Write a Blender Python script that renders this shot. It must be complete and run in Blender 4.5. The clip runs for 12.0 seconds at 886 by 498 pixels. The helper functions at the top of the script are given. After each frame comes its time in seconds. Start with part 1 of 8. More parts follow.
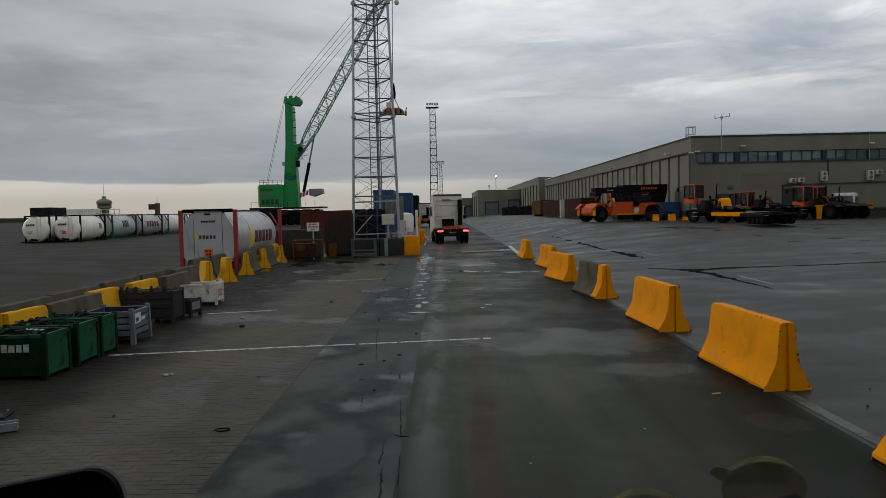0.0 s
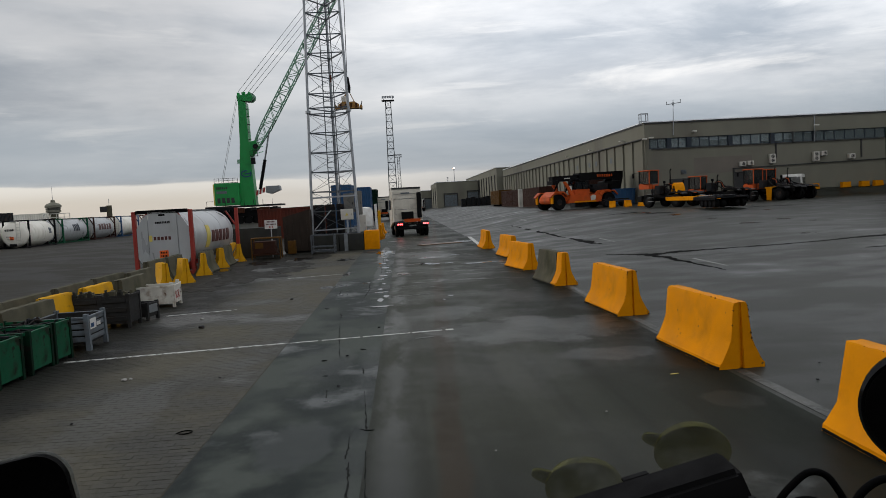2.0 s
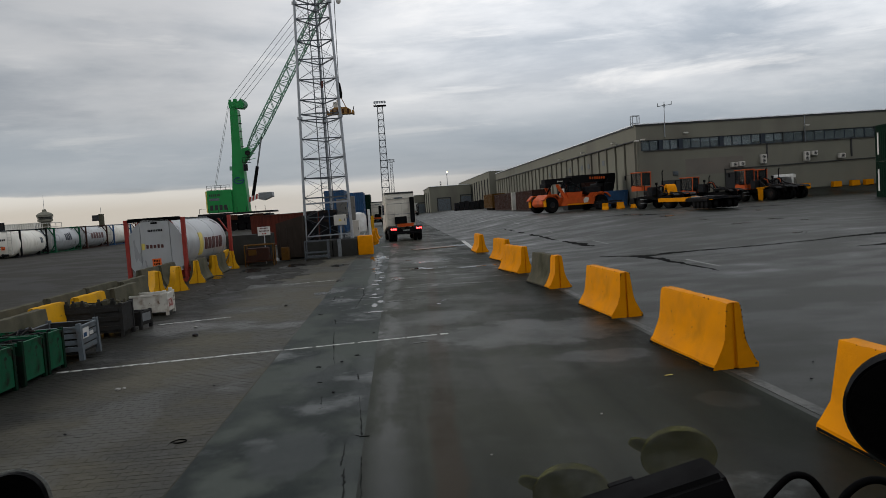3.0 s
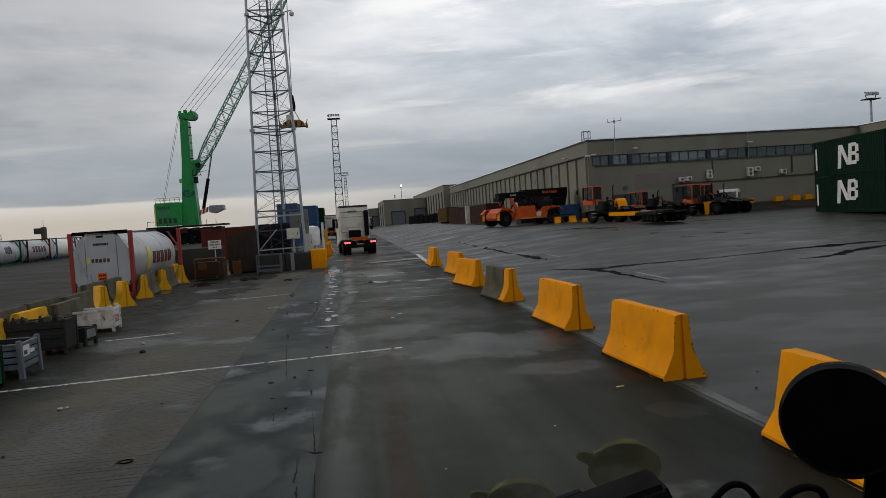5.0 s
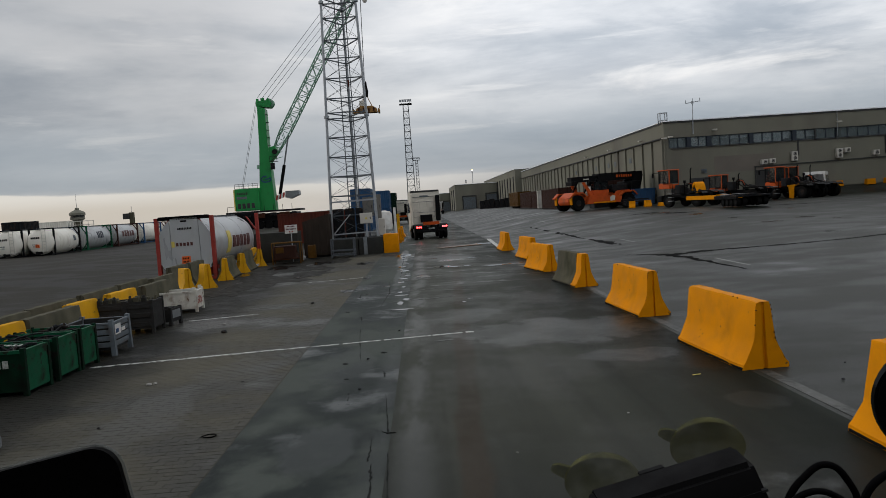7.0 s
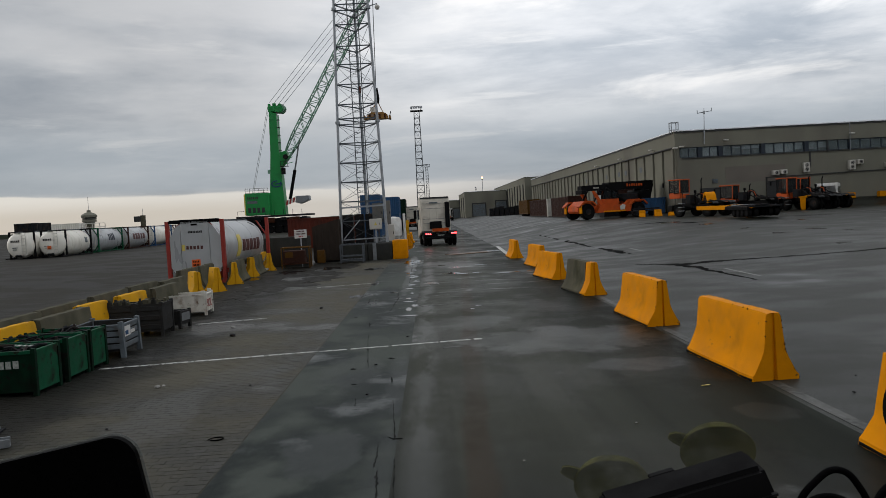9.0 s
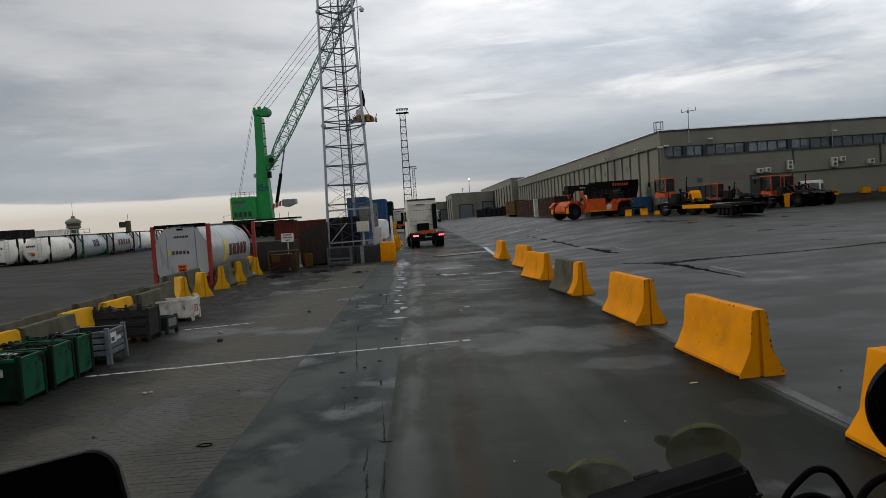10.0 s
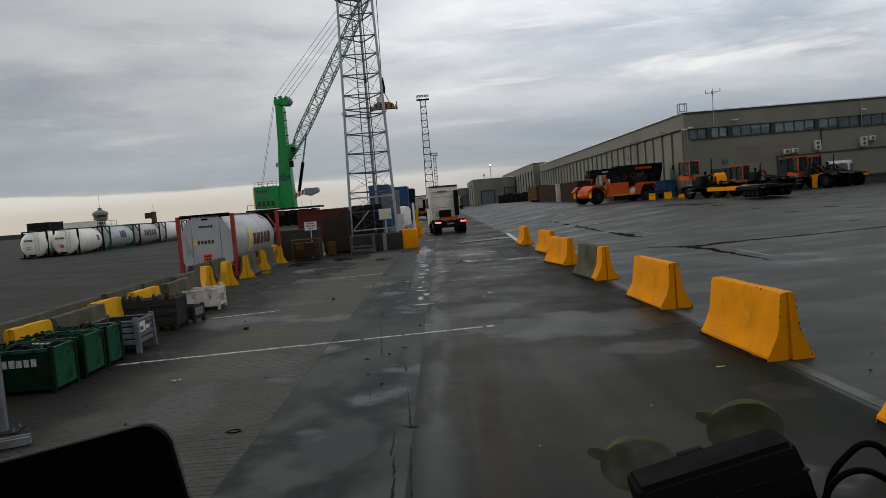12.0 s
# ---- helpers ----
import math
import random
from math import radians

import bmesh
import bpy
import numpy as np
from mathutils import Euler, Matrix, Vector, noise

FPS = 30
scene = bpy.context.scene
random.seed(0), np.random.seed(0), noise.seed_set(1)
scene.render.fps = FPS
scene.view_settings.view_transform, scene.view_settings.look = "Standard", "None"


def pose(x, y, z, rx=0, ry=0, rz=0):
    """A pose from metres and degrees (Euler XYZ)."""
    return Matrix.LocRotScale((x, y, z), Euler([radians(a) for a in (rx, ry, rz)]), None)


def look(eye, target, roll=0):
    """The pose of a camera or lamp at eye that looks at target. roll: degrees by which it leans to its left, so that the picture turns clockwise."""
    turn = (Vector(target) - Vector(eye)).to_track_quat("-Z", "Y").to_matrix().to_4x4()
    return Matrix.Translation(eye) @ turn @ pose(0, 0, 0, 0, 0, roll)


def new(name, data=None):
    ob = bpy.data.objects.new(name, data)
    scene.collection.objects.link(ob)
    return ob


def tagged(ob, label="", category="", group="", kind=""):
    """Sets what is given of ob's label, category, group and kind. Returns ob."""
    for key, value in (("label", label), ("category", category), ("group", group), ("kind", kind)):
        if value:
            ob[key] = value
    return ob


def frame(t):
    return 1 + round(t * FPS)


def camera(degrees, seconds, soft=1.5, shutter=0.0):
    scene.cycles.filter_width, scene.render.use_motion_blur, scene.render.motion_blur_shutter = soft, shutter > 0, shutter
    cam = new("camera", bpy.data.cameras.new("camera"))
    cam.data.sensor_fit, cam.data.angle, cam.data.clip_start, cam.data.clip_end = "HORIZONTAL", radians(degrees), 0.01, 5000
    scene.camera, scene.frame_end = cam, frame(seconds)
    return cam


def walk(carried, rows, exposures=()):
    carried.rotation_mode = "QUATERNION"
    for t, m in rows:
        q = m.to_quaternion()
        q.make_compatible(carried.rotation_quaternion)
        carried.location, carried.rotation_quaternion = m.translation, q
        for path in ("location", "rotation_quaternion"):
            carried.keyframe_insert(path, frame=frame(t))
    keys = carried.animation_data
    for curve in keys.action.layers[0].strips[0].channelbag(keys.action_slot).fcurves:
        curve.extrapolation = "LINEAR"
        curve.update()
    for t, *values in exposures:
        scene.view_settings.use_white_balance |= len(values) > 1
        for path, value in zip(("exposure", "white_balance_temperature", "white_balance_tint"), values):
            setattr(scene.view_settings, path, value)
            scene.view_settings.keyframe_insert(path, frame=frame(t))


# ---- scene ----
cam = camera(63.4, 12.0, soft=0.5)
# seconds, x, y, z, yaw, pitch, roll
PATH = [
    (0.0, -0.000, 0.000, 2.500, 0.08, -3.06, -1.30),
    (0.5, 0.023, -0.017, 2.508, -3.93, -4.46, -4.25),
    (1.0, 0.022, -0.012, 2.499, -4.04, -4.52, -3.96),
    (1.5, 0.021, -0.019, 2.500, -4.02, -4.42, -4.16),
    (2.0, 0.018, -0.026, 2.496, -3.03, -3.77, -3.10),
    (2.5, 0.023, -0.030, 2.499, -2.79, -3.76, -3.71),
    (3.0, 0.027, -0.027, 2.499, -3.54, -3.46, -3.83),
    (3.5, 0.033, -0.022, 2.502, -7.45, -2.93, -3.51),
    (3.7, 0.049, -0.005, 2.500, -9.52, -1.91, -3.75),
    (5.3, 0.024, -0.046, 2.505, -6.58, -2.68, -3.54),
    (5.5, 0.022, -0.048, 2.505, -6.22, -2.59, -3.38),
    (6.0, 0.018, -0.046, 2.501, -5.61, -3.45, -3.23),
    (6.5, 0.018, -0.041, 2.494, -4.38, -3.40, -2.78),
    (7.0, 0.016, -0.052, 2.499, -1.51, -3.47, -3.87),
    (9.0, 0.012, -0.057, 2.494, -0.83, -2.88, -3.14),
    (9.5, 0.011, -0.056, 2.495, -1.02, -2.85, -3.37),
    (10.0, 0.016, -0.056, 2.497, -1.82, -2.81, -3.85),
    (10.5, 0.012, -0.054, 2.493, -1.70, -3.42, -3.25),
    (11.0, 0.011, -0.055, 2.492, -1.44, -3.31, -3.09),
    (11.5, 0.011, -0.058, 2.493, -0.96, -3.33, -3.42),
    (12.0, 0.002, -0.054, 2.490, 0.03, -3.74, -4.69),
]
walk(cam, [(t, pose(x, y, z, 90 + p, 0, w) @ pose(0, 0, 0, 0, 0, r)) for t, x, y, z, w, p, r in PATH],
     exposures=[(0.0, -0.32), (0.7, 0.0), (2.0, 0.02), (2.6, -0.06), (3.5, -0.12), (5.5, -0.2), (6.1, -0.18), (7.0, -0.08), (8.8, -0.05), (10.2, -0.07), (10.6, -0.1), (11.5, -0.05), (12.0, -0.1)])

# ---- sky and sun: an overcast late afternoon, brighter low on the left ----
SUN_EL, SUN_AZ = 20.0, -74.0


def make_world():
    world = bpy.data.worlds.new("overcast_sky")
    scene.world = world
    world.use_nodes = True
    nt = world.node_tree
    nt.nodes.clear()
    N, L = nt.nodes.new, nt.links.new
    out, bg = N("ShaderNodeOutputWorld"), N("ShaderNodeBackground")
    sky = N("ShaderNodeTexSky")
    sky.sky_type = "NISHITA"
    sky.sun_disc = False
    sky.sun_elevation, sky.sun_rotation = radians(SUN_EL), radians(SUN_AZ)
    dim = N("ShaderNodeVectorMath")
    dim.operation = "SCALE"
    dim.inputs[3].default_value = 0.07
    L(sky.outputs[0], dim.inputs[0])
    tc, sep = N("ShaderNodeTexCoord"), N("ShaderNodeSeparateXYZ")
    L(tc.outputs["Generated"], sep.inputs[0])

    def m(op, a, b=None, c=None):
        n = N("ShaderNodeMath")
        n.operation = op
        for i, v in enumerate((a, b, c)):
            if v is None:
                continue
            if isinstance(v, (int, float)):
                n.inputs[i].default_value = v
            else:
                L(v, n.inputs[i])
        return n.outputs[0]

    def mix(f, a, b):
        n = N("ShaderNodeMix")
        n.data_type = "RGBA"
        for sock, v in ((n.inputs[0], f), (n.inputs[6], a), (n.inputs[7], b)):
            if isinstance(v, tuple):
                sock.default_value = (*v, 1)
            elif isinstance(v, (int, float)):
                sock.default_value = v
            else:
                L(v, sock)
        return n.outputs[2]

    def ramp(f, stops):
        n = N("ShaderNodeMapRange")
        n.interpolation_type = "SMOOTHSTEP"
        n.inputs[1].default_value, n.inputs[2].default_value = stops
        L(f, n.inputs[0])
        return n.outputs[0]

    z = m("MAXIMUM", sep.outputs[2], 0.0)
    h = m("ADD", z, 0.16)
    comb = N("ShaderNodeCombineXYZ")
    L(m("DIVIDE", sep.outputs[0], h), comb.inputs[0])
    L(m("DIVIDE", sep.outputs[1], h), comb.inputs[1])

    def cloud(scale, detail, loc, stretch=(1, 1, 1), rough=0.55):
        mp, n = N("ShaderNodeMapping"), N("ShaderNodeTexNoise")
        mp.inputs[1].default_value = loc
        mp.inputs[3].default_value = stretch
        L(comb.outputs[0], mp.inputs[0])
        n.inputs["Scale"].default_value, n.inputs["Detail"].default_value, n.inputs["Roughness"].default_value = scale, detail, rough
        n.inputs["Distortion"].default_value = 0.3
        L(mp.outputs[0], n.inputs["Vector"])
        return n.outputs[0]

    big = ramp(cloud(0.55, 6, (3.1, 1.7, 0), (0.8, 1.1, 1)), (0.38, 0.62))
    fine = ramp(cloud(1.5, 8, (7.3, 2.2, 4), (0.8, 1.1, 1), 0.6), (0.32, 0.72))
    # rounded billows, seen as they are rather than along the deck
    puff_map, puff = N("ShaderNodeMapping"), N("ShaderNodeTexNoise")
    puff_map.inputs[3].default_value = (2.2, 2.2, 6.5)
    puff_map.inputs[1].default_value = (1.3, 4.1, 0.6)
    L(tc.outputs["Generated"], puff_map.inputs[0])
    puff.inputs["Scale"].default_value, puff.inputs["Detail"].default_value, puff.inputs["Roughness"].default_value = 1.7, 7, 0.56
    L(puff_map.outputs[0], puff.inputs["Vector"])
    big = m("ADD", m("MULTIPLY", big, 0.5), m("MULTIPLY", ramp(puff.outputs[0], (0.36, 0.64)), 0.5))

    # long torn layers, drawn out along the horizon
    def layer(scale, stretch, loc, rough=0.6, twist=0.6):
        mp, n = N("ShaderNodeMapping"), N("ShaderNodeTexNoise")
        mp.inputs[1].default_value, mp.inputs[3].default_value = loc, stretch
        mp.inputs[2].default_value = (0, radians(-4), 0)
        L(tc.outputs["Generated"], mp.inputs[0])
        n.inputs["Scale"].default_value, n.inputs["Detail"].default_value, n.inputs["Roughness"].default_value = scale, 9, rough
        n.inputs["Distortion"].default_value = twist
        L(mp.outputs[0], n.inputs["Vector"])
        return n.outputs[0]

    torn = layer(1.6, (1.0, 1.0, 5.5), (2.4, 0.7, 0.35), 0.56, 0.35)
    wisp = layer(3.2, (1.0, 1.0, 7.0), (5.2, 1.9, 2.15), 0.58, 0.4)
    body = mix(big, (0.245, 0.28, 0.325), (0.58, 0.595, 0.615))
    body = mix(m("MULTIPLY", fine, 0.5), body, (0.74, 0.74, 0.75))
    # the deck grows lighter overhead and blue-grey towards the horizon
    up = ramp(z, (0.04, 0.5))
    body = mix(m("MULTIPLY", up, 0.35), body, (0.60, 0.61, 0.64))
    body = mix(m("MULTIPLY", ramp(torn, (0.5, 0.36)), 0.5), body, (0.29, 0.32, 0.365))
    body = mix(m("MULTIPLY", ramp(torn, (0.5, 0.66)), 0.5), body, (0.70, 0.695, 0.70))
    low = m("MULTIPLY", ramp(z, (0.041, 0.052)), m("SUBTRACT", 1.0, ramp(z, (0.085, 0.15))))
    body = mix(m("MULTIPLY", low, 0.6), body, (0.36, 0.415, 0.48))
    body = mix(m("MULTIPLY", ramp(wisp, (0.56, 0.70)), m("MULTIPLY", ramp(z, (0.05, 0.09)), 0.45)), body, (0.80, 0.79, 0.78))
    # gap in the cloud low over the water
    west = ramp(m("SUBTRACT", m("MULTIPLY", sep.outputs[0], -1.0), m("MULTIPLY", sep.outputs[1], 0.15)), (-0.5, 0.25))
    edge = m("ADD", z, m("ADD", m("MULTIPLY", m("SUBTRACT", torn, 0.5), 0.03), m("MULTIPLY", m("SUBTRACT", wisp, 0.5), 0.02)))
    glow = m("MULTIPLY", m("SUBTRACT", 1.0, ramp(edge, (0.0425, 0.0465))), m("ADD", m("MULTIPLY", west, 0.74), 0.16))
    body = mix(glow, body, mix(ramp(z, (0.018, 0.043)), (0.70, 0.64, 0.56), (0.86, 0.82, 0.76)))
    # thinner, brighter cloud away from the water
    east = ramp(m("ADD", sep.outputs[0], m("MULTIPLY", z, 0.5)), (-0.30, 0.36))
    patch = m("MULTIPLY", m("MULTIPLY", east, ramp(layer(2.5, (1.0, 1.0, 4.5), (0.9, 3.3, 1.2), 0.58, 0.4), (0.58, 0.70))), ramp(z, (0.08, 0.14)))
    body = mix(m("MULTIPLY", patch, 0.6), body, (0.82, 0.80, 0.78))
    gain = N("ShaderNodeVectorMath")
    gain.operation = "SCALE"
    L(body, gain.inputs[0])
    L(m("ADD", 0.94, m("MULTIPLY", east, m("MULTIPLY", ramp(z, (0.05, 0.22)), 0.85))), gain.inputs[3])
    body = gain.outputs[0]
    total = mix(0.9, dim.outputs[0], body)
    L(total, bg.inputs[0])
    bg.inputs[1].default_value = 1.0
    L(bg.outputs[0], out.inputs[0])


make_world()
sun_data = bpy.data.lights.new("sun", "SUN")
sun_data.energy, sun_data.angle, sun_data.color = 1.0, radians(25), (1.0, 0.96, 0.92)
sun = new("sun", sun_data)
sun.matrix_world = look((math.sin(radians(SUN_AZ)) * 50, math.cos(radians(SUN_AZ)) * 50, math.tan(radians(SUN_EL)) * 50), (0, 0, 0))

# ---- materials ----
def material(name, color, rough=0.6, metal=0.0, vary=0.25, scale=6.0, dirt=None, dirt_amount=0.35, dirt_scale=1.6, bump=0.15, fine=60.0,
             stretch=(1, 1, 1), spec=0.28, rough_vary=0.15, emit=None, chips=None):
    """Painted or bare surface: two scales of colour variation, stains, fine relief."""
    mat = bpy.data.materials.new(name)
    mat.use_nodes = True
    nt = mat.node_tree
    N, L = nt.nodes.new, nt.links.new
    b = nt.nodes["Principled BSDF"]
    tc, mp = N("ShaderNodeTexCoord"), N("ShaderNodeMapping")
    mp.inputs[3].default_value = stretch
    place = tc.outputs["Object"]
    L(place, mp.inputs[0])

    def noise_of(sc, det, vec):
        n = N("ShaderNodeTexNoise")
        n.inputs["Scale"].default_value, n.inputs["Detail"].default_value = sc, det
        L(vec, n.inputs["Vector"])
        return n.outputs[0]

    def span(f, a, bb, lo=0.0, hi=1.0):
        n = N("ShaderNodeMapRange")
        for i, v in zip((1, 2, 3, 4), (a, bb, lo, hi)):
            n.inputs[i].default_value = v
        L(f, n.inputs[0])
        return n.outputs[0]

    def mix(f, a, c):
        n = N("ShaderNodeMix")
        n.data_type = "RGBA"
        for sock, v in ((n.inputs[0], f), (n.inputs[6], a), (n.inputs[7], c)):
            if isinstance(v, tuple):
                sock.default_value = (*v, 1)
            elif isinstance(v, float):
                sock.default_value = v
            else:
                L(v, sock)
        return n.outputs[2]

    large, small = noise_of(scale, 5, mp.outputs[0]), noise_of(fine, 3, place)
    dark = tuple(c * (1 - vary) for c in color)
    light = tuple(min(1, c * (1 + vary * 0.6)) for c in color)
    col = mix(span(large, 0.3, 0.7), dark, light)
    col = mix(span(small, 0.35, 0.75, 0, 0.35), col, dark)
    if dirt:
        stain = noise_of(dirt_scale, 8, mp.outputs[0])
        col = mix(span(stain, 0.52, 0.72, 0, dirt_amount), col, dirt)
    if chips:
        flake = noise_of(chips[1], 6, place)
        col = mix(span(flake, chips[2], chips[2] + 0.03, 0, 0.9), col, chips[0])
    L(col, b.inputs["Base Color"])
    L(span(large, 0.3, 0.7, rough - rough_vary, rough + rough_vary), b.inputs["Roughness"])
    b.inputs["Metallic"].default_value = metal
    b.inputs["Specular IOR Level"].default_value = spec
    if bump:
        bp = N("ShaderNodeBump")
        bp.inputs["Strength"].default_value, bp.inputs["Distance"].default_value = bump, 0.01
        L(small, bp.inputs["Height"])
        L(bp.outputs[0], b.inputs["Normal"])
    if emit:
        b.inputs["Emission Color"].default_value = (*emit[0], 1)
        b.inputs["Emission Strength"].default_value = emit[1]
    return mat


def wet_ground(name, dry, wet, puddle, streak=(0.16, 0.55, 1), rough=(0.5, 0.1), grain=120.0, seed=0.0, bump=0.35, gloss=(0.10, 0.6), gutter=None, tracks=0.0, pieces=None, glints=None, damp_at=(0.42, 0.58), mid_pale=None, soak=None, pools=(), detail=8.0, track=None):
    """Asphalt or concrete after rain: damp patches, drying streaks and standing films of water."""
    mat = bpy.data.materials.new(name)
    mat.use_nodes = True
    nt = mat.node_tree
    N, L = nt.nodes.new, nt.links.new
    b = nt.nodes["Principled BSDF"]
    geo = N("ShaderNodeNewGeometry")

    def noise_of(sc, det, loc, st=(1, 1, 1), rg=0.55):
        mp, n = N("ShaderNodeMapping"), N("ShaderNodeTexNoise")
        mp.inputs[1].default_value, mp.inputs[3].default_value = (loc + seed, loc * 1.7, 0), st
        L(geo.outputs["Position"], mp.inputs[0])
        n.inputs["Scale"].default_value, n.inputs["Detail"].default_value, n.inputs["Roughness"].default_value = sc, det, rg
        L(mp.outputs[0], n.inputs["Vector"])
        return n.outputs[0]

    def span(f, a, bb, lo=0.0, hi=1.0):
        n = N("ShaderNodeMapRange")
        n.interpolation_type = "SMOOTHSTEP"
        for i, v in zip((1, 2, 3, 4), (a, bb, lo, hi)):
            n.inputs[i].default_value = v
        L(f, n.inputs[0])
        return n.outputs[0]

    def math2(op, a, c):
        n = N("ShaderNodeMath")
        n.operation = op
        for i, v in enumerate((a, c)):
            if isinstance(v, float):
                n.inputs[i].default_value = v
            else:
                L(v, n.inputs[i])
        return n.outputs[0]

    def mix(f, a, c):
        n = N("ShaderNodeMix")
        n.data_type = "RGBA"
        for sock, v in ((n.inputs[0], f), (n.inputs[6], a), (n.inputs[7], c)):
            if isinstance(v, tuple):
                sock.default_value = (*v, 1)
            else:
                L(v, sock)
        return n.outputs[2]

    def_lo, def_hi = damp_at
    broad = noise_of(0.7, detail, 2.0, streak, 0.6)
    patch = noise_of(0.35, detail, 9.0, (1, 1, 1), 0.62)
    fine = noise_of(grain, 4, 5.0, (1, 1, 1), 0.7)
    speck = noise_of(9.0, 6, 13.0)
    damp = span(math2("ADD", math2("MULTIPLY", broad, 0.6), math2("MULTIPLY", patch, 0.4)), def_lo, def_hi)
    col = mix(damp, dry, wet)
    dim = N("ShaderNodeMix")
    dim.data_type, dim.blend_type = "RGBA", "MULTIPLY"
    L(span(fine, 0.3, 0.75, 0.0, 0.55), dim.inputs[0])
    L(col, dim.inputs[6])
    dim.inputs[7].default_value = (0.45, 0.45, 0.45, 1)
    col = mix(span(speck, 0.6, 0.8, 0.0, 0.25), dim.outputs[2], tuple(min(1, c * 1.9) for c in dry))
    if pieces:
        src = N("ShaderNodeObjectInfo").outputs["Random"] if pieces == "object" else N("ShaderNodeNewGeometry").outputs["Random Per Island"]
        hsv = N("ShaderNodeHueSaturation")
        L(span(src, 0, 1, 0.93, 1.07), hsv.inputs["Value"])
        L(col, hsv.inputs["Color"])
        col = hsv.outputs[0]
    film = span(math2("ADD", math2("MULTIPLY", broad, 0.45), math2("MULTIPLY", patch, 0.55)), puddle - 0.02, puddle + 0.08)
    if glints:
        sy = N("ShaderNodeSeparateXYZ")
        L(geo.outputs["Position"], sy.inputs[0])
        spots = span(noise_of(2.1, 9, 41.0, (0.24, 1.1, 1), 0.68), 0.56, 0.66, 0.0, 0.6)
        film = math2("MAXIMUM", film, math2("MULTIPLY", spots, span(sy.outputs[1], glints[0], glints[1])))
    if tracks:
        lanes = noise_of(1.0, 3, 21.0, (1.6, 0.03, 1))
        rub = N("ShaderNodeMix")
        rub.data_type, rub.blend_type = "RGBA", "MULTIPLY"
        L(span(lanes, 0.42, 0.62, 0.0, tracks), rub.inputs[0])
        L(col, rub.inputs[6])
        rub.inputs[7].default_value = (0.4, 0.4, 0.38, 1)
        col = rub.outputs[2]
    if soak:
        # the heavy shade along the row of bins, painted into the paving colour
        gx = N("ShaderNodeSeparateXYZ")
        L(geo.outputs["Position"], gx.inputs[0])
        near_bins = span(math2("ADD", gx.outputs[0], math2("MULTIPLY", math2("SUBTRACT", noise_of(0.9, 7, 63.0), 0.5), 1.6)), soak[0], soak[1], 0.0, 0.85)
        shade_mix = N("ShaderNodeMix")
        shade_mix.data_type = "RGBA"
        L(near_bins, shade_mix.inputs[0])
        L(col, shade_mix.inputs[6])
        shade_mix.inputs[7].default_value = (0.0085, 0.009, 0.0082, 1)
        col = shade_mix.outputs[2]
    if mid_pale:
        # the driven middle is coloured paler than the side along the barriers
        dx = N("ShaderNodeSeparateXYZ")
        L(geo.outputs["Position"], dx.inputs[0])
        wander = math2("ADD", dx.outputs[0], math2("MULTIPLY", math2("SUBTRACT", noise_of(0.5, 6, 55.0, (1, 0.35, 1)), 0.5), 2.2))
        lane_mask = math2("MULTIPLY", span(wander, mid_pale[1], mid_pale[0]), span(noise_of(1.3, 5, 58.0, (1.4, 0.05, 1)), 0.3, 0.6, 0.45, 1.0))
        # close to the lorry the weaker reflection is painted in as darker colour
        lane_mask = math2("MULTIPLY", lane_mask, span(math2("ADD", dx.outputs[1], math2("MULTIPLY", noise_of(0.8, 5, 52.0), 3.0)), 5.6, 10.5, 0.35, 1.0))
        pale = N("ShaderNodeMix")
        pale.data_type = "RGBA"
        L(math2("MULTIPLY", lane_mask, mid_pale[2]), pale.inputs[0])
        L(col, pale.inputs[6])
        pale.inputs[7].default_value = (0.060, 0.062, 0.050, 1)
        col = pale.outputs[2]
    if track:
        # a brownish wheel track drawn along the lane
        tx = N("ShaderNodeSeparateXYZ")
        L(geo.outputs["Position"], tx.inputs[0])
        off = math2("SUBTRACT", math2("SUBTRACT", tx.outputs[0], math2("MULTIPLY", tx.outputs[1], track[1])), track[0])
        off = math2("ABSOLUTE", math2("ADD", off, math2("MULTIPLY", math2("SUBTRACT", noise_of(1.5, 4, 81.0, (1, 0.4, 1)), 0.5), 0.25)), 0.0)
        col = mix(math2("MULTIPLY", span(off, track[2], track[2] * 0.5, 0.0, 0.75), span(noise_of(1.2, 5, 84.0, (1, 0.15, 1)), 0.3, 0.6, 0.5, 1.0)), col, (0.034, 0.025, 0.016))
    if gutter:
        sx = N("ShaderNodeSeparateXYZ")
        L(geo.outputs["Position"], sx.inputs[0])
        near = span(math2("ABSOLUTE", math2("SUBTRACT", sx.outputs[0], gutter[0]), 0.0), gutter[1], 0.02, 0.0, 1.0)
        pool = span(noise_of(0.9, 5, 33.0, (1.5, 0.5, 1)), 0.38, 0.56)
        film = math2("MAXIMUM", film, math2("MULTIPLY", math2("MULTIPLY", near, pool), gutter[2]))
    for px, py, rx, ry, amount in pools:
        # hollows where the water stands longest, ragged at the rim
        sp = N("ShaderNodeSeparateXYZ")
        L(geo.outputs["Position"], sp.inputs[0])
        ux = math2("MULTIPLY", math2("SUBTRACT", sp.outputs[0], float(px)), 1.0 / rx)
        uy = math2("MULTIPLY", math2("SUBTRACT", sp.outputs[1], float(py)), 1.0 / ry)
        far = math2("ADD", math2("MULTIPLY", ux, ux), math2("MULTIPLY", uy, uy))
        rag = math2("MULTIPLY", math2("SUBTRACT", noise_of(1.6, 7, 71.0, (1, 0.7, 1), 0.62), 0.5), 2.6)
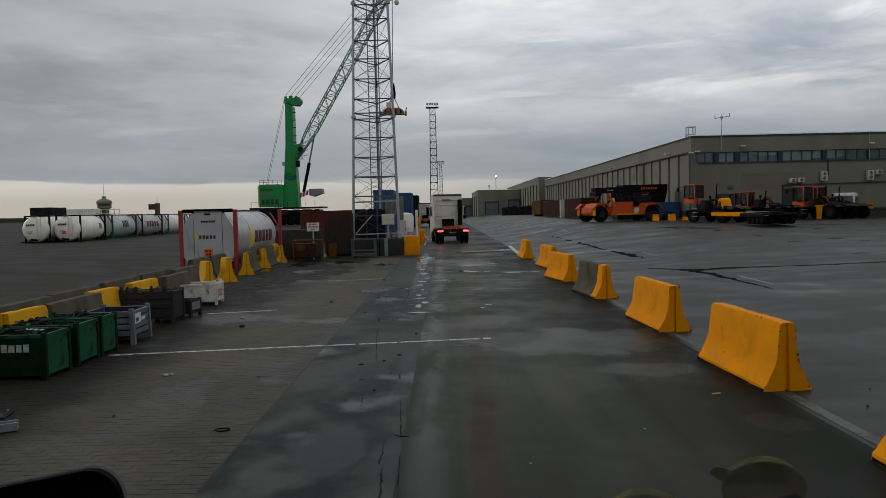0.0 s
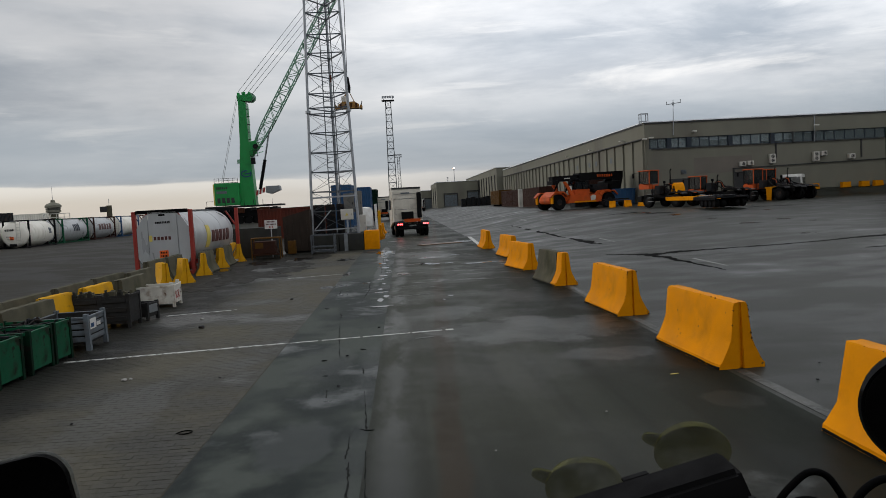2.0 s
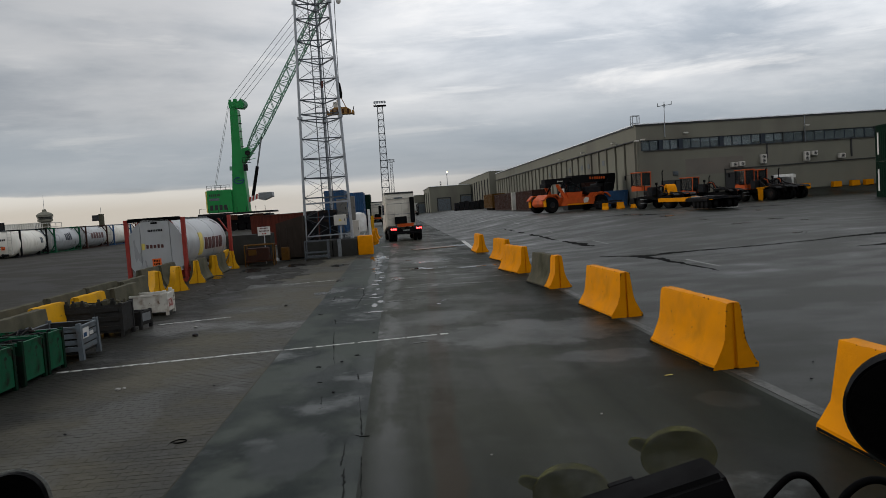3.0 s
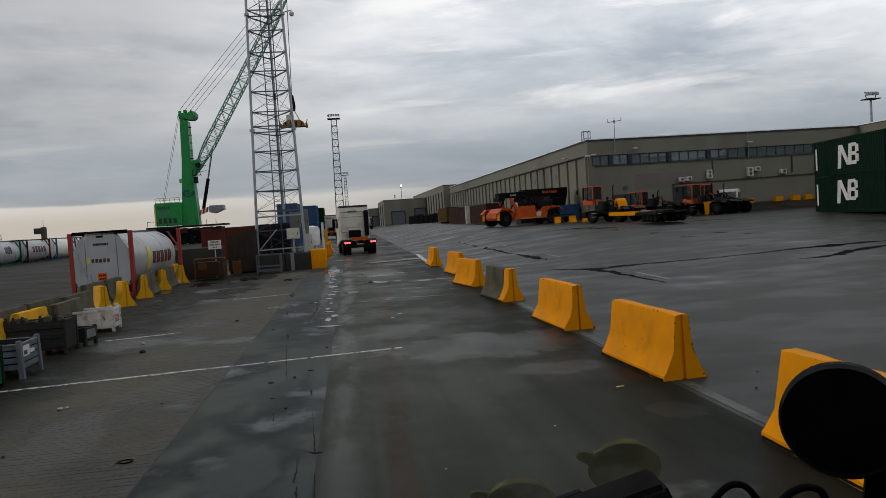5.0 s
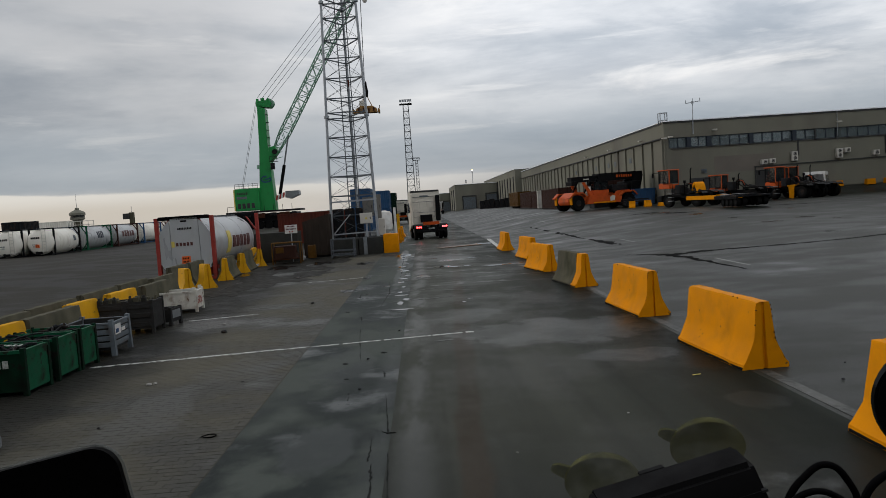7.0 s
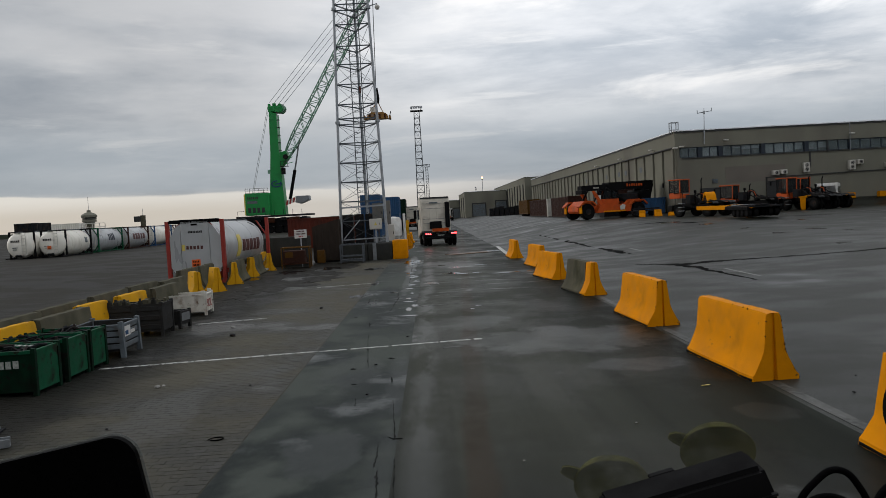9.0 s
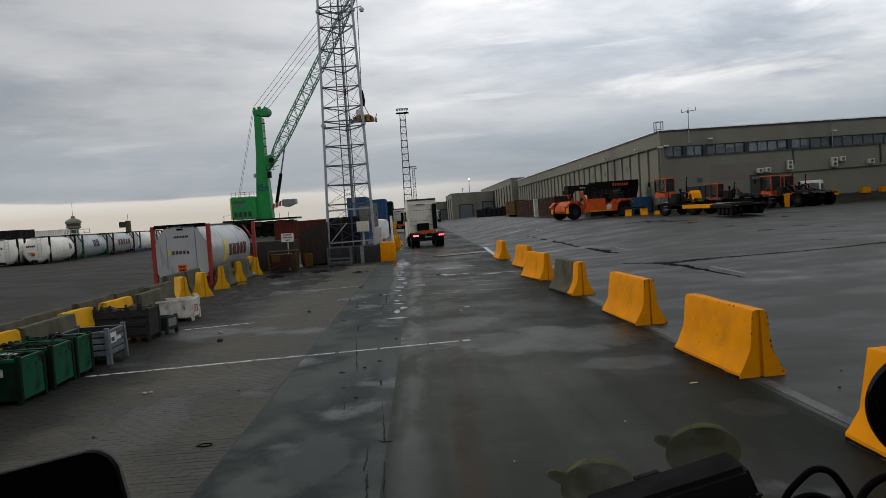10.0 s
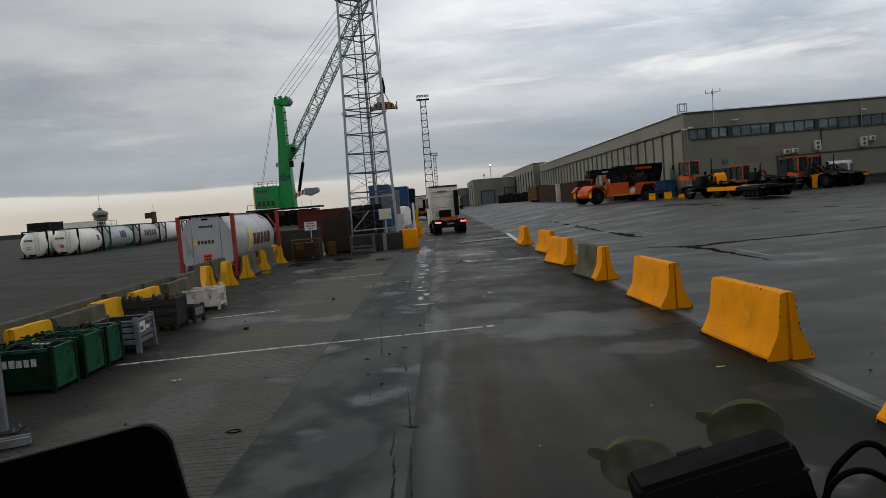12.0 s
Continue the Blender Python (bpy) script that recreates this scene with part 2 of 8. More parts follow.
        film = math2("MAXIMUM", film, span(math2("ADD", far, rag), 1.1, 0.45, 0.0, amount))
    L(mix(film, col, tuple(c * 0.8 for c in wet)), b.inputs["Base Color"])
    r = N("ShaderNodeMix")
    L(film, r.inputs[0])
    L(span(damp, 0, 1, rough[0], rough[0] * 0.72), r.inputs[2])
    r.inputs[3].default_value = rough[1]
    L(r.outputs[0], b.inputs["Roughness"])
    b.inputs["IOR"].default_value = 1.36
    L(span(film, 0, 1, gloss[0], gloss[1]), b.inputs["Specular IOR Level"])
    bp = N("ShaderNodeBump")
    bp.inputs["Distance"].default_value = 0.006
    L(math2("MULTIPLY", math2("SUBTRACT", 1.0, film), bump), bp.inputs["Strength"])
    L(fine, bp.inputs["Height"])
    L(bp.outputs[0], b.inputs["Normal"])
    return mat


M = {
    "yard": wet_ground("wet_asphalt_yard", (0.033, 0.0355, 0.029), (0.0145, 0.0158, 0.0130), 0.60, (0.5, 0.9, 1), rough=(0.52, 0.3), gloss=(0.14, 0.32), damp_at=(0.38, 0.62), detail=2.5),
    "quay": wet_ground("damp_quay_asphalt", (0.047, 0.0445, 0.038), (0.030, 0.0288, 0.0255), 0.66, (0.3, 0.5, 1), (0.72, 0.35), seed=11.0, gloss=(0.05, 0.25)),
    "lane": wet_ground("wet_asphalt_lane", (0.0190, 0.0225, 0.0170), (0.0098, 0.0124, 0.0094), 0.60, (0.45, 0.34, 1), (0.58, 0.22), seed=31.0, track=(0.08, 0.041, 0.2), gloss=(0.045, 0.36), gutter=(-0.22, 0.40, 0.45), tracks=0.6, glints=(15.0, 22.0), mid_pale=(1.2, 3.9, 0.68), pools=((3.75, 8.1, 0.42, 0.42, 0.22), (3.15, 10.9, 0.85, 0.5, 0.3), (2.5, 13.4, 2.3, 1.5, 0.34), (0.6, 16.0, 1.2, 1.2, 0.26), (0.9, 34.5, 1.6, 2.4, 0.3))),
    "strip": wet_ground("wet_dark_asphalt_strip", (0.072, 0.081, 0.072), (0.0185, 0.0240, 0.0222), 0.54, (0.55, 0.42, 1), (0.70, 0.27), seed=61.0, gloss=(0.07, 0.40), gutter=(-0.62, 0.34, 0.3), glints=(17.0, 26.0), damp_at=(0.465, 0.535), pools=((-1.3, 7.6, 0.5, 0.95, 0.38), (-1.45, 11.6, 0.6, 1.6, 0.26), (-1.05, 36.0, 0.3, 7.0, 0.6), (-0.95, 27.0, 0.22, 5.0, 0.45))),
    "bed": wet_ground("sand_joint_bed", (0.062, 0.054, 0.038), (0.034, 0.032, 0.026), 0.66, rough=(0.7, 0.3)),
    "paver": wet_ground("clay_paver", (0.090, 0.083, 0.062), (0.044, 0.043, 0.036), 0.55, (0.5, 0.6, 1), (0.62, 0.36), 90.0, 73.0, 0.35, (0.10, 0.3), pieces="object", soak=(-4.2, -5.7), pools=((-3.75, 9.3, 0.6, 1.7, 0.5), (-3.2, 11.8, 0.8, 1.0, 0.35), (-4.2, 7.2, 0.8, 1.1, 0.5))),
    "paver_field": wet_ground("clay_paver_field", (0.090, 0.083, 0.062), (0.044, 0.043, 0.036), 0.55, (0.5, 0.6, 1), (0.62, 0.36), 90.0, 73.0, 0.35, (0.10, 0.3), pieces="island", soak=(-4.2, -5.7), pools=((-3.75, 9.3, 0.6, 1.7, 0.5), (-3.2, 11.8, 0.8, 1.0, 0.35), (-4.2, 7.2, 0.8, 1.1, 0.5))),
    "line": material("worn_white_road_paint", (0.50, 0.50, 0.47), 0.5, chips=((0.04, 0.04, 0.035), 8.0, 0.57), vary=0.45, scale=7, dirt=(0.06, 0.06, 0.06), dirt_amount=0.9, dirt_scale=5, bump=0.2),
    "hairline": material("damp_hairline_crack", (0.0095, 0.0105, 0.0095), 0.8, spec=0.1, vary=0.4, scale=12, bump=0.2),
    "line_faint": material("faded_road_paint", (0.20, 0.20, 0.19), 0.55, vary=0.45, scale=7, dirt=(0.05, 0.05, 0.05), dirt_amount=0.9, dirt_scale=4, bump=0.2),
    "crack": material("tar_filled_crack", (0.004, 0.004, 0.004), 0.9, spec=0.02, vary=0.3, scale=5, bump=0.2),
    "yellow_faded": material("faded_yellow_paint", (0.56, 0.285, 0.010), 0.65, vary=0.14, spec=0.05, chips=((0.10, 0.075, 0.03), 5.5, 0.66), scale=3, fine=45, dirt=(0.22, 0.12, 0.02), dirt_amount=0.6, dirt_scale=2.2, bump=0.3),
    "yellow": material("chipped_yellow_paint", (0.65, 0.236, 0.0012), 0.6, vary=0.12, spec=0.05, chips=((0.10, 0.075, 0.03), 5.5, 0.70), scale=3, fine=45, dirt=(0.34, 0.135, 0.008), dirt_amount=0.5, dirt_scale=2.2, bump=0.3),
    "concrete": material("weathered_concrete", (0.086, 0.080, 0.055), 0.85, vary=0.35, scale=3, fine=40, spec=0.1, dirt=(0.035, 0.036, 0.018), dirt_amount=0.8, dirt_scale=1.3, bump=0.5),
    "line_worn": material("nearly_worn_off_road_paint", (0.07, 0.07, 0.064), 0.55, vary=0.5, scale=14, chips=((0.026, 0.028, 0.024), 2.6, 0.5), dirt=(0.03, 0.031, 0.028), dirt_amount=1.0, dirt_scale=2.2, bump=0.2),
    "block": material("dark_concrete_block", (0.032, 0.032, 0.028), 0.8, spec=0.1, vary=0.35, scale=2, fine=30, dirt=(0.03, 0.03, 0.03), dirt_amount=0.7, dirt_scale=1.2, bump=0.5),
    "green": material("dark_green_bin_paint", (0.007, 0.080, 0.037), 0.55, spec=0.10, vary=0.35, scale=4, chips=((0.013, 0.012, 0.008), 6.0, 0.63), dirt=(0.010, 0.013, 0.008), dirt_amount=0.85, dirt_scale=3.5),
    # darker copy of the bin green: shade painted in, along with dirt
    "green_shaded": material("shaded_dirty_green_paint", (0.003, 0.020, 0.010), 0.6, spec=0.06, vary=0.4, scale=4, chips=((0.010, 0.009, 0.007), 6.0, 0.60), dirt=(0.006, 0.007, 0.005), dirt_amount=0.9, dirt_scale=2.5),
    "board": material("wet_brown_board", (0.15, 0.098, 0.064), 0.5, vary=0.3, scale=2, fine=20, spec=0.2, stretch=(0.3, 2, 1)),
    "clear_water": material("standing_rain_water", (0.008, 0.0085, 0.008), 0.1, vary=0.2, scale=3, spec=0.24, bump=0.02, rough_vary=0.04),
    "bare_chip": material("bare_chipped_concrete", (0.11, 0.055, 0.014), 0.85, spec=0.05, vary=0.5, scale=20),
    "green_crane": material("bright_green_crane_paint", (0.012, 0.235, 0.052), 0.42, vary=0.15, scale=0.5, dirt=(0.012, 0.09, 0.03), dirt_amount=0.5, dirt_scale=0.5),
    "green_cont": material("green_container_paint", (0.0022, 0.016, 0.0085), 0.5, spec=0.08, vary=0.25, scale=1.2, dirt=(0.010, 0.011, 0.008), dirt_amount=0.4, dirt_scale=1.0),
    "grey_steel": material("galvanised_steel", (0.21, 0.225, 0.235), 0.45, 0.5, vary=0.25, scale=5, dirt=(0.13, 0.11, 0.09), dirt_amount=0.5, dirt_scale=3),
    "crate": material("grey_painted_crate", (0.12, 0.14, 0.155), 0.55, spec=0.15, vary=0.3, scale=5, dirt=(0.07, 0.05, 0.035), dirt_amount=0.7, dirt_scale=4),
    "cabinet_grey": material("light_grey_cabinet_paint", (0.17, 0.165, 0.15), 0.55, spec=0.15, vary=0.15, scale=3, dirt=(0.09, 0.08, 0.065), dirt_amount=0.5, dirt_scale=2),
    "skip_brown": material("grimy_brown_steel", (0.036, 0.027, 0.021), 0.65, spec=0.1, vary=0.35, scale=1.5, dirt=(0.018, 0.014, 0.011), dirt_amount=0.7, dirt_scale=1.2, stretch=(1, 1, 0.4)),
    "iron_crate": material("grimy_grey_steel", (0.027, 0.027, 0.0265), 0.65, spec=0.1, vary=0.4, scale=4, dirt=(0.02, 0.016, 0.012), dirt_amount=0.7, dirt_scale=3, stretch=(1, 1, 2.5)),
    "dark_crate": material("dark_steel_crate", (0.013, 0.014, 0.016), 0.6, spec=0.08, vary=0.4, scale=4, dirt=(0.06, 0.035, 0.02), dirt_amount=0.6, dirt_scale=3),
    "white": material("white_paint", (0.62, 0.61, 0.58), 0.45, vary=0.12, scale=3, dirt=(0.30, 0.25, 0.19), dirt_amount=0.5, dirt_scale=2.5),
    "tank": material("dull_tank_cladding", (0.44, 0.45, 0.455), 0.38, 0.25, vary=0.14, scale=1.3, dirt=(0.26, 0.25, 0.23), dirt_amount=0.6, dirt_scale=1.0, stretch=(1, 1, 0.35)),
    "cream": material("cream_tank_paint", (0.74, 0.71, 0.63), 0.4, vary=0.08, scale=1.2, dirt=(0.40, 0.35, 0.27), dirt_amount=0.5, dirt_scale=0.9, stretch=(1, 1, 0.4)),
    "bin_white": material("rust_stained_white_paint", (0.56, 0.54, 0.48), 0.55, vary=0.15, scale=4, dirt=(0.13, 0.065, 0.03), dirt_amount=0.85, dirt_scale=3.6, chips=((0.10, 0.045, 0.02), 7.0, 0.66), bump=0.3),
    "offwhite": material("cream_cladding", (0.52, 0.50, 0.45), 0.45, vary=0.14, scale=1.2, dirt=(0.28, 0.25, 0.20), dirt_amount=0.55, dirt_scale=0.9),
    "red": material("red_oxide_frame_paint", (0.30, 0.035, 0.025), 0.5, vary=0.2, scale=3, dirt=(0.10, 0.03, 0.02), dirt_amount=0.5, dirt_scale=3),
    "ochre": material("dirty_ochre_paint", (0.10, 0.047, 0.008), 0.6, vary=0.4, scale=3, spec=0.1, dirt=(0.03, 0.018, 0.01), dirt_amount=0.7, dirt_scale=3),
    "rust": material("rusty_steel", (0.05, 0.018, 0.009), 0.75, spec=0.08, vary=0.4, scale=3, dirt=(0.03, 0.018, 0.014), dirt_amount=0.7, dirt_scale=2),
    "darkred": material("dark_red_container_paint", (0.090, 0.020, 0.012), 0.6, spec=0.12, vary=0.25, scale=1.2, dirt=(0.04, 0.02, 0.015), dirt_amount=0.6, dirt_scale=1.0),
    "maroon": material("maroon_container_paint", (0.040, 0.017, 0.012), 0.65, spec=0.1, vary=0.25, scale=1.2, dirt=(0.03, 0.02, 0.018), dirt_amount=0.6, dirt_scale=1.0),
    "blue": material("blue_container_paint", (0.022, 0.068, 0.15), 0.55, spec=0.15, vary=0.2, scale=1.2, dirt=(0.04, 0.05, 0.08), dirt_amount=0.5, dirt_scale=1.0),
    "orange": material("orange_machine_paint", (0.46, 0.074, 0.013), 0.45, spec=0.12, vary=0.18, scale=2, dirt=(0.16, 0.05, 0.02), dirt_amount=0.5, dirt_scale=1.5),
    "black": material("black_machine_paint", (0.004, 0.004, 0.0045), 0.5, vary=0.4, scale=3, spec=0.08),
    "rubber": material("black_rubber", (0.006, 0.006, 0.006), 0.8, vary=0.35, scale=6, spec=0.05),
    "plastic": material("matt_black_plastic", (0.0015, 0.0015, 0.0016), 0.6, vary=0.3, scale=30, fine=300, spec=0.03),
    "gloss": material("glossy_black_plastic", (0.002, 0.002, 0.0022), 0.2, vary=0.2, scale=30, spec=0.10, bump=0.0, rough_vary=0.03),
    "device": material("dark_grey_plastic", (0.0036, 0.0034, 0.0036), 0.6, vary=0.25, scale=30, fine=400, spec=0.04, bump=0.02),
    "wall": material("grey_brown_precast_panel", (0.171, 0.167, 0.131), 0.8, vary=0.16, scale=0.35, fine=12, dirt=(0.10, 0.088, 0.075), dirt_amount=0.55, dirt_scale=0.16, bump=0.25, stretch=(1, 1, 0.4)),
    "wall_dark": material("darker_wall_trim", (0.035, 0.035, 0.035), 0.6, vary=0.3, scale=1),
    "frame": material("blue_grey_window_frame", (0.016, 0.024, 0.036), 0.45, vary=0.2, scale=4),
    "steel": material("galvanised_lattice_steel", (0.33, 0.35, 0.37), 0.5, 0.35, vary=0.2, scale=3, dirt=(0.2, 0.19, 0.17), dirt_amount=0.4, dirt_scale=2),
    "dull_steel": material("dull_dark_steel", (0.085, 0.095, 0.105), 0.6, 0.2, vary=0.3, scale=4),
    "gold": material("worn_golden_brown_paint", (0.30, 0.15, 0.035), 0.55, vary=0.35, scale=2, dirt=(0.05, 0.03, 0.015), dirt_amount=0.7, dirt_scale=2),
    "lattice_green": material("pale_green_boom_steel", (0.17, 0.31, 0.22), 0.5, vary=0.2, scale=0.4),
    "signal": material("orange_hazard_panel", (0.75, 0.13, 0.02), 0.5, vary=0.15, scale=9),
    "ink": material("dark_lettering_paint", (0.10, 0.035, 0.03), 0.5, vary=0.3, scale=8),
    "stencil": material("worn_white_stencil", (0.38, 0.40, 0.37), 0.6, vary=0.4, scale=25, dirt=(0.05, 0.1, 0.06), dirt_amount=0.7, dirt_scale=30),
    "sand": material("pale_yellow_mark", (0.62, 0.50, 0.12), 0.5, vary=0.2, scale=6),
    "roof": material("roof_felt", (0.10, 0.10, 0.105), 0.8, vary=0.2, scale=1),
    # roof edge coloured nearly white so that it carries the bright halo
    "rim": material("halo_white_roof_edge", (0.85, 0.87, 0.90), 0.4, vary=0.08, scale=1),
    "earth": material("far_dike_grass", (0.05, 0.06, 0.04), 0.9, vary=0.35, scale=0.03, fine=0.5),
    "cream_cab": material("cream_truck_paint", (0.60, 0.56, 0.48), 0.4, vary=0.1, scale=2, dirt=(0.25, 0.21, 0.17), dirt_amount=0.5, dirt_scale=1.5),
    "lamp_red": material("lit_tail_lamp", (0.6, 0.02, 0.02), 0.3, vary=0.05, emit=((1.0, 0.05, 0.055), 10.0)),
    "lamp_warm": material("lit_flood_lamp", (0.8, 0.6, 0.4), 0.3, vary=0.05, emit=((1.0, 0.52, 0.2), 7.0)),
    "puddle": material("shallow_rain_film", (0.008, 0.008, 0.0075), 0.16, vary=0.2, scale=3, spec=0.45, bump=0.03, rough_vary=0.06),
    # wet paving, with the dark reflections on it put into the colour
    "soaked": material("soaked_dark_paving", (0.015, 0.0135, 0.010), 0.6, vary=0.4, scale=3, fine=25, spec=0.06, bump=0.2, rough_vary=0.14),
    "pane_backing": material("pale_window_sheet", (0.70, 0.78, 0.80), 0.7, vary=0.1, scale=2),
    "wall_patch": material("darker_repaired_wall_coat", (0.15, 0.133, 0.112), 0.8, vary=0.16, scale=0.5, fine=12, bump=0.25),
    "stone": material("broken_stone", (0.30, 0.29, 0.27), 0.8, vary=0.3, scale=30),
    "hole": material("black_bitumen", (0.01, 0.01, 0.01), 0.8, vary=0.3, scale=5),
}


def glass_material(name, tint, rough=0.05, trans=1.0, alpha=1.0):
    mat = bpy.data.materials.new(name)
    mat.use_nodes = True
    b = mat.node_tree.nodes["Principled BSDF"]
    b.inputs["Base Color"].default_value = (*tint, 1)
    b.inputs["Roughness"].default_value = rough
    b.inputs["Transmission Weight"].default_value = trans
    b.inputs["IOR"].default_value = 1.45
    b.inputs["Alpha"].default_value = alpha
    return mat


M["pane"] = glass_material("dark_window_glass", (0.12, 0.15, 0.155), 0.06, 0.0, 0.5)
M["cab_glass"] = glass_material("tinted_cab_glass", (0.02, 0.024, 0.026), 0.05, 0.0, 0.6)
# pale film for an added rim that imitates the tablet's halo
M["halo_edge"] = glass_material("pale_halo_film", (0.16, 0.18, 0.18), 0.5, 0.0, 0.35)
M["cup"] = glass_material("olive_clear_rubber", (0.082, 0.080, 0.010), 0.8, 0.0, 0.36)
cup_nt = M["cup"].node_tree
cloud_n, cloud_r = cup_nt.nodes.new("ShaderNodeTexNoise"), cup_nt.nodes.new("ShaderNodeMapRange")
cloud_n.inputs["Scale"].default_value, cloud_n.inputs["Detail"].default_value = 32.0, 3.0
for slot, v in zip((1, 2, 3, 4), (0.36, 0.64, 0.14, 0.52)):
    cloud_r.inputs[slot].default_value = v
cup_nt.links.new(cup_nt.nodes.new("ShaderNodeNewGeometry").outputs["Position"], cloud_n.inputs["Vector"])
cup_nt.links.new(cloud_n.outputs[0], cloud_r.inputs[0])
cup_nt.links.new(cloud_r.outputs[0], cup_nt.nodes["Principled BSDF"].inputs["Alpha"])


# ---- mesh helpers ----
def box(bm, c, s, m=None, bevel=0.0):
    """A box of size s round c, turned by m about the origin of its thing."""
    r = bmesh.ops.create_cube(bm, size=1.0, matrix=Matrix.Translation(c) @ Matrix.Diagonal((*s, 1)))
    vs = r["verts"]
    if bevel:
        es = {e for v in vs for e in v.link_edges}
        made = bmesh.ops.bevel(bm, geom=list(es), offset=bevel, segments=2, profile=0.5, affect="EDGES")
        vs = made["verts"]
    if m is not None:
        bmesh.ops.transform(bm, matrix=m, verts=list({v for v in vs if v.is_valid}))
    return bm


def cyl(bm, a, b, r, seg=10, r2=None):
    """A round bar from a to b."""
    a, b = Vector(a), Vector(b)
    d = b - a
    q = d.to_track_quat("Z", "Y").to_matrix().to_4x4()
    bmesh.ops.create_cone(bm, cap_ends=True, segments=seg, radius1=r, radius2=r if r2 is None else r2, depth=d.length,
                          matrix=Matrix.Translation((a + b) / 2) @ q)
    return bm


def bar(bm, a, b, w, h=None):
    """A square bar from a to b."""
    a, b = Vector(a), Vector(b)
    d = b - a
    q = d.to_track_quat("Z", "Y").to_matrix().to_4x4()
    bmesh.ops.create_cube(bm, size=1.0, matrix=Matrix.Translation((a + b) / 2) @ q @ Matrix.Diagonal((w, h or w, d.length, 1)))
    return bm


def prism(bm, outline, y0, y1, axis="y"):
    """A flat outline pushed along an axis: (x, z) for y, (y, z) for x, (x, y) for z."""
    def p(u, v, w):
        return {"y": (u, w, v), "x": (w, u, v), "z": (u, v, w)}[axis]
    # added rim, no part of the tablet: it paints the pale halo
    a = [bm.verts.new(p(u, v, y0)) for u, v in outline]
    b = [bm.verts.new(p(u, v, y1)) for u, v in outline]
    n = len(outline)
    bm.faces.new(a)
    bm.faces.new(b[::-1])
    for i in range(n):
        bm.faces.new((a[i], b[i], b[(i + 1) % n], a[(i + 1) % n]))
    bmesh.ops.recalc_face_normals(bm, faces=bm.faces)
    return bm


def lathe(bm, profile, seg=24, m=None):
    """Rings of (radius, z), closed at both ends."""
    rings = []
    for r, z in profile:
        rings.append([bm.verts.new((r * math.cos(2 * math.pi * i / seg), r * math.sin(2 * math.pi * i / seg), z)) for i in range(seg)])
    for lo, hi in zip(rings, rings[1:]):
        for i in range(seg):
            bm.faces.new((lo[i], lo[(i + 1) % seg], hi[(i + 1) % seg], hi[i]))
    bm.faces.new(rings[0][::-1])
    bm.faces.new(rings[-1])
    if m is not None:
        bmesh.ops.transform(bm, matrix=m, verts=[v for ring in rings for v in ring])
    return bm


def mesh_of(name, bm, mat, smooth=False):
    me = bpy.data.meshes.new(name)
    if smooth:
        for f in bm.faces:
            f.smooth = True
    bm.to_mesh(me)
    bm.free()
    if smooth:
        me.set_sharp_from_angle(angle=radians(40))
    me.materials.append(mat)
    return me


def part(name, bm, mat, parent=None, label="", smooth=False):
    """Links a bmesh as one mesh object, under a thing or part if given."""
    ob = new(name, mesh_of(name, bm, mat, smooth))
    if parent is not None:
        ob.parent = parent
    if label:
        tagged(ob, label)
    return ob


def thing(name, m, label, category, group="", kind=""):
    """An Empty at the base of a thing, to hold its parts."""
    ob = new(name)
    ob.empty_display_size = 0.2
    ob.matrix_basis = m
    return tagged(ob, label, category, group, kind)


def B():
    return bmesh.new()


def ease(a, b, v):
    u = min(1.0, max(0.0, (v - a) / (b - a)))
    return u * u * (3 - 2 * u)


def ground_z(x, y=30.0):
    """The yard climbs towards the warehouse, and a little towards the quay; heights are fitted to the camera's view."""
    climb = min(1.0, max(0.0, (y - 14) / 38))
    end = 18 - 5.0 * ease(42, 64, y)
    slope = 0.5 * ease(4.6, end, x) + 0.5 * min(1.0, max(0.0, (x - 4.6) / (end - 4.6)))
    return 1.1 * climb * slope + 0.8 * ease(63.3, 66, y) * ease(17, 34, x) + 0.30 * ease(12, 24, -x)


def on_ground(x, y, turn=0.0, dz=0.0):
    return pose(x, y, ground_z(x, y) + dz, 0, 0, turn)


def bars_text(bm, x, z, w, h, n, y, gap=0.28, seed=1):
    """Writing too far off to read: upright strokes of its size, standing on the plane y."""
    rnd = random.Random(seed)
    step = w / n
    for i in range(n):
        ww = step * (1 - gap) * rnd.uniform(0.75, 1.0)
        hh = h * rnd.uniform(0.85, 1.0)
        box(bm, (x + step * (i + 0.5), y, z + hh / 2), (ww, 0.012, hh))
    return bm

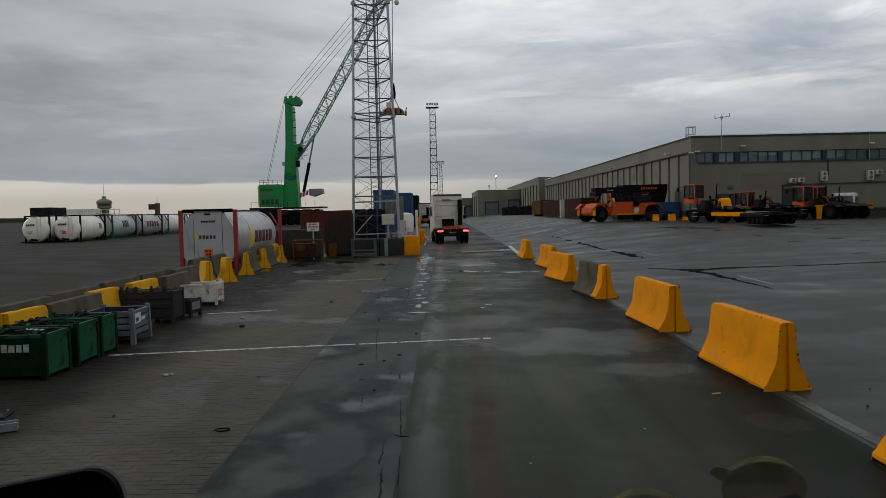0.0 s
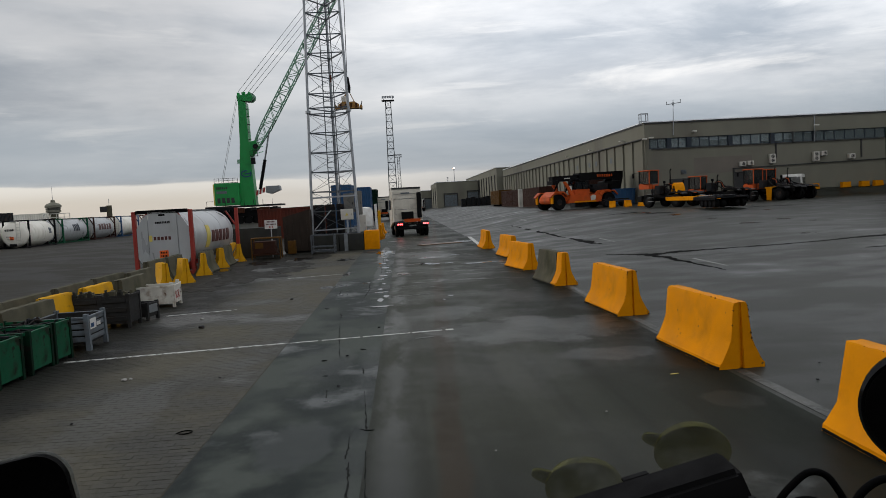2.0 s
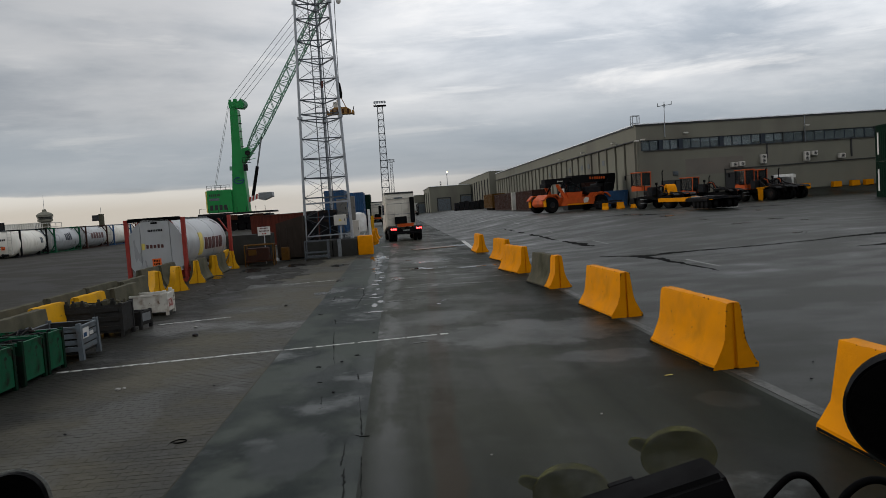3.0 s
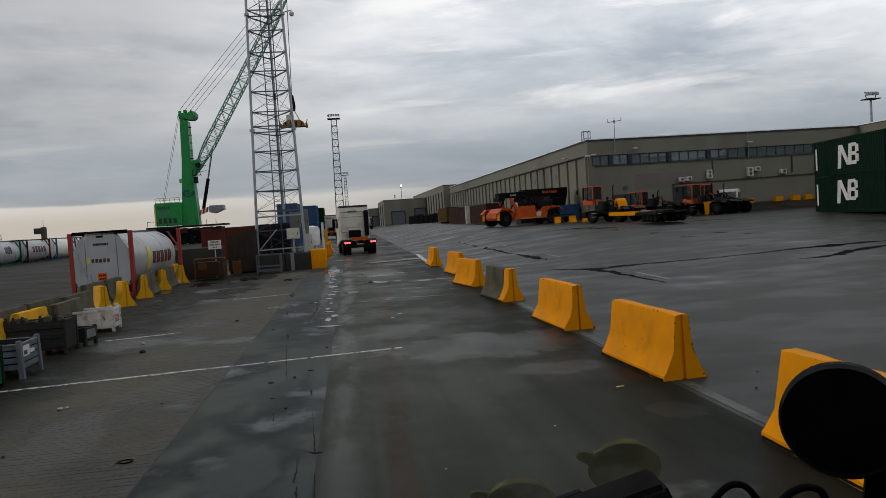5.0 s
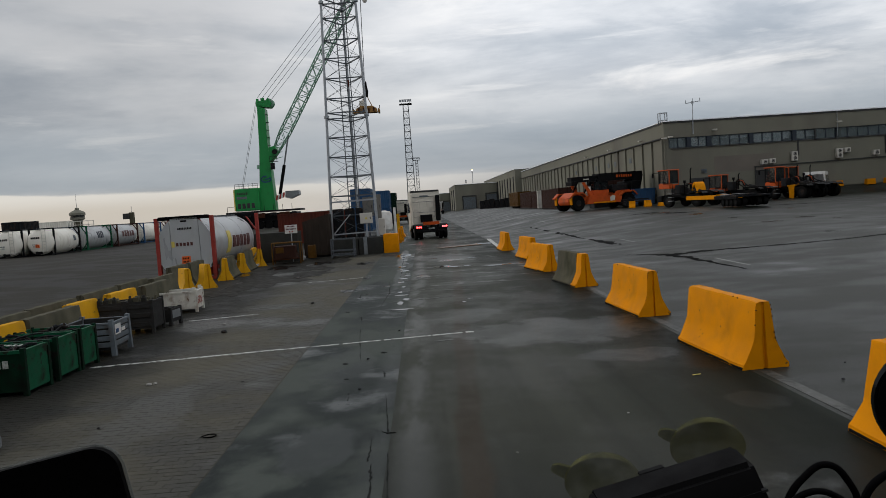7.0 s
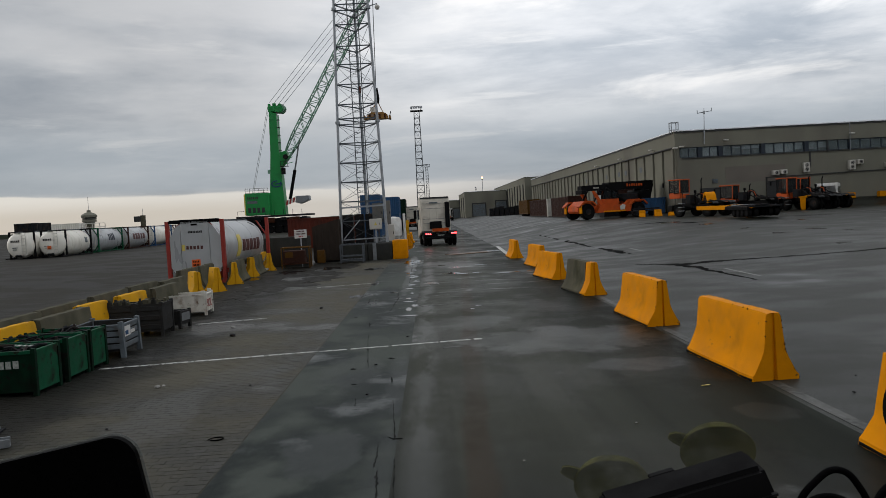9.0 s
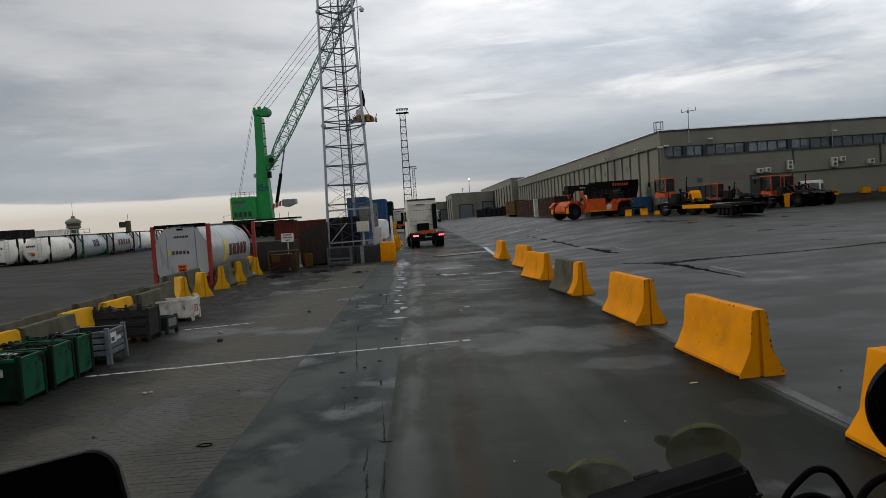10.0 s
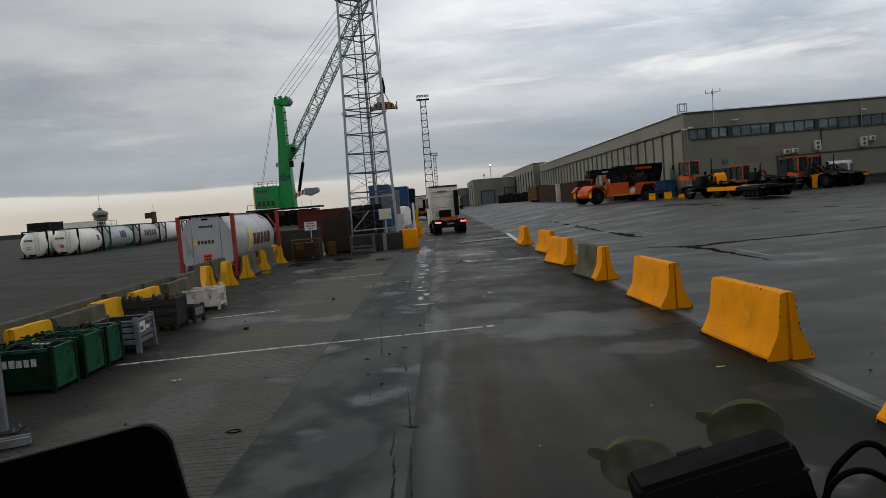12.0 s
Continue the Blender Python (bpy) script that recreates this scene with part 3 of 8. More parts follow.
# ---- ground ----
def make_ground():
    xs = [-3000, -900, -300, -120, -70, -50, -40, -30, -22, -16, -13, -12, -11, -10, -9, -8, -7.45, -2.28, -0.5, 1.9, 4.3, 5, 6, 7, 8, 9, 10, 11, 12, 13, 14, 15, 16, 17, 18, 19,
          20, 22, 24, 26, 28, 30, 34, 40, 50, 70, 120, 300, 900, 3000]
    ys = [-3000, -300, -60, -20, -8, 0, 5, 10, 14, 20, 25, 30, 35, 41.2, 45, 49, 52, 56, 60, 63.3, 63.8, 64.3, 64.8, 65.3, 66, 67, 70, 90, 120, 200, 400, 1000, 3000]
    bm = B()
    grid = [[bm.verts.new((x, y, ground_z(x, y))) for x in xs] for y in ys]
    for j in range(len(ys) - 1):
        for i in range(len(xs) - 1):
            f = bm.faces.new((grid[j][i], grid[j][i + 1], grid[j + 1][i + 1], grid[j + 1][i]))
            f.smooth = True
            x, y = (xs[i] + xs[i + 1]) / 2, (ys[j] + ys[j + 1]) / 2
            f.material_index = 4 if x < -7.45 else 3 if -7.45 < x < -2.28 and -8 < y < 41.2 else 2 if -2.28 < x < -0.5 else 1 if -0.5 < x < 4.3 else 0
    me = bpy.data.meshes.new("ground")
    bm.to_mesh(me)
    bm.free()
    for k in ("yard", "lane", "strip", "bed", "quay"):
        me.materials.append(M[k])
    return tagged(new("ground", me), "wet grey asphalt port yard with puddles and drying streaks", "ground", kind="structure")


ground = make_ground()


def ribbon(bm, points, widths, lift=0.004, cuts=6):
    """A thin strip lying on the ground along points."""
    path = []
    for (a, b), (wa, wb) in zip(zip(points, points[1:]), zip(widths, widths[1:])):
        for k in range(cuts):
            u = k / cuts
            path.append((a[0] + (b[0] - a[0]) * u, a[1] + (b[1] - a[1]) * u, wa + (wb - wa) * u))
    path.append((*points[-1], widths[-1]))
    left, right = [], []
    for i, (x, y, w) in enumerate(path):
        x2, y2, _ = path[min(i + 1, len(path) - 1)]
        x1, y1, _ = path[max(i - 1, 0)]
        d = Vector((x2 - x1, y2 - y1)).normalized()
        n = Vector((-d.y, d.x)) * w / 2
        for side, s in ((left, 1), (right, -1)):
            px, py = x + n.x * s, y + n.y * s
            side.append((px, py, ground_z(px, py)))
    rows = []
    for l, r in zip(left, right):
        rows.append([bm.verts.new((*l[:2], l[2] - 0.01)), bm.verts.new((*l[:2], l[2] + lift)), bm.verts.new((*r[:2], r[2] + lift)), bm.verts.new((*r[:2], r[2] - 0.01))])
    for a, b in zip(rows, rows[1:]):
        for i in range(3):
            bm.faces.new((a[i], a[i + 1], b[i + 1], b[i]))
    bm.faces.new(rows[0][::-1])
    bm.faces.new(rows[-1])
    bmesh.ops.recalc_face_normals(bm, faces=bm.faces)
    return bm


def road_lines():
    rnd = random.Random(4)
    made = []

    def line(points, width, name="road_line", lift=0.005, label="worn white painted line on the wet ground", mat="line"):
        ob = part(name, ribbon(B(), points, [width] * len(points), lift), M[mat])
        made.append(tagged(ob, label, "road marking", kind="structure"))

    # the cross line: whole on the pavers, broken on the asphalt
    x = -6.15
    while x < 0.85:
        w = rnd.uniform(0.19, 0.25) if x < -2.4 else rnd.uniform(0.5, 0.9)
        gap = 0.018 if x < -2.4 else rnd.uniform(0.03, 0.1)
        y0, y1 = 12.95 + (x + 6.15) * 0.1286, 12.95 + (min(x + w, 0.87) + 6.15) * 0.1286
        line([(x, y0 + rnd.uniform(-0.008, 0.008)), (min(x + w, 0.87), y1)], rnd.uniform(0.08, 0.11) if x < -2.4 or x > -0.1 else 0.075, lift=0.009 if x < -2.3 else 0.005)
        x += w + gap
    line([(-6.1, 18.2), (-4.4, 18.6)], 0.09, lift=0.009)
    line([(-4.3, 26.3), (-2.35, 26.8)], 0.06, lift=0.009)
    for y0, y1 in ((-6, 6.4), (6.5, 9.35), (11.8, 14.0), (16.6, 19.4), (21.8, 24.2), (26.5, 29.4), (32, 35.8), (38, 54)):
        line([(4.46, y0), (4.46, (y0 + y1) / 2), (4.46, y1)], 0.16, mat="line_worn", label="nearly worn-off pale line under the barriers")
    for x0, x1, y0, w in ((-0.98, 0.78, 19.1, 0.10), (-0.7, 0.5, 21.4, 0.08), (-1.1, 0.2, 24.5, 0.12), (0.1, 0.45, 13.1, 0.1)):
        line([(x0, y0), (x1, y0 + 0.45 * (x1 - x0) / 1.76)], w, mat="line_worn", label="nearly worn-off pale line across the lane")
    line([(4.16, 39.2), (4.3, 44.0), (4.46, 49.0)], 0.24, lift=0.009)
    for y0, y1 in ((17, 23.5), (24.5, 33.5)):
        line([(-12.3, y0), (-12.3, y1)], 0.14)
    for y in (21.3, 33, 45, 57, 69, 81):
        line([(9.83, y), (9.83, y + 2.6)], 0.1, mat="line_faint")
    return made


road_lines()


def cracks():
    runs = [
        ([(7.95, 27.7), (9.3, 26.2), (10.4, 26.4), (12.0, 26.1), (14.0, 25.7), (16.5, 25.8)], [0.2, 0.55, 0.4, 0.3, 0.22, 0.2]),
        ([(9.1, 26.4), (9.2, 24.6), (9.3, 22.6), (9.35, 20.4)], [0.4, 0.28, 0.16, 0.06]),
        ([(16.2, 25.9), (17.4, 26.0), (18.6, 26.0), (21.5, 26.3)], [0.1, 0.4, 0.7, 0.2]),
        ([(15.3, 23.0), (16.4, 22.9), (18.3, 24.0), (21.5, 25.2)], [0.08, 0.4, 0.5, 0.2]),
        ([(8.3, 55.0), (8.6, 46.0), (8.75, 38.5)], [0.12, 0.3, 0.2]),
        ([(8.75, 37.6), (8.9, 34.4), (9.0, 32.6)], [0.24, 0.45, 0.16]),
        ([(-0.64, 9.56), (-0.57, 8.53), (-0.53, 7.88)], [0.012, 0.02, 0.03]),
        ([(-0.60, 7.93), (-0.53, 7.86), (-0.44, 7.86)], [0.01, 0.06, 0.012]),
        ([(-0.70, 7.68), (-0.69, 7.3), (-0.70, 7.0)], [0.008, 0.035, 0.012]),
        ([(-0.66, 6.9), (-0.63, 6.5), (-0.61, 5.6)], [0.03, 0.04, 0.014]),
        ([(-0.50, 7.21), (-0.47, 6.5), (-0.42, 5.4)], [0.01, 0.022, 0.02]),
        ([(-1.45, 15.1), (-1.32, 13.4), (-1.15, 11.72)], [0.012, 0.03, 0.012]),
        ([(-1.29, 10.62), (-1.25, 10.6)], [0.05, 0.05]),
        ([(-1.16, 9.75), (-1.13, 9.35)], [0.02, 0.025]),
        ([(-0.84, 12.45), (-0.78, 12.4)], [0.09, 0.09]),
        ([(-0.73, 10.95), (-0.71, 10.6)], [0.04, 0.05]),
        ([(-1.44, 11.7), (-1.38, 11.66)], [0.08, 0.1]),
        ([(-1.98, 21.6), (-1.94, 20.6)], [0.05, 0.08]),
        ([(-1.58, 16.8), (-1.52, 16.2)], [0.05, 0.08]),
        ([(-2.04, 17.9), (-1.98, 17.7)], [0.08, 0.1]),
        ([(-1.2, 18.4), (-1.1, 21.5), (-1.25, 24.5)], [0.02, 0.05, 0.02]),
        ([(-0.9, 26.0), (-0.95, 30.0), (-1.05, 36.0)], [0.03, 0.06, 0.03]),
        ([(23.8, 48.6), (25.3, 48.0), (26.8, 47.4)], [0.1, 0.5, 0.1]),
        ([(14.6, 50.2), (15.9, 49.6), (16.3, 49.3)], [0.15, 0.6, 0.15]),
        ([(16.4, 47.8), (17.0, 47.5), (18.2, 47.0)], [0.15, 0.6, 0.15]),
    ]
    rnd = random.Random(8)
    for points, widths in runs:
        pts, wd = [], []
        for (a, b), (wa, wb) in zip(zip(points, points[1:]), zip(widths, widths[1:])):
            for k in range(9):
                u = k / 9
                pts.append((a[0] + (b[0] - a[0]) * u + rnd.uniform(-1, 1) * wa * 0.35, a[1] + (b[1] - a[1]) * u + rnd.uniform(-1, 1) * wa * 0.25))
                wd.append((wa + (wb - wa) * u) * rnd.uniform(0.45, 1.3))
        pts.append(points[-1])
        wd.append(widths[-1] * 0.4)
        near = points[0][0] < 4
        if near:
            wd = [v * rnd.choice((0.15, 0.4, 0.6, 0.9)) for v in wd]
        tagged(part("crack", ribbon(B(), pts, wd, 0.005, 2), M["hairline" if near else "crack"]), "wet black crack in the worn asphalt", "crack", kind="structure")


cracks()


def puddle(x, y, w, d, seed, lift, mat="puddle", ragged=1.0):
    """A thin irregular film of rain water."""
    rnd = random.Random(seed)
    n = 36
    ph = [(rnd.uniform(0, 6.28), ragged * rnd.uniform(0.05, 0.2)) for k in range(6)]
    bm = B()
    top, low = [], []
    for k in range(n):
        a = 2 * math.pi * k / n
        r = 1 + sum(h * math.sin((j + 2) * a + p) for j, (p, h) in enumerate(ph))
        px, py = x + w / 2 * r * math.cos(a), y + d / 2 * r * math.sin(a)
        z = ground_z(px, py)
        top.append(bm.verts.new((px, py, z + lift)))
        low.append(bm.verts.new((px, py, z - 0.01)))
    bm.faces.new(top)
    for k in range(n):
        bm.faces.new((low[k], low[(k + 1) % n], top[(k + 1) % n], top[k]))
    tagged(part("puddle", bm, M[mat]), "shallow dark puddle left by the rain", "puddle", kind="structure")


for i, spec in enumerate(((-7.0, 34.9, 1.1, 2.47, 0.008), (-5.13, 36.3, 0.95, 2.0, 0.008), (-8.03, 31.88, 0.88, 1.8, 0.008), (-7.64, 23.11, 0.55, 1.35, 0.008), (-5.1, 28.87, 0.82, 0.85, 0.008), (-2.87, 34.01, 0.73, 1.46, 0.006), (-2.16, 26.59, 0.23, 1.44, 0.006), (-2.49, 22.6, 0.42, 0.78, 0.006), (-0.09, 25.62, 0.49, 0.84, 0.006), (17.3, 44.86, 0.78, 0.94, 0.006), (19.77, 36.42, 0.69, 0.84, 0.006), (20.27, 34.49, 0.37, 0.46, 0.006), (16.33, 48.73, 1.34, 1.1, 0.006), (17.39, 35.35, 0.95, 0.46, 0.006), (16.68, 28.71, 0.62, 0.42, 0.006), (17.42, 39.63, 0.48, 0.57, 0.006), (23.01, 44.22, 0.43, 0.73, 0.006))):
    puddle(*spec[:4], 40 + i, spec[4])
# wet patches near the cage; the dark reflections there are painted in
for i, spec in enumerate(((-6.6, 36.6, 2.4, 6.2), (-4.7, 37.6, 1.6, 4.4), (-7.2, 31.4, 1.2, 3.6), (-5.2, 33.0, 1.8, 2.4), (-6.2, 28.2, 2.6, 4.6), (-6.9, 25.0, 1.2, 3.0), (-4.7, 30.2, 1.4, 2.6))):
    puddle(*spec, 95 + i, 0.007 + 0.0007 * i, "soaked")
# water standing in a chain of hollows along the gutter, and a few in the lane
wet_rnd = random.Random(8)
y = 17.6
while y < 40.5:
    puddle(-0.55 - 0.5 * (y - 18) / 20 + wet_rnd.uniform(-0.16, 0.14), y, 0.12 + 0.42 * wet_rnd.random() ** 2, wet_rnd.uniform(0.15, 0.7), 130 + int(y * 3), 0.006, "clear_water", 0.55)
    y += wet_rnd.uniform(0.5, 1.5)
for i, spec in enumerate(((-1.06, 37.6, 0.85, 2.6), (-1.32, 23.2, 0.3, 0.3), (0.7, 29.3, 0.7, 0.7), (1.15, 28.9, 0.5, 0.45), (1.75, 29.0, 0.35, 0.3), (2.75, 28.2, 0.9, 0.3), (3.55, 28.4, 0.6, 0.25), (1.14, 18.8, 0.16, 0.14), (0.95, 18.2, 0.12, 0.12), (3.7, 43.9, 1.25, 1.5), (-1.9, 20.4, 0.2, 0.22), (-1.75, 21.3, 0.14, 0.16), (-1.7, 55.0, 0.7, 6.0), (-1.75, 67.0, 0.8, 6.0), (0.4, 34.0, 0.4, 0.3), (2.2, 33.2, 0.5, 0.3))):
    puddle(*spec, 160 + i, 0.006, "clear_water", 0.6)

# ---- warehouse ----
WX, WY, WTOP = 22.8, 66.0, 8.78


def wall_panel(bm, x0, x1, z0, z1, y, holes, thick=0.3):
    """An upright wall along x at y, with openings (x0, x1, z0, z1) that go through it."""
    cuts_x = sorted({x0, x1, *(h[0] for h in holes), *(h[1] for h in holes)})
    cuts_z = sorted({z0, z1, *(h[2] for h in holes), *(h[3] for h in holes)})
    for a, b in zip(cuts_x, cuts_x[1:]):
        for c, d in zip(cuts_z, cuts_z[1:]):
            mx, mz = (a + b) / 2, (c + d) / 2
            if any(h[0] < mx < h[1] and h[2] < mz < h[3] for h in holes):
                continue
            box(bm, (mx, y + thick / 2, mz), (b - a, thick, d - c))
    bmesh.ops.remove_doubles(bm, verts=bm.verts, dist=0.0005)
    return bm


def warehouse():
    wh = thing("warehouse", pose(0, 0, 0), "long flat-roofed grey-brown precast concrete warehouse with a window band", "warehouse")
    # front wall with the window band, which steps up in three lengths
    bands = [(23.2, 24.95), (25.25, 26.85), (27.15, 30.8), (31.1, 34.85), (35.15, 39.0), (39.1, 48.0)]
    holes = [(a, b, 6.32, 7.28) for a, b in bands] + [(31.3, 32.4, 0.8, 3.95)]
    part("front_wall", wall_panel(B(), WX, 54.0, 0.6, WTOP, WY, holes), M["wall"], wh)
    inner = B()
    box(inner, (38.4, WY + 3.0, 4.5), (30.4, 0.2, 8.0))
    part("inner_wall", inner, M["wall_dark"], wh)
    # left wall with recessed bays between ribs
    side = B()
    box(side, (WX + 0.15, 113.2, 4.6), (0.3, 93.8, 8.4))
    part("side_wall", side, M["wall"], wh)
    for i in range(31):
        y = 66.15 + 3.0 * i
        rib = B()
        box(rib, (WX - 0.09, y + 0.2, 3.85), (0.17, 0.2 if i % 2 else 0.3, 6.7))
        part("rib", rib, M["wall"], wh)
        seam = B()
        box(seam, (WX - 0.012, y + 0.42, 3.85), (0.02, 0.07, 6.7))
        part("joint", seam, M["wall_dark"], wh)
        if i in (3, 5, 6, 8, 12):
            sq = B()
            box(sq, (WX - 0.02, y + 1.7, 5.9), (0.03, 0.8, 0.55), bevel=0.01)
            part("bay_number_plate", sq, M["crate"], wh, "pale square plate with an unreadable mark")
    ledge = B()
    box(ledge, (WX - 0.12, 113.2, 7.3), (0.24, 93.8, 0.1))
    part("ledge", ledge, M["wall_dark"], wh)
    back = B()
    box(back, (38.4, 160.0, 4.6), (31.2, 0.3, 8.4))
    part("back_wall", back, M["wall"], wh)
    end = B()
    box(end, (54.15, 113.2, 4.6), (0.3, 93.8, 8.4))
    part("end_wall", end, M["wall"], wh)
    roof = B()
    box(roof, (38.4, 113.1, WTOP - 0.12), (31.0, 93.4, 0.16))
    part("roof", roof, M["roof"], wh)
    # roof edges, thickened and whitened for the painted halo along the top
    coping = B()
    box(coping, (38.4, WY + 0.12, WTOP + 0.045), (31.4, 0.44, 0.10), bevel=0.01)
    part("coping", coping, M["rim"], wh, "metal roof edge, whitened to paint its bright halo")
    coping = B()
    box(coping, (WX + 0.12, 113.3, WTOP + 0.045), (0.44, 93.6, 0.10), bevel=0.01)
    part("coping", coping, M["rim"], wh, "metal roof edge, whitened to paint its bright halo")
    under = B()
    box(under, (38.4, WY - 0.03, WTOP - 0.09), (31.3, 0.05, 0.13))
    part("fascia", under, M["wall_dark"], wh)
    under = B()
    box(under, (WX - 0.03, 113.3, WTOP - 0.09), (0.05, 93.6, 0.13))
    part("fascia", under, M["wall_dark"], wh)
    # the windows: frames with single panes, some with pale sheets behind
    backing_drops = [(0, 0.12), (0.84, 0.84), (0, 0.2, 0.34, 0.3), (0.84, 0.84, 0.84, 0.66), (0.7, 0.6, 0, 0.1), (0, 0.12, 0, 0, 0.1)]
    for (a, b), drawn in zip(bands, backing_drops):
        n = max(2, round((b - a) / 0.98))
        w = (b - a) / n
        win = B()
        for z in (6.35, 7.25):
            box(win, ((a + b) / 2, WY + 0.12, z), (b - a, 0.08, 0.07))
        for i in range(n + 1):
            wide = 0.08 if 0 < i < n else 0.12
            box(win, (a + i * w + (0.06 if i == 0 else -0.06 if i == n else 0), WY + 0.12, 6.8), (wide, 0.08, 0.96))
        frame_ob = part("window", win, M["frame"], wh, "band window with dark blue-grey frame")
        for i in range(n):
            pane = B()
            box(pane, (a + (i + 0.5) * w, WY + 0.13, 6.8), (w - 0.09, 0.012, 0.84))
            part("pane", pane, M["pane"], frame_ob).visible_shadow = False
            drop = drawn[i % len(drawn)]
            if drop:
                pane_backing = B()
                box(pane_backing, (a + (i + 0.5) * w, WY + 0.17, 7.22 - drop / 2), (w - 0.11, 0.01, drop))
                part("pane_backing", pane_backing, M["pane_backing"], frame_ob, "pale sheet behind a window pane")
    for a, b in zip(bands, bands[1:]):
        post = B()
        box(post, ((a[1] + b[0]) / 2, WY - 0.02, 6.8), (b[0] - a[1] + 0.06, 0.04, 0.94))
        part("panel", post, M["frame"], wh, "dark blue panel between windows")
    sill = B()
    box(sill, (35.7, WY - 0.05, 6.27), (24.6, 0.1, 0.06))
    part("sill", sill, M["wall_dark"], wh)
    door = B()
    box(door, (31.85, WY + 0.1, 2.35), (1.06, 0.06, 3.1), bevel=0.01)
    part("door", door, M["wall_dark"], wh, "dark steel side door")
    pipe = B()
    for a, b in (((31.1, WY - 0.06, 4.12), (46, WY - 0.06, 4.32)), ((31.2, WY - 0.06, 0.9), (31.2, WY - 0.06, 4.12))):
        bar(pipe, a, b, 0.09)
    part("conduit", pipe, M["wall_dark"], wh, "dark cable duct along the wall")
    for x, z0, z1 in ((35.3, 4.9, 6.3), (43.6, 4.6, 6.3), (36.95, 6.2, 7.3)):
        duct = B()
        box(duct, (x, WY - 0.05, (z0 + z1) / 2), (0.12, 0.1, z1 - z0))
        part("downpipe", duct, M["wall_dark"], wh)
    for x, z0, z1 in ((39.05, 6.2, 8.75), (22.98, 2.0, 7.2)):
        duct = B()
        cyl(duct, (x, WY - 0.08, z0), (x, WY - 0.08, z1), 0.028, 8)
        part("thin_pole", duct, M["steel" if x > 30 else "wall"], wh)
    patch = B()
    box(patch, (30.2, WY - 0.006, 4.55), (5.6, 0.012, 1.5))
    part("wall_patch", patch, M["wall_patch"], wh, "darker overpainted stretch of wall")
    # added panel: imitates the dark area behind the trailer, there is no gate
    patch = B()
    box(patch, (26.4, WY - 0.02, 2.5), (2.8, 0.04, 1.9))
    part("dark_backdrop", patch, M["wall_dark"], wh, "dark panel added for the darkness behind the trailer")
    vent = B()
    box(vent, (26.4, WY - 0.02, 4.05), (0.52, 0.05, 0.4))
    for i in range(5):
        box(vent, (26.4, WY - 0.06, 3.9 + i * 0.075), (0.48, 0.04, 0.03))
    part("vent_grille", vent, M["crate"], wh)
    for x, y, z in ((22.7, 65.85, 7.25), (23.3, 65.85, 7.35), (27.4, 65.8, 7.75), (39.05, 65.75, 7.75)):
        fl = B()
        box(fl, (x, y - 0.18, z), (0.42, 0.3, 0.13), bevel=0.03)
        bar(fl, (x, y + 0.16, z), (x, y - 0.1, z), 0.05)
        part("floodlight", fl, M["offwhite"], wh, "small pale wall floodlight")
    for y in (72, 84, 96):
        fl = B()
        box(fl, (WX - 0.4, y, 7.6), (0.3, 0.42, 0.13), bevel=0.03)
        bar(fl, (WX, y, 7.6), (WX - 0.3, y, 7.6), 0.05)
        part("floodlight", fl, M["offwhite"], wh, "small pale wall floodlight")
    cage = B()
    for x in (22.66, 23.3):
        for y in (66.35, 66.95):
            bar(cage, (x, y, WTOP - 0.1), (x, y, WTOP + 0.92), 0.07)
    for z in (0.2, 0.88):
        for a, b in (((22.66, 66.35), (23.3, 66.35)), ((23.3, 66.35), (23.3, 66.95)), ((22.66, 66.95), (23.3, 66.95)), ((22.66, 66.35), (22.66, 66.95))):
            bar(cage, (*a, WTOP + z), (*b, WTOP + z), 0.06)
    part("ladder_cage", cage, M["steel"], wh, "steel ladder cage on the roof edge")
    mast = B()
    cyl(mast, (25.5, WY - 0.1, 7.5), (25.58, WY - 0.1, 10.75), 0.05, 8, 0.03)
    cyl(mast, (24.92, WY - 0.1, 10.33), (26.3, WY - 0.1, 10.5), 0.035, 6)
    for x, z in ((24.95, 10.3), (26.27, 10.45)):
        cyl(mast, (x, WY - 0.1, z), (x, WY - 0.1, z + 0.32), 0.035, 6)
    box(mast, (25.56, WY - 0.1, 10.38), (0.16, 0.12, 0.3), bevel=0.02)
    part("aerial", mast, M["steel"], wh, "thin roof aerial with a cross arm")
    return wh


warehouse()


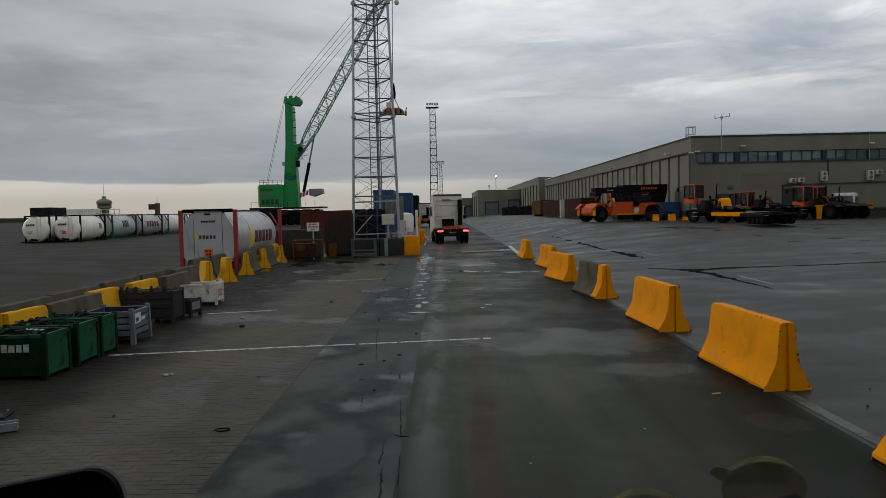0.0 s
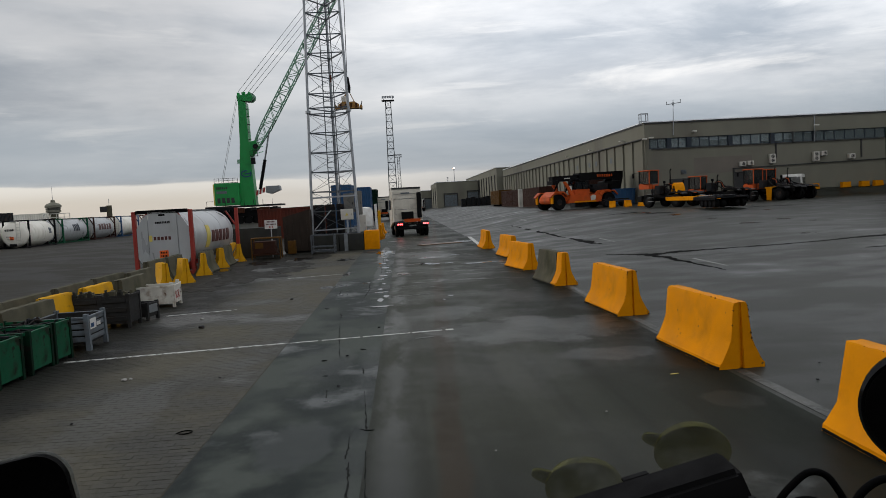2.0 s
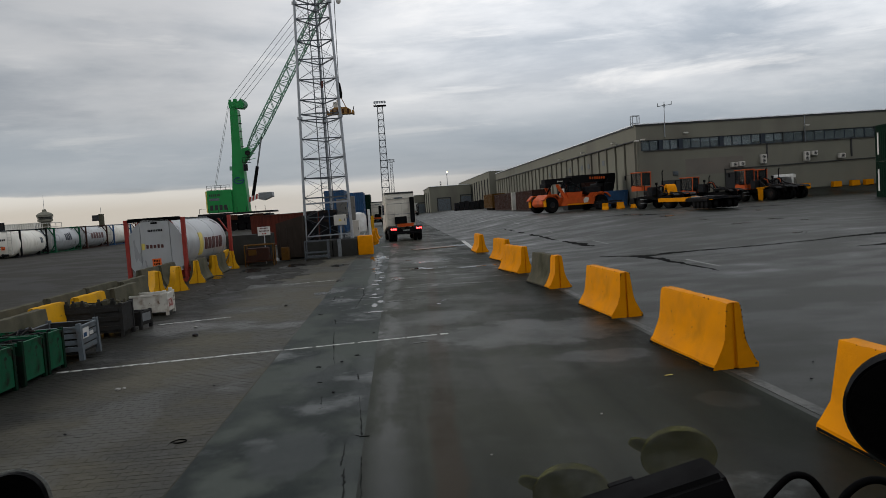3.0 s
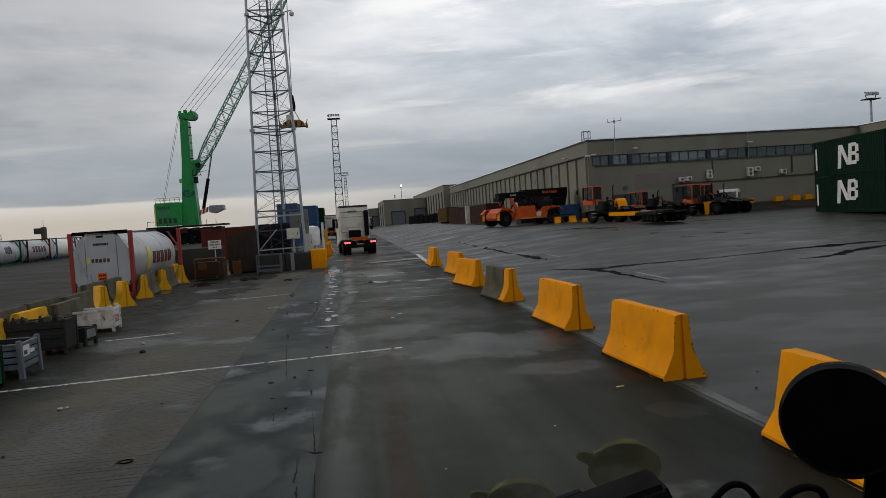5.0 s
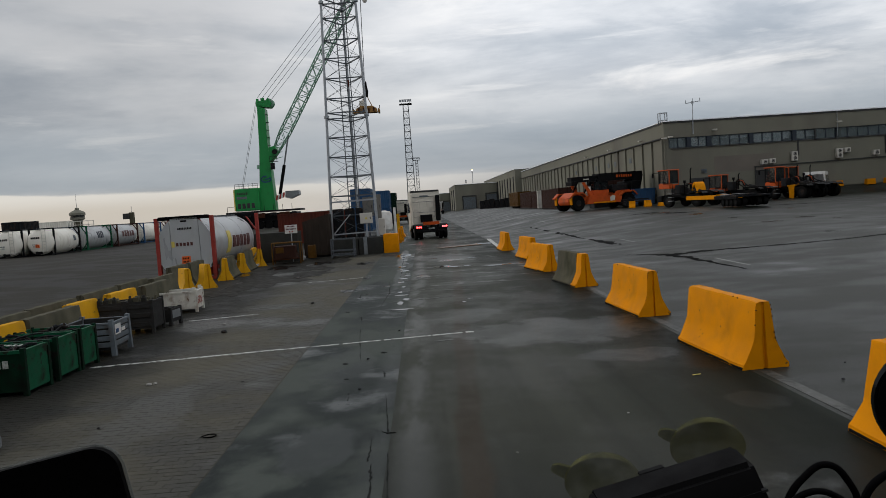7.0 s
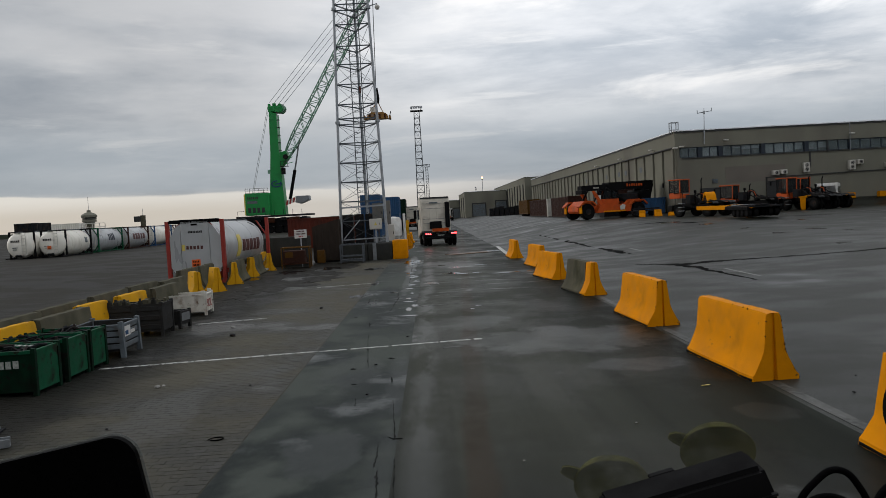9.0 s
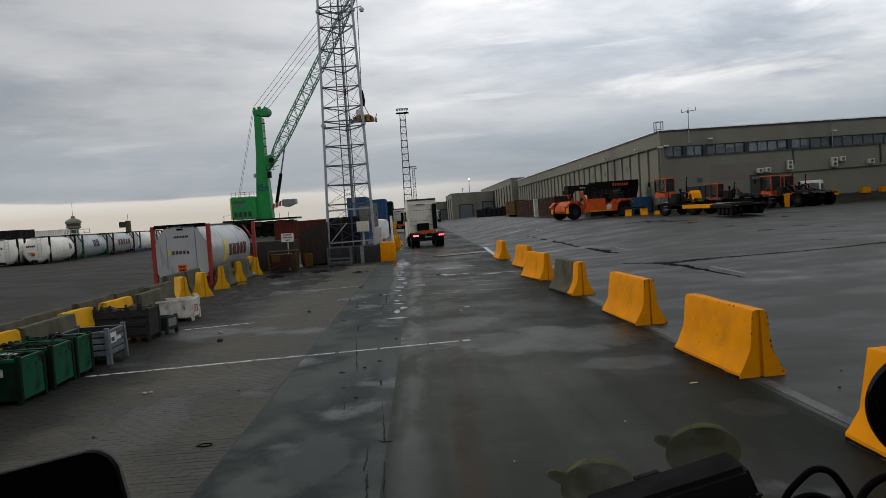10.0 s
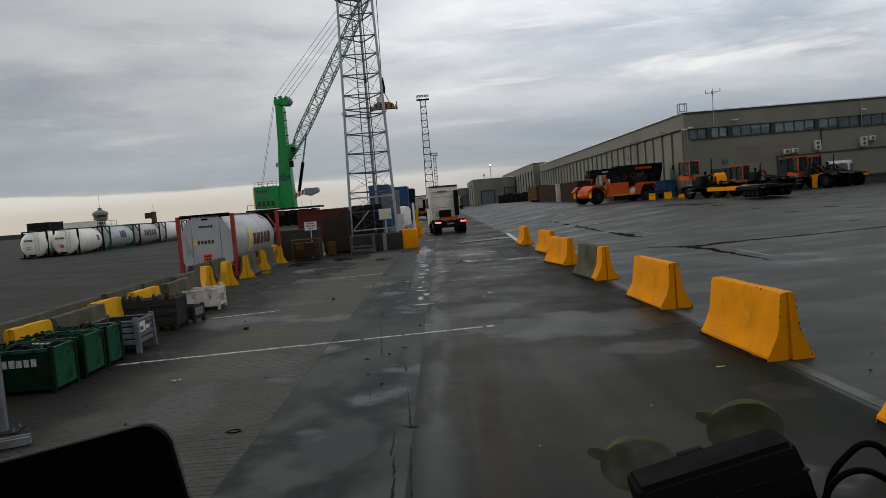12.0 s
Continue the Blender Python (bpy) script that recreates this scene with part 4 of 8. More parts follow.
def air_conditioner(x, z, w, h, fans):
    ac = thing("air_conditioner", pose(x, WY - 0.22, z), "white outdoor air-conditioning unit mounted on the wall", "air conditioner", "wall units")
    body = B()
    box(body, (0, 0, 0), (w, 0.34, h), bevel=0.02)
    part("casing", body, M["offwhite"], ac)
    for i in range(fans):
        fz = 0 if fans == 1 else (i - 0.5) * h * 0.46
        fan = B()
        cyl(fan, (0.06 if fans == 1 else 0, -0.172, fz), (0.06 if fans == 1 else 0, -0.185, fz), min(w, h / fans) * 0.4, 18)
        grille = part("fan_grille", fan, M["wall_dark"], ac)
        ring = B()
        for r in (0.35, 0.2):
            for k in range(12):
                a0, a1 = 2 * math.pi * k / 12, 2 * math.pi * (k + 1) / 12
                rr = min(w, h / fans) * r
                bar(ring, (math.cos(a0) * rr + (0.06 if fans == 1 else 0), -0.19, math.sin(a0) * rr + fz), (math.cos(a1) * rr + (0.06 if fans == 1 else 0), -0.19, math.sin(a1) * rr + fz), 0.012)
        part("guard_ring", ring, M["offwhite"], grille)
    for s in (-1, 1):
        br = B()
        bar(br, (s * w * 0.35, 0.2, -h / 2 - 0.03), (s * w * 0.35, -0.15, -h / 2 - 0.03), 0.04)
        part("bracket", br, M["steel"], ac)


for spec in ((31.95, 4.52, 0.58, 0.40, 1), (32.7, 4.56, 0.58, 0.40, 1), (34.82, 4.87, 0.54, 0.84, 2), (39.05, 4.87, 0.56, 0.86, 2), (39.8, 5.12, 0.54, 0.40, 1), (42.5, 4.72, 0.60, 0.44, 1)):
    air_conditioner(*spec)


def simple_hall(name, x0, x1, y0, y1, z1, label, front_doors=(), ribs=0):
    """A plain flat-roofed hall with walls, roof edge, doors and ribs."""
    hall = thing(name, pose(0, 0, 0), label, "building")
    for nm, c, s in (("front_wall", ((x0 + x1) / 2, y0 + 0.15, z1 / 2 - 0.4), (x1 - x0, 0.3, z1 + 0.8)), ("side_wall", (x0 + 0.15, (y0 + y1) / 2 + 0.15, z1 / 2 - 0.4), (0.3, y1 - y0 - 0.3, z1 + 0.8)),
                     ("end_wall", (x1 - 0.15, (y0 + y1) / 2 + 0.15, z1 / 2 - 0.4), (0.3, y1 - y0 - 0.3, z1 + 0.8)), ("roof", ((x0 + x1) / 2, (y0 + y1) / 2, z1 - 0.1), (x1 - x0 - 0.62, y1 - y0 - 0.62, 0.2))):
        bm = B()
        box(bm, c, s)
        part(nm, bm, M["roof" if nm == "roof" else "wall"], hall)
    for c, s in ((((x0 + x1) / 2, y0 + 0.1, z1 + 0.04), (x1 - x0 + 0.1, 0.5, 0.08)), ((x0 + 0.1, (y0 + y1) / 2, z1 + 0.043), (0.5, y1 - y0, 0.08))):
        bm = B()
        box(bm, c, s)
        part("coping", bm, M["rim"], hall, "metal roof edge, whitened to paint its bright halo")
    for x, w, h in front_doors:
        zg = ground_z(x, y0)
        bm = B()
        box(bm, (x, y0 - 0.03, zg + h / 2), (w, 0.08, h))
        d = part("roller_door", bm, M["crate"], hall, "grey roller shutter door")
        bm = B()
        for sx in (-1, 1):
            box(bm, (x + sx * (w / 2 + 0.15), y0 - 0.08, zg + h / 2), (0.3, 0.16, h + 0.3))
        box(bm, (x, y0 - 0.08, zg + h + 0.3), (w + 0.6, 0.16, 0.3))
        part("door_frame", bm, M["wall_dark"], d)
    for i in range(ribs):
        y = y0 + (y1 - y0) * (i + 0.5) / ribs
        bm = B()
        box(bm, (x0 - 0.1, y, z1 * 0.42), (0.2, 0.35, z1 * 0.84))
        part("rib", bm, M["wall_dark"], hall)
    return hall


simple_hall("warehouse_annex", 21.6, 54.0, 162.0, 240.0, 9.5, "grey-brown precast hall beyond the long warehouse", ribs=14)
simple_hall("loading_hall", 9.7, 21.4, 200.0, 240.0, 7.9, "low grey concrete hall with a roller door", ((13.6, 3.4, 3.2), (19.8, 2.8, 3.6)), 3)
simple_hall("gate_building", 6.3, 11.6, 235.0, 250.0, 6.4, "small grey building far down the road", ((8.6, 2.2, 3.0),))
simple_hall("side_wing", 50.9, 95.0, 30.0, 65.9, 8.8, "grey-brown precast wing joined square to the long warehouse", ((62.0, 4.0, 4.2), (70, 4, 4.2)))


def unseen_wall_behind():
    """Plain unseen wall, added behind the lorry to block light from there."""
    bm = B()
    box(bm, (0, -16.0, 5.0), (120, 0.4, 10.0))
    tagged(part("unseen_wall_south", bm, M["wall"]), "plain unseen wall added behind the lorry to block light", "wall", kind="structure")


unseen_wall_behind()

# ---- barriers ----
PROFILE = [(-0.335, 0.0), (-0.335, 0.07), (-0.30, 0.10), (-0.19, 0.30), (-0.15, 0.42), (-0.105, 0.86), (-0.085, 0.91),
           (0.085, 0.91), (0.105, 0.86), (0.15, 0.42), (0.19, 0.30), (0.30, 0.10), (0.335, 0.07), (0.335, 0.0)]


def barrier_mesh(name, length, mat, seed, y0=0.0, wobble=0.006, keyed=True):
    """Concrete safety shape along y, with uneven worn edges and a keyway down its near end."""
    rnd = random.Random(seed)
    bm = B()
    cuts = max(4, round(length * 8))
    gw = 0.026
    outline = PROFILE[:7] + [(-gw, 0.912), (gw, 0.912)] + PROFILE[7:] + [(gw, 0.0), (-gw, 0.0)]
    n = len(outline)
    rings = []
    for k in range(cuts + 1):
        y = y0 + length * k / cuts
        last = k in (0, cuts)
        inset = 0.03 if last else 0.0
        ring = []
        for x, z in outline:
            worn = noise.noise(Vector((x * 4 + seed * 3.7, y * 2.3, z * 4))) * 0.012
            edge = wobble * (1.7 if last or z > 0.84 else 0.8)
            s = 1.0 - inset * (1.0 if z > 0.05 else 0.3)
            nip = -rnd.uniform(0, 0.03) if last and rnd.random() < 0.25 and z > 0.05 else 0.0
            ring.append(bm.verts.new((x * (s + nip) + (worn if z > 0.02 else 0) * (1 if x > 0 else -1) + rnd.uniform(-edge, edge) * 0.6,
                                      y + rnd.uniform(-edge, edge) + (0.02 if k == 0 and z > 0.8 else -0.02 if k == cuts and z > 0.8 else 0),
                                      max(0.0, z * (1 - inset * 0.2) + (rnd.uniform(-edge, edge) * 0.8 if z > 0.02 else 0)))))
        rings.append(ring)
    for a, b in zip(rings, rings[1:]):
        for i in range(n):
            j = (i + 1) % n
            bm.faces.new((a[i], a[j], b[j], b[i]))
    bm.faces.new(rings[-1])
    a = rings[0]
    if keyed:
        # left half, right half and the groove between them
        bm.faces.new([a[n - 1]] + a[0:8])
        bm.faces.new(a[8:n - 1])
        deep = [bm.verts.new((sx * 0.014, y0 + 0.045, z)) for sx, z in ((-1, 0.0), (-1, 0.9), (1, 0.9), (1, 0.0))]
        bm.faces.new((a[n - 1], a[7], deep[1], deep[0]))
        bm.faces.new(deep)
        bm.faces.new((deep[3], deep[2], a[8], a[n - 2]))
        bm.faces.new((a[7], a[8], deep[2], deep[1]))
    else:
        bm.faces.new(a[::-1])
    bmesh.ops.recalc_face_normals(bm, faces=bm.faces)
    return mesh_of(name, bm, mat, True)


def barrier(x, y, turn, length, mat, label, seed, end_mat=None, group="row of safety barriers", painted=0.5, chips=0):
    """A barrier whose near end stands at y; its body runs on ahead."""
    t = thing("safety_barrier", on_ground(x, y, turn), label, "barrier", group)
    if end_mat:
        o = new("painted_end", barrier_mesh("painted_end", painted, end_mat, seed))
        o.parent = t
        tagged(o, "chipped yellow painted end")
        o = new("body", barrier_mesh("body", length - painted, mat, seed + 50, painted, keyed=False))
        o.parent = t
    else:
        o = new("body", barrier_mesh("body", length, mat, seed))
        o.parent = t
    # black strips paint in the shade of the gap under the base, and dirt
    for side in (-1, 1):
        foot = B()
        box(foot, (side * 0.316, length / 2, 0.018), (0.045, length * 0.995, 0.036), bevel=0.008)
        part("dark_foot_strip", foot, M["black"], t, "black strip along the foot, its shade and dirt painted in")
    if chips:
        # bare spots where the paint has come off the edges of the near end and the top
        rnd = random.Random(seed + 300)
        bm = B()
        for k in range(chips):
            if k % 3:
                i = rnd.choice((1, 2, 3, 4, 5, 7, 8, 9, 10, 11))
                (xa, za), (xb, zb) = PROFILE[i], PROFILE[i + 1] if i != 6 else PROFILE[i]
                u = rnd.random()
                c = (0.97 * (xa + (xb - xa) * u), 0.0, za + (zb - za) * u)
            else:
                c = (rnd.choice((-0.083, 0.083)), rnd.uniform(0.05, length - 0.05), 0.9)
            r = 0.003 + 0.013 * rnd.random() ** 2.5
            bmesh.ops.create_icosphere(bm, subdivisions=1, radius=r, matrix=Matrix.Translation(c) @ Matrix.Diagonal((rnd.uniform(0.6, 1.2), rnd.uniform(0.7, 1.8), rnd.uniform(0.7, 2.0), 1)))
        tagged(part("chipped_edge", bm, M["bare_chip"], t), "bare brown concrete where the paint has chipped", kind="stuff")
    return t


YB = "chipped yellow concrete safety barrier standing on the wet yard"
barrier(4.42, 4.62, 0, 2.2, M["yellow"], YB, 1, chips=26)
barrier(4.53, 9.43, 2.6, 2.2, M["yellow"], YB, 2, chips=26)
barrier(4.54, 14.1, 3, 2.2, M["yellow"], YB, 3, chips=22)
barrier(4.42, 19.5, 7, 2.1, M["concrete"], "bare grey concrete safety barrier with a yellow end", 4, M["yellow"], painted=0.42)
barrier(4.33, 24.3, 10, 2.05, M["yellow"], YB, 5)
barrier(4.58, 29.8, 6, 2.0, M["yellow"], YB, 6)
barrier(4.25, 36.05, 1.5, 2.0, M["yellow"], YB, 7)

GB = "mossy grey concrete safety barrier along the bin row"
for i, (x, y, turn, ln, yel) in enumerate(((-7.62, 7.5, 0, 2.2, False), (-7.6, 9.8, 1, 2.2, False), (-7.55, 12.15, -2, 1.15, True), (-7.5, 13.4, 0, 2.0, False), (-7.72, 15.45, -2, 1.2, True), (-7.66, 17.3, -1, 1.5, True),
                                           (-7.5, 19.0, 1, 2.0, False), (-8.25, 10.6, 1, 2.1, False), (-8.25, 12.85, 1, 2.1, False), (-8.35, 15.05, 1, 2.1, False), (-8.45, 17.6, 1, 2.1, False), (-8.5, 19.9, 1, 2.1, False))):
    barrier(x, y, turn, ln, M["yellow_faded" if yel else "concrete"], "yellow concrete safety barrier behind the bins" if yel else GB, 20 + i, group="barriers behind the bins")
for i, (x, y, turn, ln) in enumerate(((-8.2, 24.95, 36, 0.75), (-8.08, 26.85, 36, 0.65), (-8.26, 29.85, 18, 0.4), (-8.4, 33.4, 30, 0.55), (-8.42, 37.0, 20, 0.6))):
    barrier(x, y, turn, ln, M["yellow_faded"], "short yellow concrete barrier end beside the tank container", 40 + i, group="yellow barriers beside the tank container", chips=6)
for i, (x, y, turn, ln) in enumerate(((-8.15, 21.4, 1, 2.1), (-9.3, 26.2, 1, 2.0), (-9.3, 28.4, 2, 2.0), (-8.55, 30.55, 3, 2.1), (-8.62, 34.2, 3, 2.1))):
    barrier(x, y, turn, ln, M["concrete"], GB, 50 + i, group="barriers beside the tank container")
barrier(-9.0, 37.4, 6, 2.0, M["yellow_faded"], "yellow concrete safety barrier beside the tank container", 62, group="yellow barriers beside the tank container")

# ---- bins and crates along the barrier row ----
def open_box(name, m, w, d, h, mat, label, wall=0.03, ribs=(0, 0), feet=0.1, rim=0.05, group="row of bins", category="bin", post=None, ends=None):
    """A steel bin: base, four walls, rim, corner posts and feet. w along x, d along y, origin at its middle on the ground."""
    t = thing(name, m, label, category, group)
    bm = B()
    box(bm, (0, 0, feet + 0.02), (w - 2 * wall, d - 2 * wall, 0.03))
    part("base", bm, mat, t)
    for nm, c, s in (("side_panel", (w / 2 - wall / 2, 0, feet + (h - feet) / 2), (wall, d - 0.1, h - feet)), ("side_panel", (-w / 2 + wall / 2, 0, feet + (h - feet) / 2), (wall, d - 0.1, h - feet)),
                     ("end_panel", (0, -d / 2 + wall / 2, feet + (h - feet) / 2), (w - 0.1, wall, h - feet)), ("end_panel", (0, d / 2 - wall / 2, feet + (h - feet) / 2), (w - 0.1, wall, h - feet))):
        bm = B()
        box(bm, c, s, bevel=0.006)
        along = nm == "side_panel"
        n = ribs[0] if along else ribs[1]
        for k in range(n):
            u = (k + 0.5) / n - 0.5
            if along:
                box(bm, (c[0] + math.copysign(0.025, c[0]), 0, feet + (h - feet) * (k + 0.5) / n), (0.03, d - 0.12, (h - feet) / n * 0.5), bevel=0.008)
            else:
                box(bm, (0, c[1] + math.copysign(0.025, c[1]), feet + (h - feet) * (k + 0.5) / n), (w - 0.12, 0.03, (h - feet) / n * 0.5), bevel=0.008)
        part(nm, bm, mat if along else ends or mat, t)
    for sx in (-1, 1):
        for sy in (-1, 1):
            bm = B()
            box(bm, (sx * (w / 2 - 0.02), sy * (d / 2 - 0.02), (h + 0.03) / 2), (0.075, 0.075, h + 0.03), bevel=0.008)
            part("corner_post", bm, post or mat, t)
    bm = B()
    for sy in (-1, 1):
        box(bm, (0, sy * (d / 2 - 0.01), h - rim / 2), (w - 0.1, 0.055, rim))
    for sx in (-1, 1):
        box(bm, (sx * (w / 2 - 0.01), 0, h - rim / 2 + 0.002), (0.055, d - 0.1, rim))
    part("rim", bm, mat, t)
    return t


# end panels and posts take the darker green, their shade put into the colour
for i, (y, d) in enumerate(((11.41, 0.74), (12.37, 0.78), (13.17, 0.6))):
    g = open_box("waste_bin", on_ground(-6.83, y, (0, 1.5, -1)[i]), 1.2, d, 0.72, M["green"], "chipped dark green steel waste bin on the paved strip", feet=0.07, post=M["green_shaded"], ends=M["green_shaded"])
    if i == 0:
        bm = B()
        bars_text(bm, -0.55, 0.45, 0.92, 0.13, 8, -d / 2 - 0.008, 0.2, 5)
        part("lettering", bm, M["stencil"], g, "white stencilled marking, drawn as bars")
    rnd = random.Random(70 + i)
    heap = B()
    nx, ny = 9, 6
    grid = [[heap.verts.new((-0.53 + 1.06 * a / nx, (d - 0.16) * (b / ny - 0.5), 0.56 + rnd.uniform(-0.05, 0.09) - (0.06 if a in (0, nx) else 0))) for a in range(nx + 1)] for b in range(ny + 1)]
    for b in range(ny):
        for a in range(nx):
            heap.faces.new((grid[b][a], grid[b][a + 1], grid[b + 1][a + 1], grid[b + 1][a]))
    for k in range(22):
        a = Vector((rnd.uniform(-0.5, 0.45), rnd.uniform(-d / 2 + 0.1, d / 2 - 0.1), rnd.uniform(0.58, 0.7)))
        b = a + Vector((rnd.uniform(-0.5, 0.5), rnd.uniform(-0.2, 0.2), rnd.uniform(-0.03, 0.12)))
        b.x, b.y = max(-0.5, min(0.5, b.x)), max(-d / 2 + 0.08, min(d / 2 - 0.08, b.y))
        mid = (a + b) / 2 + Vector((0, 0, rnd.uniform(0.0, 0.06)))
        r = rnd.uniform(0.008, 0.026)
        cyl(heap, a, mid, r, 6)
        cyl(heap, mid, b, r, 6)
    tagged(part("scrap_heap", heap, M["dark_crate"]), "tangle of dark straps and scrap in a green bin", "scrap", kind="stuff").matrix_basis = on_ground(-6.83, y)
    if i == 0:
        bm = B()
        for k in range(5):
            box(bm, (-0.1 + k * 0.09, 0.1, 0.74), (0.05, 0.09, 0.012), pose(0, 0, 0, 0, 3, 0))
        tagged(part("striped_strap", bm, M["stencil"]), "black and white striped strap lying on a bin", "strap").matrix_basis = on_ground(-6.83, y)

def slatted_crate(x, y, turn, w, d, h):
    """A grey steel stacking crate: dark sheet behind pressed slats, splayed corner posts, a tag on one side."""
    t = thing("steel_crate", on_ground(x, y, turn), "grey slatted steel stacking crate with a printed tag", "crate", "row of crates")
    bm = B()
    box(bm, (0, 0, 0.14), (w - 0.06, d - 0.06, 0.03))
    part("base", bm, M["iron_crate"], t)
    for sx, sy in ((1, 0), (-1, 0), (0, -1), (0, 1)):
        bm = B()
        c = (sx * (w / 2 - 0.03), sy * (d / 2 - 0.03), 0.12 + (h - 0.12) / 2)
        box(bm, c, (0.012 if sx else w - 0.08, 0.012 if sy else d - 0.08, h - 0.14))
        panel = part("side_panel", bm, M["iron_crate"], t)
        for k in range(4):
            z = 0.17 + k * (h - 0.16) / 4
            bm = B()
            box(bm, (c[0] + sx * 0.018, c[1] + sy * 0.018, z + 0.055), (0.026 if sx else w - 0.09, 0.026 if sy else d - 0.09, (h - 0.16) / 4 - 0.03), bevel=0.007)
            part("slat", bm, M["crate"], panel)
    for sx in (-1, 1):
        for sy in (-1, 1):
            bm = B()
            x0, y0 = sx * (w / 2 - 0.02), sy * (d / 2 - 0.02)
            prism(bm, [(x0 - 0.04, h + 0.05), (x0 + 0.04, h + 0.05), (x0 + 0.045 + sx * 0.02, 0.0), (x0 - 0.045 + sx * 0.02, 0.0)], y0 - 0.045, y0 + 0.045)
            part("corner_post", bm, M["crate"], t)
    bm = B()
    for sy in (-1, 1):
        box(bm, (0, sy * (d / 2 - 0.01), h - 0.02), (w - 0.1, 0.05, 0.045), bevel=0.01)
    for sx in (-1, 1):
        box(bm, (sx * (w / 2 - 0.01), 0, h - 0.018), (0.05, d - 0.1, 0.045), bevel=0.01)
    part("rim", bm, M["crate"], t)
    bm = B()
    box(bm, (w / 2 + 0.014, -0.2, h - 0.16), (0.006, 0.3, 0.2))
    tag = part("printed_tag", bm, M["white"], t, "white printed tag with a dark blue block")
    bm = B()
    box(bm, (w / 2 + 0.019, -0.25, h - 0.19), (0.005, 0.15, 0.08))
    part("tag_block", bm, M["blue"], tag)
    bm = B()
    box(bm, (w / 2 + 0.014, 0.08, h - 0.2), (0.006, 0.2, 0.07))
    part("paper_strip", bm, M["white"], t, "white paper strip")
    return t


slatted_crate(-6.65, 14.44, 3, 0.94, 0.92, 0.66)
for x, y, w, lab in ((-7.33, 16.95, 0.68, "dark rusty steel crate filled with iron parts"), (-6.67, 16.97, 0.64, "dark steel crate beside a smaller one")):
    g = open_box("steel_crate", on_ground(x, y, 2), w, 0.76, 0.76, M["iron_crate"], lab, feet=0.12, ribs=(0, 3), group="row of crates", category="crate")
    heap = B()
    rnd = random.Random(round(x * 10))
    for k in range(16):
        x0, y0 = rnd.uniform(-w / 2 + 0.1, w / 2 - 0.1), rnd.uniform(-0.28, 0.28)
        box(heap, (x0, y0, 0.72 + rnd.uniform(-0.05, 0.07)), (rnd.uniform(0.05, 0.14), rnd.uniform(0.05, 0.12), rnd.uniform(0.06, 0.2)), pose(0, 0, 0, 0, 0, 0), 0.01)
    tagged(part("iron_parts", heap, M["concrete"]), "grey twist-locks and iron parts heaped in a crate", "iron parts", kind="stuff").matrix_basis = on_ground(x, y, 2)
    for k in range(3):
        bm = B()
        u = rnd.uniform(-w / 2 + 0.08, w / 2 - 0.08)
        box(bm, (u, -0.36, 0.8), (0.09, 0.08, 0.1), bevel=0.015)
        cyl(bm, (u, -0.36, 0.84), (u, -0.36, 0.9), 0.03, 8)
        tagged(part("twist_lock", bm, M["block"]), "grimy steel twist-lock lying on the rim of a crate", "twist-lock", "twist-locks").matrix_basis = on_ground(x, y, 2)
g = open_box("steel_crate", on_ground(-6.58, 17.86, -10), 0.72, 0.5, 0.43, M["iron_crate"], "small low dark steel crate with a pale side", feet=0.1, group="row of crates", category="crate")
bm = B()
box(bm, (0.372, 0, 0.29), (0.012, 0.38, 0.2), bevel=0.004)
part("pale_plate", bm, M["grey_steel"], g, "pale plate on the side facing the lane")
g = open_box("white_bin", on_ground(-7.18, 20.36, 5), 1.5, 0.84, 0.60, M["bin_white"], "dirty white steel bin with red writing", feet=0.1, ribs=(0, 0))
cu = bpy.data.curves.new("red_writing", "FONT")
cu.body, cu.size, cu.extrude = "SOL", 0.31, 0.002
tx = new("red_writing", cu)
tx.data.materials.append(M["red"])
tx.parent = g
tx.matrix_basis = pose(0.757, -0.3, 0.22, 90, 0, 90)
tagged(tx, "red hand-painted letters")
for x, y, z in ((-0.68, -0.38, 0.64), (0.68, 0.38, 0.64), (-0.3, 0.38, 0.64), (0.68, -0.38, 0.64)):
    bm = B()
    box(bm, (x, y, z), (0.1, 0.05, 0.1), bevel=0.01)
    part("stacking_lug", bm, M["bin_white"], g)


